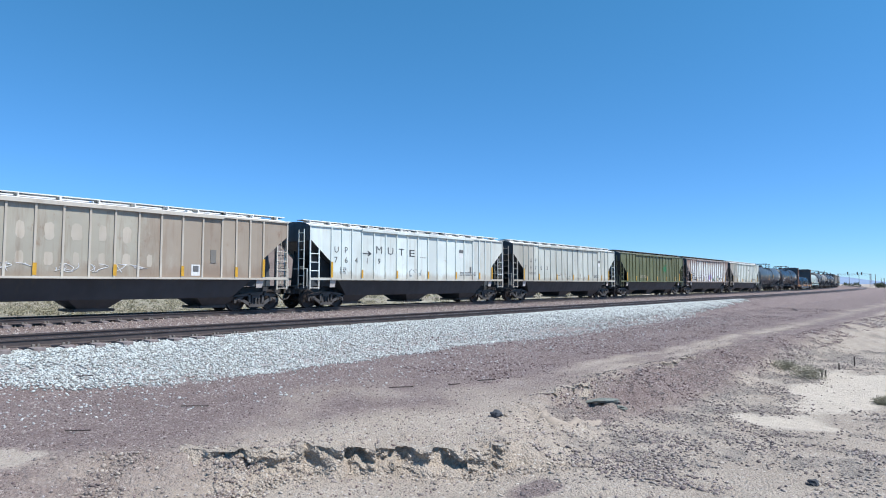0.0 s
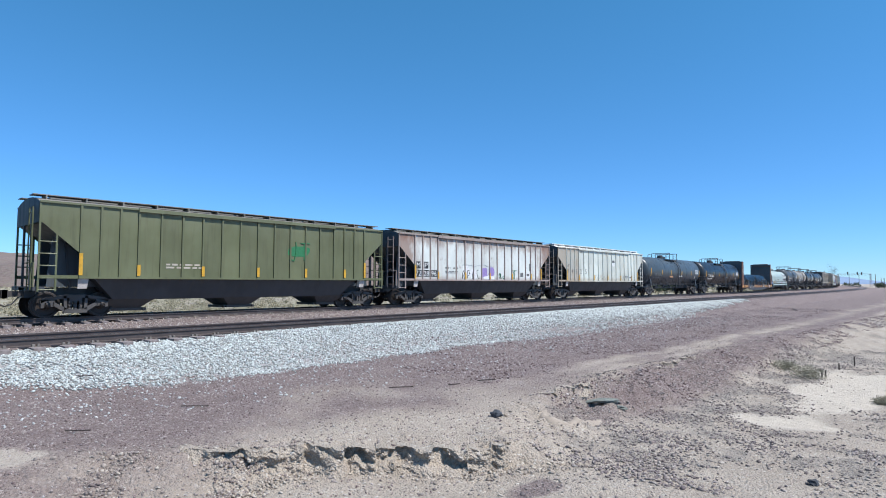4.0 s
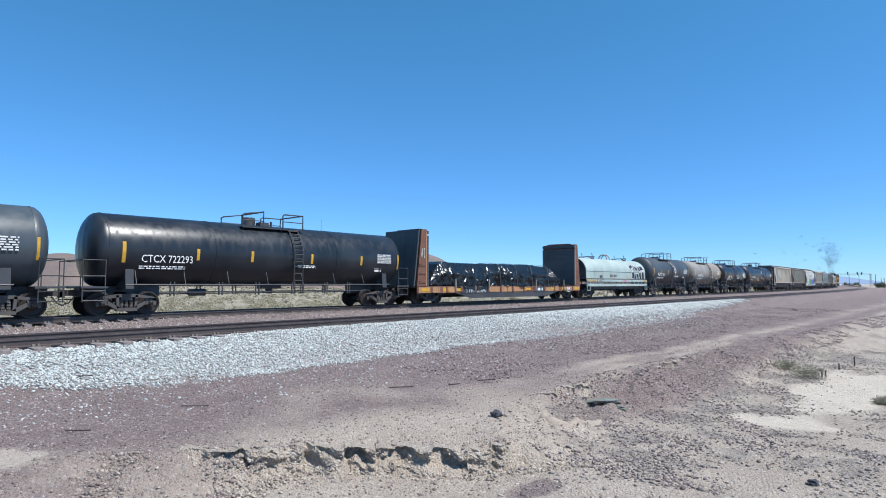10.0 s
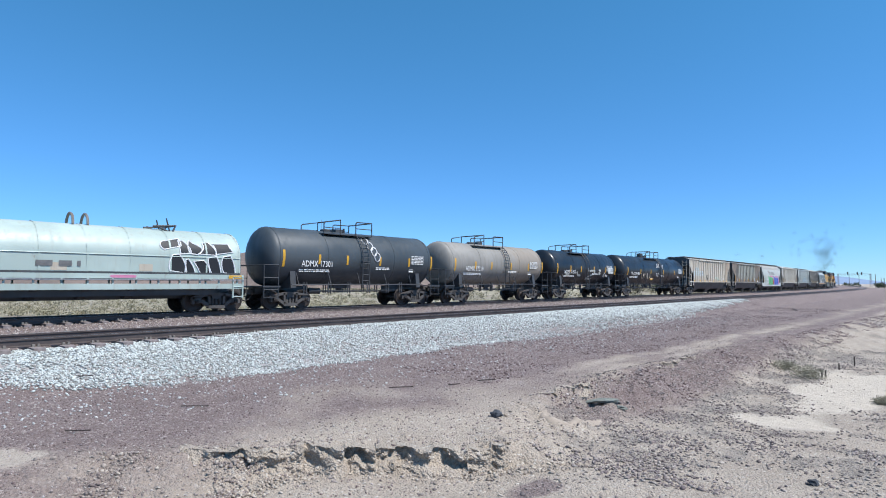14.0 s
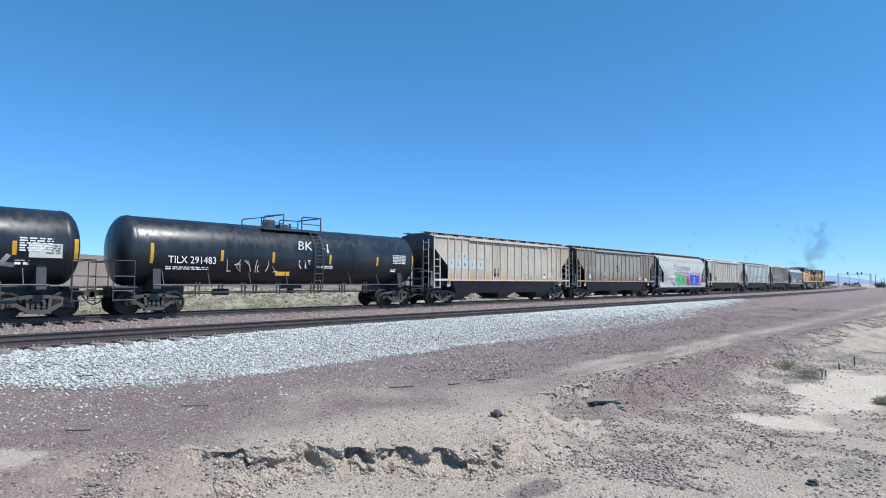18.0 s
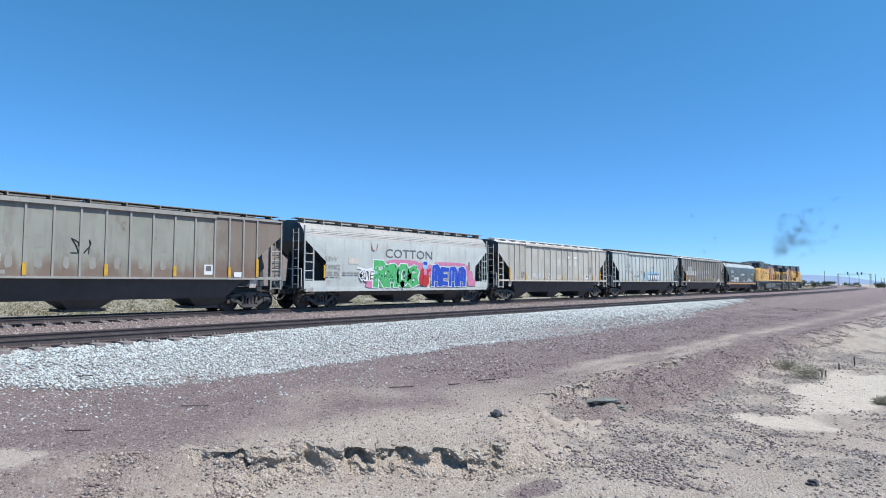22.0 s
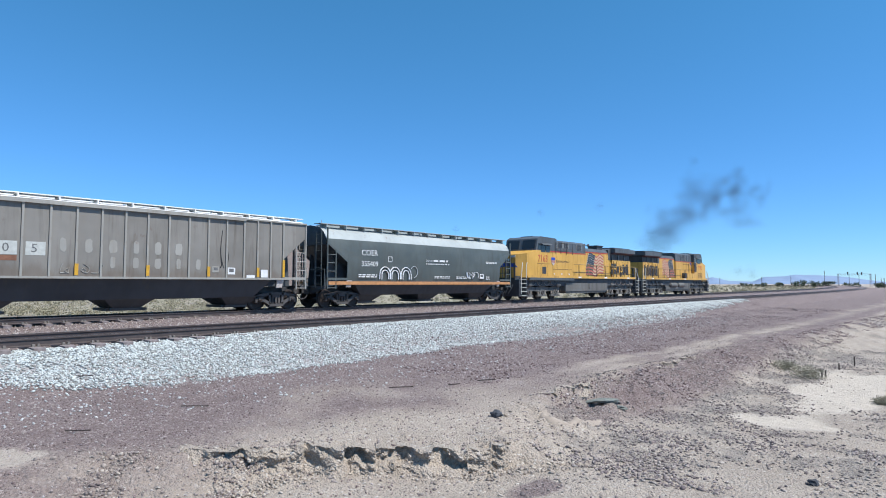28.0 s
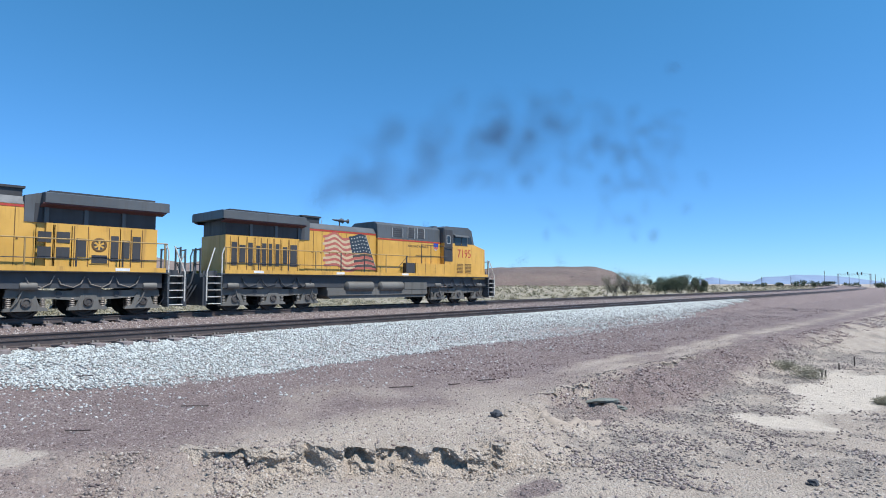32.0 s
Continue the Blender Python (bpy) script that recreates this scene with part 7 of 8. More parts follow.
def coil_car():
    c = car("coil_car", "pale coil car with a long rounded white cover", 155.8, 169.55, "coil car")
    n = 6.875
    h = n - 0.75
    part("frame", G().box(-h, h, -0.4, 0.4, 0.6, 1.1).box(-h + 1.2, h - 1.2, -1.2, 1.2, 0.75, 1.15), M_BLACK, c)
    for y in (-1.46, 1.46):
        part("side_sill", G().box(-h, h, y - 0.05, y + 0.05, 1.0, 1.22), HOOD, c)
        part("upper_sill", G().box(-h, h, y - 0.03, y + 0.03, 1.42, 1.6), HOOD, c)
        part("walkway", G().box(-h, h, y - 0.02 * np.sign(y) - 0.12, y - 0.02 * np.sign(y) + 0.12, 1.36, 1.40), M_GALV, c)
        for k in range(15):
            x = -h + 0.3 + k * (2 * h - 0.6) / 14
            part("post", G().box(x - 0.03, x + 0.03, y - 0.03, y + 0.03, 1.22, 1.42), HOOD, c)
    sec = [(1.36, 1.62), (1.36, 2.3)] + [(1.36 * math.cos(a), 2.3 + 1.2 * math.sin(a)) for a in np.linspace(0.1, math.pi - 0.1, 22)] + [(-1.36, 2.3), (-1.36, 1.62)]
    g = G().grid([[(x, y, z) for y, z in sec] for x in np.linspace(-h + 0.12, h - 0.12, 9)])
    hood = part("cover", g, HOOD, c, "smooth rounded pale cover")
    for x in (-h + 0.1, h - 0.1):
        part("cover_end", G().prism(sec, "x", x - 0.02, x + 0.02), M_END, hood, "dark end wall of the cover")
    for y in (-1.375, 1.375):
        part("cover_seam", G().rod((-h + 0.12, y, 2.32), (h - 0.12, y, 2.32), 0.018, 5), HOOD, hood)
    for k in range(9):
        x = -h + 0.14 + k * (2 * h - 0.28) / 8
        rows = [[(x + d, y * 1.014, 2.3 + (z - 2.3) * 1.014) for y, z in sec] for d in (-0.035, 0.035)]
        part("cover_rib", G().grid(rows), HOOD, hood)
    for x in (-h + 2.9, h - 2.9):
        g = G()
        for yy in (-0.5, 0.5):
            g.pipe([(x - 0.62, yy, 3.58), (x + 0.3, yy, 3.66), (x + 0.16, yy, 3.36)], 0.05, 5)
            g.rod((x - 0.5, yy, 3.62), (x + 0.02, yy, 3.36), 0.05, 5).rod((x + 0.05, yy, 3.4), (x - 0.1, yy, 3.95), 0.03, 5)
        g.rod((x + 0.3, -0.5, 3.66), (x + 0.3, 0.5, 3.66), 0.04, 5)
        part("lifting_bracket", g, M_BLACK, hood, "black steel lifting bracket")
    pts = [(0, 0.42 * math.cos(a), 3.46 + 0.45 * math.sin(a)) for a in np.linspace(0, math.pi, 9)]
    part("lifting_eye", G().pipe([(x - 0.25, y, z) for x, y, z in pts], 0.05, 6).pipe([(x + 0.25, y, z) for x, y, z in pts], 0.05, 6), M_CLIP, hood)
    y = -1.375
    def skin_y(z):
        return -1.36 if z < 2.3 else -1.36 * math.sqrt(max(0.0, 1 - ((z - 2.3) / 1.2) ** 2))

    def sprayed(lo, hi, lift):
        """A black shape between two bowed edges, with a white outline, laid on the cover."""
        def bow(e, q):
            (xa, za), (xb, zb), (xc, zc) = e
            return (xa * (1 - q) ** 2 + 2 * xb * q * (1 - q) + xc * q * q, za * (1 - q) ** 2 + 2 * zb * q * (1 - q) + zc * q * q)
        rows, left, right = [], [], []
        for q in np.linspace(0, 1, 11):
            a, b = bow(lo, q), bow(hi, q)
            m = (a[0] + b[0]) / 2
            a, b = (m + (a[0] - m) * 1.22, a[1]), (m + (b[0] - m) * 1.22, b[1])
            rows.append([(a[0] + (b[0] - a[0]) * u, skin_y(a[1] + (b[1] - a[1]) * u) - lift, a[1] + (b[1] - a[1]) * u) for u in (0, 0.33, 0.67, 1)])
            left.append(rows[-1][0])
            right.append(rows[-1][-1])
        piece = part("graffiti", G().grid(rows), GRAFF["black"], c, "black sprayed shape with white outlines")
        part("outline", G().pipe(left + right[::-1] + left[:1], 0.026, 5), GRAFF["white"], piece)

    sprayed([(2.81, 2.59), (2.57, 2.76), (2.75, 2.93)], [(3.37, 2.76), (3.37, 2.93), (3.31, 3.07)], 0.008)
    sprayed([(3.43, 2.43), (3.40, 2.72), (3.37, 3.00)], [(3.78, 2.48), (3.80, 2.72), (3.52, 3.00)], 0.010)
    sprayed([(3.81, 2.46), (3.72, 2.76), (3.82, 3.03)], [(4.08, 2.43), (4.49, 2.69), (3.93, 2.90)], 0.012)
    sprayed([(4.20, 2.46), (4.52, 2.66), (4.36, 2.93)], [(4.85, 2.43), (4.89, 2.69), (4.58, 2.97)], 0.014)
    sprayed([(4.96, 2.46), (5.00, 2.69), (4.85, 2.90)], [(5.61, 2.59), (5.49, 2.76), (5.44, 2.94)], 0.016)
    sprayed([(3.02, 1.74), (2.94, 2.07), (3.10, 2.39)], [(3.58, 1.65), (3.58, 2.03), (3.31, 2.42)], 0.008)
    sprayed([(3.61, 1.63), (3.64, 1.93), (3.61, 2.21)], [(3.96, 1.63), (3.93, 1.93), (3.70, 2.23)], 0.010)
    sprayed([(4.26, 1.63), (4.08, 2.03), (3.96, 2.14)], [(4.59, 1.63), (4.58, 1.97), (4.31, 2.20)], 0.012)
    sprayed([(4.76, 1.63), (4.58, 2.00), (4.58, 2.30)], [(5.09, 1.63), (5.04, 2.03), (4.88, 2.38)], 0.014)
    sprayed([(5.29, 1.68), (5.12, 2.10), (5.26, 2.37)], [(5.73, 1.62), (5.71, 2.03), (5.52, 2.43)], 0.016)
    part("cover_foot", G().box(-h + 0.12, h - 0.12, -1.4, -1.362, 1.6, 1.68).box(-h + 0.12, h - 0.12, 1.362, 1.4, 1.6, 1.68), M_BLACK, hood, "dark foot rail of the cover")
    for x in (-0.9, 2.05):
        part("rust_patch", G().box(x - 0.25, x + 0.25, y + 0.008, y + 0.012, 1.7, 1.98), FADED, hood)
    bars(c, M_GREYINK, -1.6, y - 0.004, 1.85, 1.4, 0.2, 1)
    part("placard", G().box(-3.6, -3.1, y - 0.006, y, 1.75, 1.95), M_INK, c)
    lettering("UP 242229", 0.24, M_INK, c, -4.5, -1.492, 1.43, 1.5)
    blob(c, GRAFF["pink"], 1.2, 1.5, 1.0, 0.12, -1.492, 55)
    for x in (-h + 0.5, -h + 1.3, h - 0.4):
        part("reflector", G().box(x - 0.3, x + 0.3, -1.523, -1.511, 1.44, 1.58), M_YEL, c, "yellow reflective strip")
    for s in (-1, 1):
        ladder(c, s * (h - 0.05), s * (h - 0.5), -1.5, 0.6, 1.5, 1.5, HOOD, 3)
        coupler(c, s * (n - 0.08), s)
        truck(c, s * (n - 1.75))
    for k in (-1.6, 0, 1.6):
        part("cross_bearer", G().prism([(-1.4, 1.05), (1.4, 1.05), (0.7, 0.62), (-0.7, 0.62)], "x", k - 0.12, k + 0.12), M_BLACK, c)


coil_car()


# ---- locomotives ----
YELLOW = paint("armour_yellow_paint", (0.54, 0.305, 0.055), (0.19, 0.10, 0.045), 0.55, 0.0, 0.5, 51.0)
LOCO_GREY = paint("harbour_grey_paint", (0.07, 0.077, 0.082), (0.05, 0.045, 0.04), 0.35, 0, 0.5, 53.0)
SOOT = paint("sooty_dark_grey_paint", (0.03, 0.031, 0.034), (0.02, 0.02, 0.02), 0.4, 0, 0.6, 54.0)
BOGIE = paint("grey_truck_paint", (0.115, 0.11, 0.098), (0.05, 0.044, 0.038), 0.5, 0, 0.65, 55.0)
MAROON = plain("dull_maroon_paint", (0.11, 0.045, 0.05), 0.7, 0, 0.3)
SEAM = plain("dark_seam_grime", (0.16, 0.09, 0.03), 0.8, 0, 0.4)
STEEL_TRIM = plain("pale_steel_trim", (0.42, 0.42, 0.40), 0.5, 0.2)
RAIL_YEL = plain("dirty_yellow_rail_paint", (0.36, 0.24, 0.09), 0.6, 0, 0.3)
RED = plain("red_stripe_paint", (0.45, 0.05, 0.03), 0.5)
STEP = plain("pale_step_edge", (0.6, 0.58, 0.52), 0.6)
FLAG = {"red": plain("faded_flag_red", (0.42, 0.12, 0.09), 0.6), "white": plain("faded_flag_white", (0.56, 0.43, 0.27), 0.6), "blue": plain("flag_blue", (0.02, 0.04, 0.06), 0.6), "grey": plain("flag_shade_grey", (0.07, 0.065, 0.055), 0.6), "star": plain("flag_star_white", (0.5, 0.48, 0.42), 0.6)}


def loco(label, centre, f, number):
    """Six-axle road diesel. f = 1: its cab looks towards +x."""
    c = thing("locomotive", label, "locomotive", "locomotives", at=train_pose(centre, 0))
    CARS.append((c, centre))

    def B(g, x0, x1, y0, y1, z0, z1):
        a, b = sorted((f * x0, f * x1))
        return g.box(a, b, y0, y1, z0, z1)

    def P(pts):
        return [(f * x, z) for x, z in pts]

    def bar(name, pts, r, mat, parent=None, label_=""):
        return part(name, G().pipe([(f * x, y, z) for x, y, z in pts], r, 6), mat, parent or c, label_)

    # frame and walkway
    part("frame", B(G(), -9.9, 8.6, -1.3, 1.3, 1.05, 1.62), M_BLACK, c)
    part("walkway", B(G(), -10.05, 8.7, -1.52, 1.52, 1.62, 1.68), LOCO_GREY, c)
    for y in (-1.53, 1.53):
        part("sill_stripe", B(G(), -9.95, 8.5, y - 0.02, y + 0.02, 1.66, 1.83), YELLOW, c)
        for x in (-8.6, -4.0, 0.6):
            part("white_marker", B(G(), x, x + 0.5, y * 1.016 - 0.004, y * 1.016 + 0.004, 1.69, 1.8), M_WHITE, c)
    if f < 0:
        part("cab_skirt", B(G(), 1.8, 8.3, -1.56, -1.46, 1.48, 1.68), LOCO_GREY, c)
        for x in (2.35, 3.5, 4.6):
            part("white_marker", B(G(), x, x + 0.14, -1.462, -1.452, 1.93, 2.03), M_WHITE, c)
    # rear radiator hood under overhanging wings
    part("radiator_hood", B(G(), -9.75, -5.95, -1.12, 1.12, 1.68, 3.38), YELLOW, c)
    part("radiator_core", B(G(), -9.7, -5.6, -1.05, 1.05, 3.38, 4.05), SOOT, c)
    for x in (-8.5, -7.2, -5.95):
        for y in (-1.07, 1.07):
            part("core_post", B(G(), x - 0.07, x + 0.07, y - 0.04, y + 0.04, 3.38, 4.05), LOCO_GREY, c)
    for y in (-1, 1):
        part("wing_gutter", G().prism([(y * 1.06, 3.98), (y * 1.46, 4.06), (y * 1.46, 4.01), (y * 1.06, 3.92)], "x", *sorted((f * -9.95, f * -5.75))), MAROON, c, "dull maroon underside strip")
    part("radiator_wing", G().prism([(-1.5, 4.06), (1.5, 4.06), (1.5, 4.4), (1.38, 4.44), (-1.38, 4.44), (-1.5, 4.4)], "x", *sorted((f * -10.05, f * -5.8))), LOCO_GREY, c, "wide dark grey radiator overhang")
    part("roof_screen", B(G(), -9.6, -6.0, -1.2, 1.2, 4.44, 4.53), SOOT, c)
    part("hood_end_slope", G().prism(P([(-5.8, 3.38), (-5.8, 4.44), (-5.3, 4.3), (-5.3, 3.38)]), "y", -1.04, 1.04), LOCO_GREY, c)
    tall = [(-9.46, -9.2, 1), (-9.08, -8.79, 0), (-8.65, -8.43, 1), (-8.25, -8.06, 0), (-7.96, -7.74, 1), (-7.61, -7.44, 1), (-7.25, -7.05, 1), (-6.86, -6.62, 0), (-6.45, -6.08, 1)]
    for y in (-1.13, 1.13):
        if f > 0:
            grids = [(a, b, 2.04 if t else 2.17, 3.08 if t else 2.96) for a, b, t in tall]
        else:
            grids = [(-6.11, -5.7, 2.69, 3.06), (-6.11, -5.7, 2.13, 2.53), (-6.69, -6.27, 2.69, 3.08), (-6.69, -6.27, 2.13, 2.53), (-7.22, -6.89, 2.2, 2.87), (-8.32, -8.05, 2.07, 3.03), (-8.72, -8.44, 2.19, 2.88), (-9.12, -8.82, 2.07, 3.05)]
        for a, b, z0, z1 in grids:
            part("louvre", B(G(), a, b, y - 0.009, y + 0.009, z0, z1), SOOT, c)
            for u in (a - 0.06, b + 0.06):
                part("door_seam", B(G(), u - 0.012, u + 0.012, y - 0.004, y + 0.004, 1.75, 3.32), SEAM, c)
    if f < 0:
        d = part("fan_door", B(G(), -7.97, -7.33, -1.145, -1.122, 1.95, 3.17), YELLOW, c)
        part("fan_grille", G().lathe([(-1.15, 0.27), (-1.165, 0.24), (-1.165, 0.2), (-1.15, 0.18)], (7.65, 0, 2.66), "y", 18), SEAM, d)
        for k in range(6):
            a = k * 1.047
            part("fan_blade", G().prism([(7.65 + 0.06 * math.cos(a), 2.66 + 0.06 * math.sin(a)), (7.65 + 0.2 * math.cos(a - 0.3), 2.66 + 0.2 * math.sin(a - 0.3)), (7.65 + 0.2 * math.cos(a + 0.25), 2.66 + 0.2 * math.sin(a + 0.25))], "y", -1.156, -1.147), SOOT, d)
        part("fan_panel", B(G(), -7.93, -7.4, -1.156, -1.147, 1.98, 2.28), SOOT, d)
    # engine hood with doors
    part("engine_hood", B(G(), -5.95, -0.9, -1.0, 1.0, 1.68, 3.98), YELLOW, c)
    part("hood_roof", G().prism([(-1.02, 3.98), (-0.8, 4.27), (0.8, 4.27), (1.02, 3.98)], "x", *sorted((f * -5.6, f * -0.9))), LOCO_GREY, c)
    part("red_stripe", B(G(), -5.6, -0.92, -1.012, -1.003, 3.88, 3.96), RED, c)
    for k in range(9):
        x = -5.55 + k * 0.52
        part("hood_door", B(G(), x, x + 0.49, -1.014, -1.003, 1.8, 3.82), YELLOW, c)
        part("door_seam", B(G(), x + 0.495, x + 0.515, -1.006, -1.001, 1.75, 3.86), SEAM, c)
        part("door_latch", B(G(), x + 0.4, x + 0.46, -1.03, -1.012, 2.75, 2.83), SEAM, c)
    part("exhaust_duct", B(G(), -5.35, -4.3, -0.45, 0.45, 4.25, 4.6), SOOT, c)
    part("exhaust_rim", B(G(), -5.42, -4.23, -0.52, 0.52, 4.6, 4.68), SOOT, c)
    g = G().rod((f * -2.65, 0, 4.25), (f * -2.65, 0, 4.6), 0.035, 6)
    for x, y in ((-2.95, -0.15), (-2.65, 0.1), (-2.4, -0.05)):
        g.lathe([(-0.3, 0.03), (0.15, 0.045), (0.3, 0.13), (0.31, 0.0)], (f * x, y, 4.64), "x", 8)
    part("horn", g, M_BLACK, c)
    # equipment cabin behind the cab: yellow below, grey above
    part("equipment_cabin", B(G(), -0.9, 4.3, -1.15, 1.15, 1.68, 3.76), YELLOW, c)
    part("upper_cabin", G().prism([(-1.15, 3.77), (1.15, 3.77), (1.1, 4.52), (0.85, 4.68), (-0.85, 4.68), (-1.1, 4.52)], "x", *sorted((f * -0.9, f * 4.3))), LOCO_GREY, c)
    vents = [(0.23, 0.99, 3.9, 4.37), (1.44, 1.96, 3.9, 4.46), (2.24, 2.77, 3.92, 4.47)] if f > 0 else [(-0.1, 0.62, 3.98, 4.42), (2.05, 2.75, 4.08, 4.5), (2.95, 3.65, 4.08, 4.52), (3.85, 4.28, 4.1, 4.5)]
    for a, b, z0, z1 in vents:
        for y in (-1.14, 1.14):
            v = part("cabin_grille", B(G(), a, b, y - 0.02, y + 0.02, z0, z1), SOOT, c)
            part("grille_frame", B(B(G(), a - 0.04, a, y - 0.028, y + 0.028, z0 - 0.03, z1 + 0.03), b, b + 0.04, y - 0.028, y + 0.028, z0 - 0.03, z1 + 0.03), STEEL_TRIM, v)
            for k in range(4):
                z = z0 + (k + 0.5) * (z1 - z0) / 4
                part("grille_slat", B(G(), a, b, y - 0.026, y + 0.026, z - 0.012, z + 0.012), LOCO_GREY, v)
    part("red_stripe", B(G(), -0.9, 4.3, -1.165, -1.152, 3.68, 3.75), RED, c)
    if f > 0:
        box = part("battery_box", B(G(), 1.75, 5.1, -1.5, -1.15, 1.7, 2.42), YELLOW, c)
        for x in (2.55, 3.4, 4.25):
            part("door_seam", B(G(), x - 0.012, x + 0.012, -1.506, -1.498, 1.74, 2.38), SEAM, box)
        part("step_box", B(G(), 1.05, 1.72, -1.45, -1.15, 1.7, 2.42), SOOT, c)
    else:
        wide = part("wide_cabin", B(G(), 1.78, 4.95, -1.44, 1.44, 1.69, 3.7), YELLOW, c)
        part("red_stripe", B(G(), 1.78, 5.2, -1.456, -1.441, 3.66, 3.74), RED, c)
        part("door_seam", B(G(), 1.85, 4.9, -1.448, -1.44, 2.33, 2.36), SEAM, wide)
        part("door_seam", B(G(), 4.25, 4.27, -1.448, -1.44, 2.4, 3.5), SEAM, wide)
        for pts in ([(1.9, -1.5, 4.42), (4.5, -1.5, 4.42)], [(1.9, -1.5, 4.0), (4.5, -1.5, 4.0)]):
            bar("roof_rail", pts, 0.022, LOCO_GREY)
        for x in (1.95, 2.85, 3.75, 4.5):
            bar("rail_post", [(x, -1.5, 3.55), (x, -1.5, 4.42)], 0.024, LOCO_GREY)
    # cab: grey crown with windows over the yellow body, short nose with bevelled corners
    roof = [(4.25, 3.74), (4.25, 4.66), (4.45, 4.76), (6.6, 4.8), (6.95, 4.62), (7.2, 3.74)]
    part("cab_top", G().prism(P(roof), "y", -1.42, 1.42), LOCO_GREY, c)
    part("cab_body", B(G(), 4.27, 7.2, -1.43, 1.43, 1.68, 3.74), YELLOW, c)
    g = G()
    plan = [(7.15, -1.43), (8.35, -1.4), (8.9, -0.75), (8.9, 0.75), (8.35, 1.4), (7.15, 1.43)]
    tops = [3.74, 3.46, 3.36, 3.36, 3.46, 3.74]
    lo = [(f * x, y, 1.5) for x, y in plan]
    hi = [(f * x, y, z) for (x, y), z in zip(plan, tops)]
    for k in range(6):
        m = (k + 1) % 6
        g.face([lo[k], lo[m], hi[m], hi[k]])
    g.face(lo).face([hi[0], hi[1], hi[4], hi[5]]).face([hi[1], hi[2], hi[3], hi[4]])
    part("nose", g, YELLOW, c)
    for y in (-1.436, 1.436):
        for a, b in ((5.3, 5.88), (5.95, 6.5)):
            w = part("side_window", B(G(), a, b, y - 0.006, y + 0.006, 3.66, 4.16), M_GLASS, c)
            part("window_frame", B(B(G(), a - 0.04, b + 0.04, y - 0.01, y + 0.01, 3.62, 3.66), a - 0.04, b + 0.04, y - 0.01, y + 0.01, 4.16, 4.2), SOOT, w)
        part("quarter_window", G().prism(P([(6.6, 3.78), (6.98, 3.78), (6.86, 4.26), (6.6, 4.26)]), "y", y - 0.006, y + 0.006), M_GLASS, c)
        part("sunshade", G().hexa([(f * x, yy, z) for x, yy, z in ((5.15, y * 1.0, 4.26), (6.55, y * 1.0, 4.26), (6.55, y * 1.14, 4.14), (5.15, y * 1.14, 4.14), (5.15, y * 1.0, 4.3), (6.55, y * 1.0, 4.3), (6.55, y * 1.14, 4.18), (5.15, y * 1.14, 4.18))]), LOCO_GREY, c)
    if f > 0:
        d = part("cab_door", B(G(), 4.3, 5.05, -1.445, -1.428, 2.6, 4.55), SOOT, c)
        part("door_window", B(G(), 4.5, 4.85, -1.452, -1.44, 3.7, 4.2), STEEL_TRIM, d)
        part("door_glass", B(G(), 4.54, 4.81, -1.456, -1.45, 3.74, 4.16), M_GLASS, d)
        for k in range(2):
            v = part("cab_louvre", B(G(), 5.45 + 0.8 * k, 6.1 + 0.8 * k, -1.438, -1.428, 1.86, 2.52), YELLOW, c)
            for j in range(7):
                part("louvre_slat", B(G(), 5.47 + 0.8 * k, 6.08 + 0.8 * k, -1.45, -1.436, 1.9 + j * 0.088, 1.94 + j * 0.088), SEAM, v)
    else:
        d = part("cab_locker", B(G(), 5.35, 7.0, -1.442, -1.429, 1.8, 2.72), YELLOW, c)
        part("locker_vent", B(G(), 5.85, 6.4, -1.452, -1.44, 1.97, 2.5), SOOT, d)
        part("door_seam", B(G(), 5.3, 7.1, -1.446, -1.429, 2.72, 2.75), SEAM, d)
        part("door_seam", B(G(), 5.7, 5.72, -1.448, -1.44, 1.8, 2.7), SEAM, d)
        part("door_seam", B(G(), 6.55, 6.57, -1.448, -1.44, 1.8, 2.7), SEAM, d)
        for x in (5.5, 6.75):
            part("white_marker", B(G(), x, x + 0.28, -1.452, -1.44, 1.72, 1.8), M_WHITE, c)
        part("nose_mark", G().prism([(-1.15 + 0.2, 2.4), (-0.1, 2.5), (0.85, 2.4), (0.5, 2.75), (-0.6, 2.75)], "x", -8.91, -8.903), GRAFF["blue"], c, "dark blue winged shape on the nose")
    for y in (-0.72, 0.72):
        part("windscreen", G().hexa([(f * x, yy, z) for x, yy, z in ((7.16, y - 0.55, 3.85), (7.16, y + 0.55, 3.85), (7.2, y + 0.55, 3.85), (7.2, y - 0.55, 3.85), (6.98, y - 0.55, 4.52), (6.98, y + 0.55, 4.52), (7.02, y + 0.55, 4.52), (7.02, y - 0.55, 4.52))]), M_GLASS, c)
    part("roof_equipment", B(B(G(), 5.3, 6.3, -0.5, 0.5, 4.78, 4.88), 4.6, 4.9, -0.3, 0.3, 4.76, 4.86), LOCO_GREY, c)
    part("headlight", B(G(), 8.9, 8.97, -0.25, 0.25, 2.85, 3.05), M_WHITE, c)
    part("number_board", B(G(), 8.88, 8.93, -0.75, -0.4, 3.15, 3.3), M_WHITE, c)
    # fuel tank, air reservoirs
    part("fuel_tank", G().prism(P([(-4.4, 1.0), (-4.4, 1.3), (2.85, 1.3), (2.85, 0.62), (2.6, 0.45), (-4.15, 0.45), (-4.4, 0.62)]), "y", -1.28, 1.28), BOGIE, c)
    part("tank_skirt", B(G(), -4.4, 2.85, -1.36, -1.28, 0.62, 0.9 if f > 0 else 1.28), BOGIE, c)
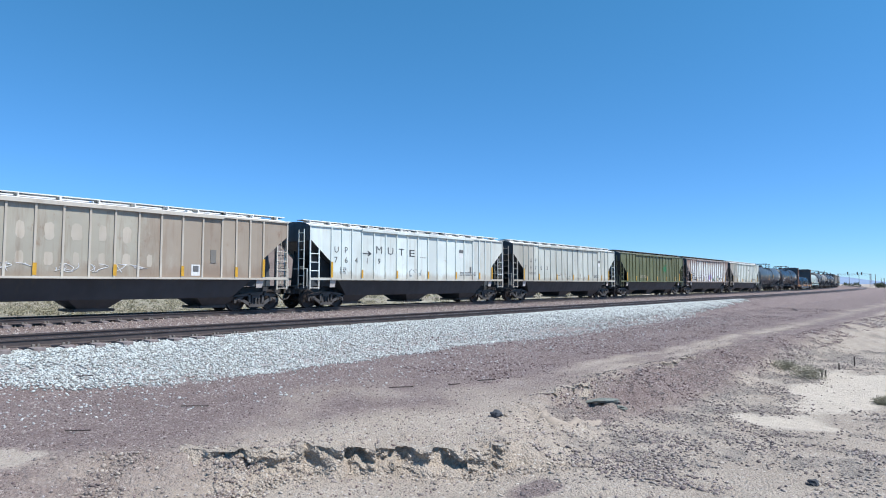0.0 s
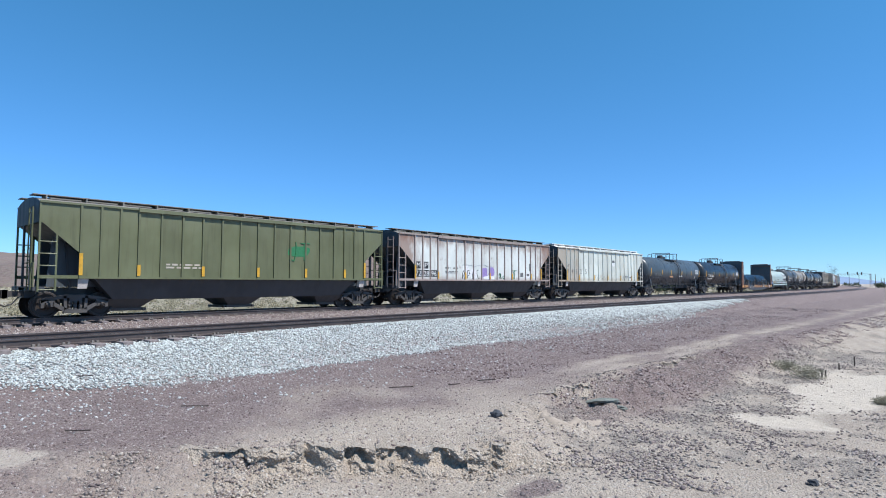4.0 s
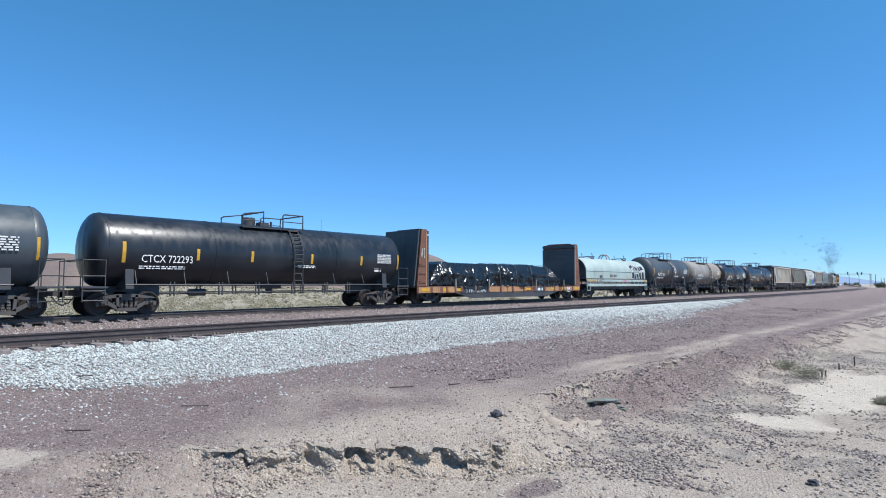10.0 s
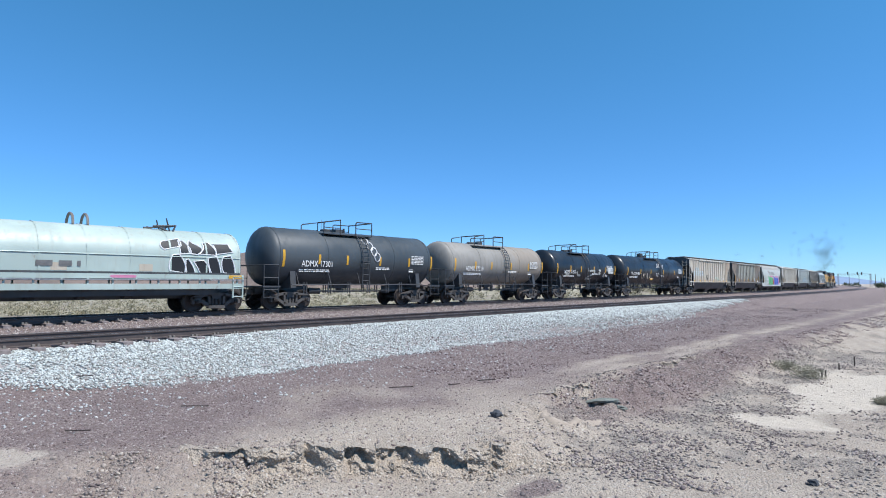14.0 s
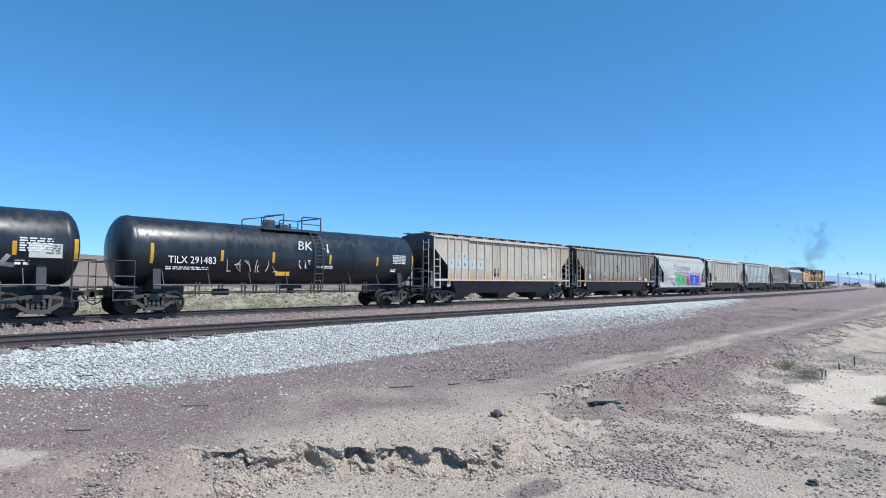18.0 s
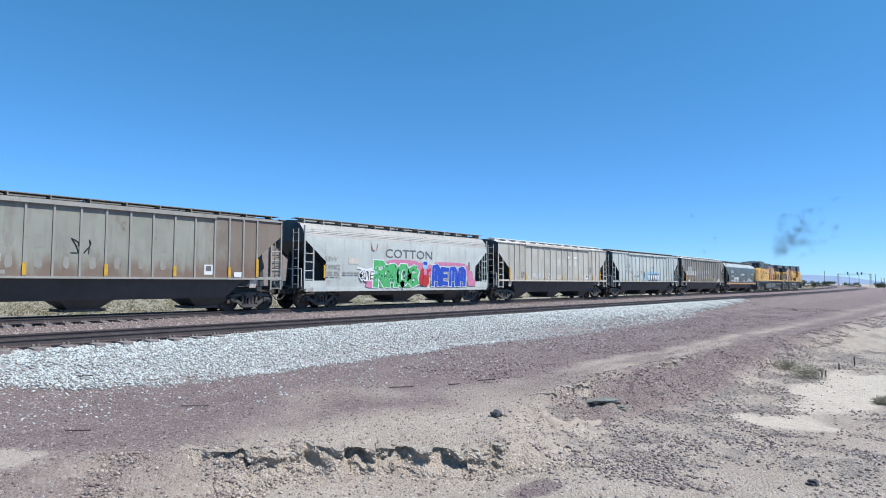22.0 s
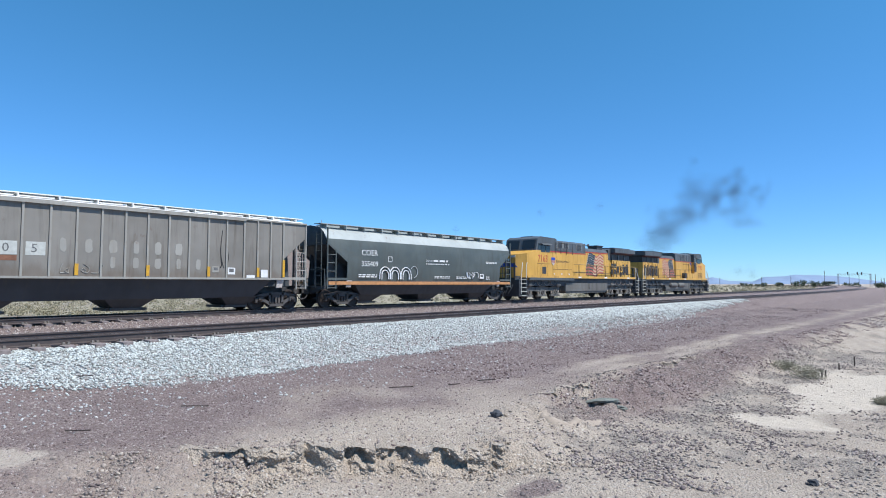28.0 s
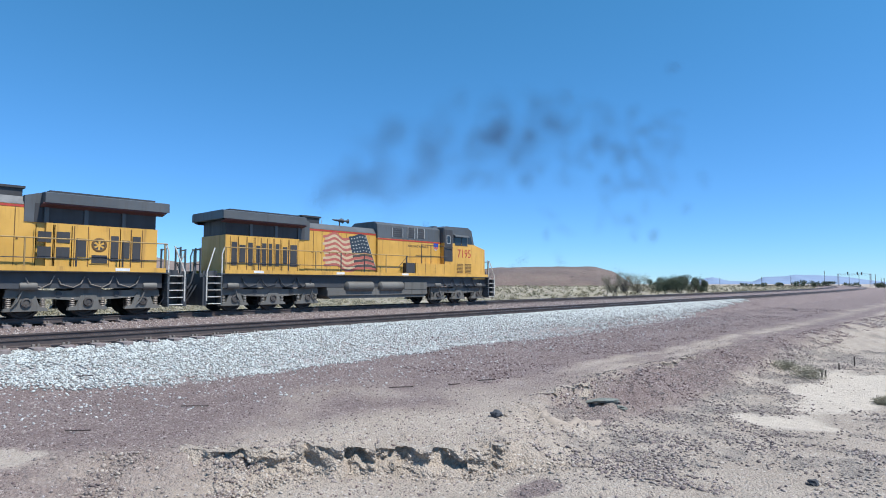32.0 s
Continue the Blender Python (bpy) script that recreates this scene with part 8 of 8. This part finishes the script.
    part("tank_valve", B(G(), 0.95, 2.8, -1.38, -1.28, 0.9, 1.3) if f > 0 else B(G(), -1.15, -1.0, -1.4, -1.36, 0.85, 1.25), BOGIE, c)
    for x0, x1 in ((-3.3, -1.36), (-1.0, 0.88)) if f > 0 else ():
        a = sorted((f * x0, f * x1))
        part("air_reservoir", G().lathe([(a[0], 0.02), (a[0] + 0.03, 0.16), (a[0] + 0.12, 0.26), (a[1] - 0.12, 0.26), (a[1] - 0.03, 0.16), (a[1], 0.02)], (0, -1.3, 1.08), "x", 20), BOGIE, c)
    # trucks
    for tc in (-7.35, 5.95):
        t = part("truck", B(G(), tc - 0.4, tc + 0.4, -1.0, 1.0, 0.6, 1.0), BOGIE, c, "grey six-wheel truck")
        for y in (-1.12, 1.12):
            y0, y1 = sorted((y, y * 0.88))
            yo = y * 1.03
            g = G().prism(P([(tc - 2.55, 0.72), (tc - 2.5, 1.02), (tc - 1.75, 1.08), (tc - 1.45, 0.98), (tc - 0.55, 0.96), (tc - 0.4, 1.06), (tc + 0.4, 1.06), (tc + 0.55, 0.96), (tc + 1.45, 0.98), (tc + 1.75, 1.08), (tc + 2.5, 1.02), (tc + 2.55, 0.72), (tc + 2.3, 0.72), (tc + 1.5, 0.7), (tc + 0.35, 0.62), (tc - 0.35, 0.62), (tc - 1.5, 0.7), (tc - 2.3, 0.72)]), "y", y0, y1)
            part("truck_frame", g, BOGIE, t)
            for k in (-0.95, 0.95):
                part("frame_hole", G().lathe([(0.0, 0.0), (0.0, 0.1), (0.012, 0.1), (0.012, 0.0)], (f * (tc + k), yo * 1.0 - (0.012 if y > 0 else 0), 0.85), "y", 14), M_BLACK, t)
            for k in (-1.91, 0.0, 1.91):
                g = G().prism(P([(tc + k - 0.66, 0.26), (tc + k - 0.62, 0.36), (tc + k - 0.4, 0.42), (tc + k - 0.27, 0.78), (tc + k - 0.2, 0.86), (tc + k + 0.2, 0.86), (tc + k + 0.27, 0.78), (tc + k + 0.4, 0.42), (tc + k + 0.62, 0.36), (tc + k + 0.66, 0.26)]), "y", y0 - 0.03, y1 + 0.03)
                part("journal_box", g, BOGIE, t)
                part("journal_cap", G().lathe([(0.0, 0.17), (math.copysign(0.06, y), 0.16), (math.copysign(0.07, y), 0.11), (math.copysign(0.03, y), 0.1), (math.copysign(0.05, y), 0.0)], (f * (tc + k), y + math.copysign(0.03, y), 0.56), "y", 14), M_TRUCK, t)
                for d in (-0.5, 0.5):
                    prof = [(0.36 + 0.34 * q / 10, 0.1 if q % 2 else 0.07) for q in range(11)]
                    part("journal_spring", G().lathe(prof, (f * (tc + k + d), (y0 + y1) / 2, 0), "z", 10), M_CLIP if f < 0 else BOGIE, t)
            for k in (-2.1, 1.9):
                part("brake_cylinder", G().lathe([(-0.26, 0.0), (-0.26, 0.13), (-0.2, 0.15), (0.2, 0.15), (0.26, 0.13), (0.26, 0)], (f * (tc + k), y * 1.1, 1.13), "x", 14), BOGIE, t)
                bar("brake_lever", [(tc + k + 0.15, y * 1.1, 1.0), (tc + k + 0.28, y * 1.1, 0.62), (tc + k + 0.42, y * 1.08, 0.42)], 0.03, BOGIE, t)
            bar("sand_pipe", [(tc - 2.75, y * 1.08, 1.2), (tc - 2.7, y * 1.0, 0.6), (tc - 2.55, y * 0.8, 0.25)], 0.025, M_CLIP, t)
            bar("brake_pipe", [(tc - 2.3, y * 1.12, 1.3), (tc - 0.9, y * 1.12, 1.2), (tc - 0.4, y * 1.12, 1.34), (tc + 0.5, y * 1.12, 1.2), (tc + 2.4, y * 1.12, 1.28)], 0.02, M_CLIP, t)
        for k in (-1.91, 0.0, 1.91):
            w = part("wheelset", WHEELSET_BIG, None, t)
            w.matrix_parent_inverse = Matrix.Translation((f * (tc + k), 0, 0.533))
            BIG_WHEELS.append(w)
        for k in range(4):
            x = tc - 1.7 + k * 0.95
            bar("motor_cable", [(x, -1.33, 1.5), (x + 0.12, -1.36, 1.22), (x + 0.35, -1.3, 1.08), (x + 0.75, -1.34, 1.2), (x + 0.85, -1.33, 1.42)], 0.024, M_CLIP if f < 0 else M_BLACK, t)
    # end steps, pilots, couplers, railings
    for s, x in ((-1, -10.05), (1, 8.6)):
        part("end_platform", B(G(), min(x, x + s * 0.75), max(x, x + s * 0.75), -1.0, 1.0, 1.45, 1.66), M_BLACK, c)
        part("pilot", B(G(), min(x + s * 0.62, x + s * 0.8), max(x + s * 0.62, x + s * 0.8), -1.4, 1.4, 0.3, 1.5), M_BLACK, c)
        for y in (-1.25, 1.25):
            st = part("step_plate", B(G(), min(x, x + s * 0.06), max(x, x + s * 0.06), y - 0.28, y + 0.28, 0.3, 1.66), LOCO_GREY, c)
            for k in range(5):
                part("step", B(G(), min(x, x + s * 0.62), max(x, x + s * 0.62), y - 0.28, y + 0.28, 0.36 + k * 0.29, 0.39 + k * 0.29), STEP if y < 0 else M_BLACK, st)
                part("step_back", B(G(), min(x, x + s * 0.62), max(x, x + s * 0.62), y * 0.8 - 0.02, y * 0.8 + 0.02, 0.39 + k * 0.29, 0.62 + k * 0.29), M_BLACK, st)
            bar("grab_rail", [(x + s * 0.02, y * 1.2, 0.5), (x + s * 0.02, y * 1.2, 2.5), (x - s * 0.08, y * 1.2, 2.78)], 0.028, STEP)
            bar("grab_rail", [(x + s * 0.68, y * 1.2, 0.5), (x + s * 0.68, y * 1.2, 1.7), (x + s * 0.3, y * 1.1, 2.75)], 0.028, STEP)
        for y in (-0.95, -0.5, 0.5, 0.95):
            part("end_post", B(G(), min(x + s * 0.7, x + s * 0.74), max(x + s * 0.7, x + s * 0.74), y - 0.06, y + 0.06, 1.6, 2.75), LOCO_GREY, c)
        bar("end_rail", [(x + s * 0.72, -0.95, 2.7), (x + s * 0.72, -0.5, 2.7)], 0.026, LOCO_GREY)
        bar("end_rail", [(x + s * 0.72, 0.5, 2.7), (x + s * 0.72, 0.95, 2.7)], 0.026, LOCO_GREY)
        for k in range(6):
            y = -0.85 + k * 0.34
            bar("air_hose", [(x + s * 0.8, y, 1.2), (x + s * 0.98, y, 0.9), (x + s * 1.1, y * 0.8, 0.55), (x + s * 1.0, y * 0.6, 0.42)], 0.032, M_BLACK)
        bar("jumper_cable", [(x + s * 0.75, -0.6, 2.1), (x + s * 1.0, -0.75, 1.3), (x + s * 1.15, -0.7, 1.0)], 0.04, M_BLACK)
        coupler(c, f * (x + s * (1.1 if s < 0 else 1.32)), f * s)
    for y in (-1.52, 1.52):
        bar("handrail", [(-10.0, y, 2.8), (0.95, y, 2.8)] if f > 0 else [(-10.0, y, 2.8), (1.75, y, 2.8)], 0.024, RAIL_YEL)
        bar("lower_rail", [(-9.95, y, 2.12), (0.3, y, 2.12), (0.95, y, 2.7)] if f > 0 else [(-9.95, y, 2.12), (1.7, y, 2.12)], 0.016, SOOT)
        for k in range(8):
            x = -9.9 + k * 1.55
            if x < 1.2:
                bar("rail_post", [(x, y, 1.65), (x, y, 2.8)], 0.03, SOOT if k % 3 else RAIL_YEL)
        if f > 0:
            bar("handrail", [(1.0, y, 2.8), (1.05, y, 2.75), (4.4, y, 2.85)], 0.024, SOOT)
            bar("handrail", [(2.2, y, 3.5), (4.3, y, 3.5), (5.0, y, 3.45)], 0.02, SOOT)
            for x in (1.0, 2.2, 3.0, 4.2):
                bar("rail_post", [(x, y, 1.7 if x < 1.2 else 2.42), (x, y, 2.8 if x < 1.2 else 3.5)], 0.026, SOOT)
    # flag painted on the near flank: waving stripes, a slanting hoist, the canton beside it
    y = -1.02

    def wave(u, v):
        # u: 0 at the hoist, 1 at the fly; v: 0 at the foot, 1 at the head
        hx, hz = -0.85 - 0.8 * v, 1.92 + 1.88 * v
        x = hx - u * (3.55 - 0.8 * v)
        z = hz + u * (-0.22 * v + 0.12) + (0.14 * math.sin(u * 9.0 + 0.6 * v) + 0.05 * math.sin(u * 19)) * min(1, u * 3)
        return (f * x, y, z)

    for k in range(13):
        rows = [[wave(u, k / 13), wave(u, (k + 1) / 13)] for u in np.linspace(0, 1 - 0.03 * math.sin(k * 1.9), 30)]
        part("flag_stripe", G().grid(rows), FLAG["red" if k % 2 == 0 else "white"], c)
    for k in (1, 3, 5):
        rows = [[(p[0], p[1] - 0.002, p[2]) for p in (wave(u, k / 13), wave(u, (k + 0.9) / 13))] for u in np.linspace(0.0, 0.42, 12)]
        part("flag_shadow", G().grid(rows), FLAG["grey"], c)
    rows = [[(p[0], p[1] - 0.004, p[2]) for p in (wave(u, 0.48), wave(u, 0.75), wave(u, 1.02))] for u in np.linspace(0, 0.42, 12)]
    canton = part("flag_canton", G().grid(rows), FLAG["blue"], c)
    for a in range(6):
        for b in range(5):
            p = wave(0.035 + a * 0.066, 0.54 + b * 0.1)
            part("flag_star", G().box(p[0] - 0.035, p[0] + 0.035, p[1] - 0.009, p[1] - 0.006, p[2] - 0.03, p[2] + 0.03), FLAG["star"], canton)
    bar("flag_pole", [(-0.79, y - 0.006, 1.8), (-1.66, y - 0.006, 3.86)], 0.018, FLAG["star"])
    # cab number, shield drawn as plain shapes, small words
    lettering(number, 0.74, RED, c, 5.55 if f > 0 else -6.95, -1.438, 2.88, 1.3)
    sx, sy = (3.82, -1.156) if f > 0 else (-4.83, -1.445)
    e = part("shield_emblem", G().prism([(sx - 0.27, 3.2), (sx + 0.27, 3.2), (sx + 0.27, 2.85), (sx, 2.62), (sx - 0.27, 2.85)] if f < 0 else [(sx - 0.2, 3.62), (sx + 0.2, 3.62), (sx + 0.2, 3.35), (sx, 3.2), (sx - 0.2, 3.35)], "y", sy - 0.006, sy), FLAG["star"], c, "white shield with red stripes and blue top")
    top, w = (3.2, 0.27) if f < 0 else (3.62, 0.2)
    part("shield_band", G().box(sx - w, sx + w, sy - 0.012, sy - 0.007, top - 0.16, top + 0.05), GRAFF["blue"], e)
    for k in range(4):
        x = sx - w + (k + 0.5) * w / 2
        part("shield_stripe", G().box(x - 0.03, x + 0.03, sy - 0.011, sy - 0.007, top - 0.44 * w / 0.27 + 0.03 * abs(1.5 - k), top - 0.17), RED, e)
    lettering("BUILDING AMERICA", 0.24 if f < 0 else 0.18, SOOT, c, 1.44 if f > 0 else -4.42, -1.156 if f > 0 else -1.446, 3.36 if f > 0 else 2.88, 1.72 if f > 0 else 2.07)
    return c


loco("yellow and grey diesel locomotive with flag painted on hood", 351.63, -1, "7163")
LEAD = loco("yellow and grey diesel locomotive with dark exhaust smoke", 374.02, 1, "7195")


# ---- exhaust: loose clouds of soot flecks ----
M_SMOKE = Nodes("dark_exhaust_soot").done((0.05, 0.05, 0.055), 1.0)


def soot_cloud(seed):
    """A long loose wisp of soot flecks, slim enough to lie in the engine hood."""
    r = np.random.RandomState(seed)
    n = 11000
    c = r.normal(0, 1, (n, 3)) * np.array([0.75, 0.44, 0.44])
    c = c[np.hypot(c[:, 1], c[:, 2]) < 0.93]
    n = len(c)
    tri = c[:, None, :] + r.normal(0, 0.0047, (n, 3, 3))
    me = bpy.data.meshes.new("soot_cloud")
    me.from_pydata(tri.reshape(-1, 3).tolist(), [], [(3 * k, 3 * k + 1, 3 * k + 2) for k in range(n)])
    me.materials.append(M_SMOKE)
    return me


STACK = 374.02 - 4.85
HOOD_X = 374.02 - 3.0
PUFFS = []
_clouds = [soot_cloud(k) for k in range(6)]
_rnd = random.Random(77)
_t = 3.0
while _t < 31.8:
    for k in range(18 if _t < 22 else 34):
        o = new("smoke_puff", _clouds[_rnd.randrange(6)])
        tagged(o, "puff of dark diesel exhaust drifting above the line", "smoke", "exhaust puffs", "stuff")
        PUFFS.append((o, _t + 0.026 * k, Vector([max(-1.3, min(1.3, _rnd.gauss(0, 0.7))) for _ in range(3)]), _rnd.uniform(0.92, 1.08), _rnd.uniform(-85, 85), _rnd.uniform(-80, 30)))
    _t += 1.15 + 0.45 * math.sin(_t * 2.1)


def puff_place(te, drift, lift, turn, lean, t):
    """A wisp lies in the engine hood until it leaves the stack; then it rises, hangs behind, thins out and settles downwind."""
    u = t - te
    if u <= 0:
        return train_pose(HOOD_X, t) @ Matrix.Translation((0, 0, 2.8))
    m = train_pose(STACK, te)
    p = m.translation + Vector((0, 0, 2.8))
    g = 1 - math.exp(-u / 0.9)
    p.x += 2.1 * math.exp(-u / 0.08) - 10.8 * 0.25 * (1 - math.exp(-u / 0.25))
    p.z += lift * 8.6 * (1 - math.exp(-u / 1.1)) + 0.9 * u
    p.x -= 1.6 * u
    p += drift * (0.25 + 1.3 * g) * min(1, u / 0.3) + drift * u * 0.4
    w = max(0.0, u - 4.6)
    p.y += 14 * w * w / (1 + 0.3 * w)
    p += drift * w * 6
    p.z = max(0.4, p.z - 5.0 * w * w)
    return Matrix.Translation(p) @ pose(0, 0, 0, 0, lean * min(1, u / 0.25), turn * g)


def motions():
    for ob, s in CARS:
        walk(ob, [(t * 0.5, train_pose(s, t * 0.5)) for t in range(65)])
    frames = range(0, 961)
    for group, radius in ((WHEELS, 0.457), (BIG_WHEELS, 0.533)):
        first = group[0]
        walk(first, [(k / 30, pose(0, 0, 0, 0, -math.degrees(run(k / 30) / radius), 0)) for k in frames])
        act, slot = first.animation_data.action, first.animation_data.action_slot
        for w in group[1:]:
            w.rotation_mode = "QUATERNION"
            ad = w.animation_data_create()
            ad.action = act
            ad.action_slot = slot
    for ob, te, *rest in PUFFS:
        times = sorted({0.0, 32.0, *[float(k) for k in range(0, 33, 2)], *[min(32.0, max(0.0, te + d)) for d in (0, 0.07, 0.14, 0.24, 0.4, 0.7, 1.1, 1.6, 2.2, 3, 4.6, 5.2, 6, 7)]})
        rows, last = [], -1
        for t in times:
            if frame(t) != last:
                rows.append((t, puff_place(te, *rest, t)))
                last = frame(t)
        walk(ob, rows)


motions()
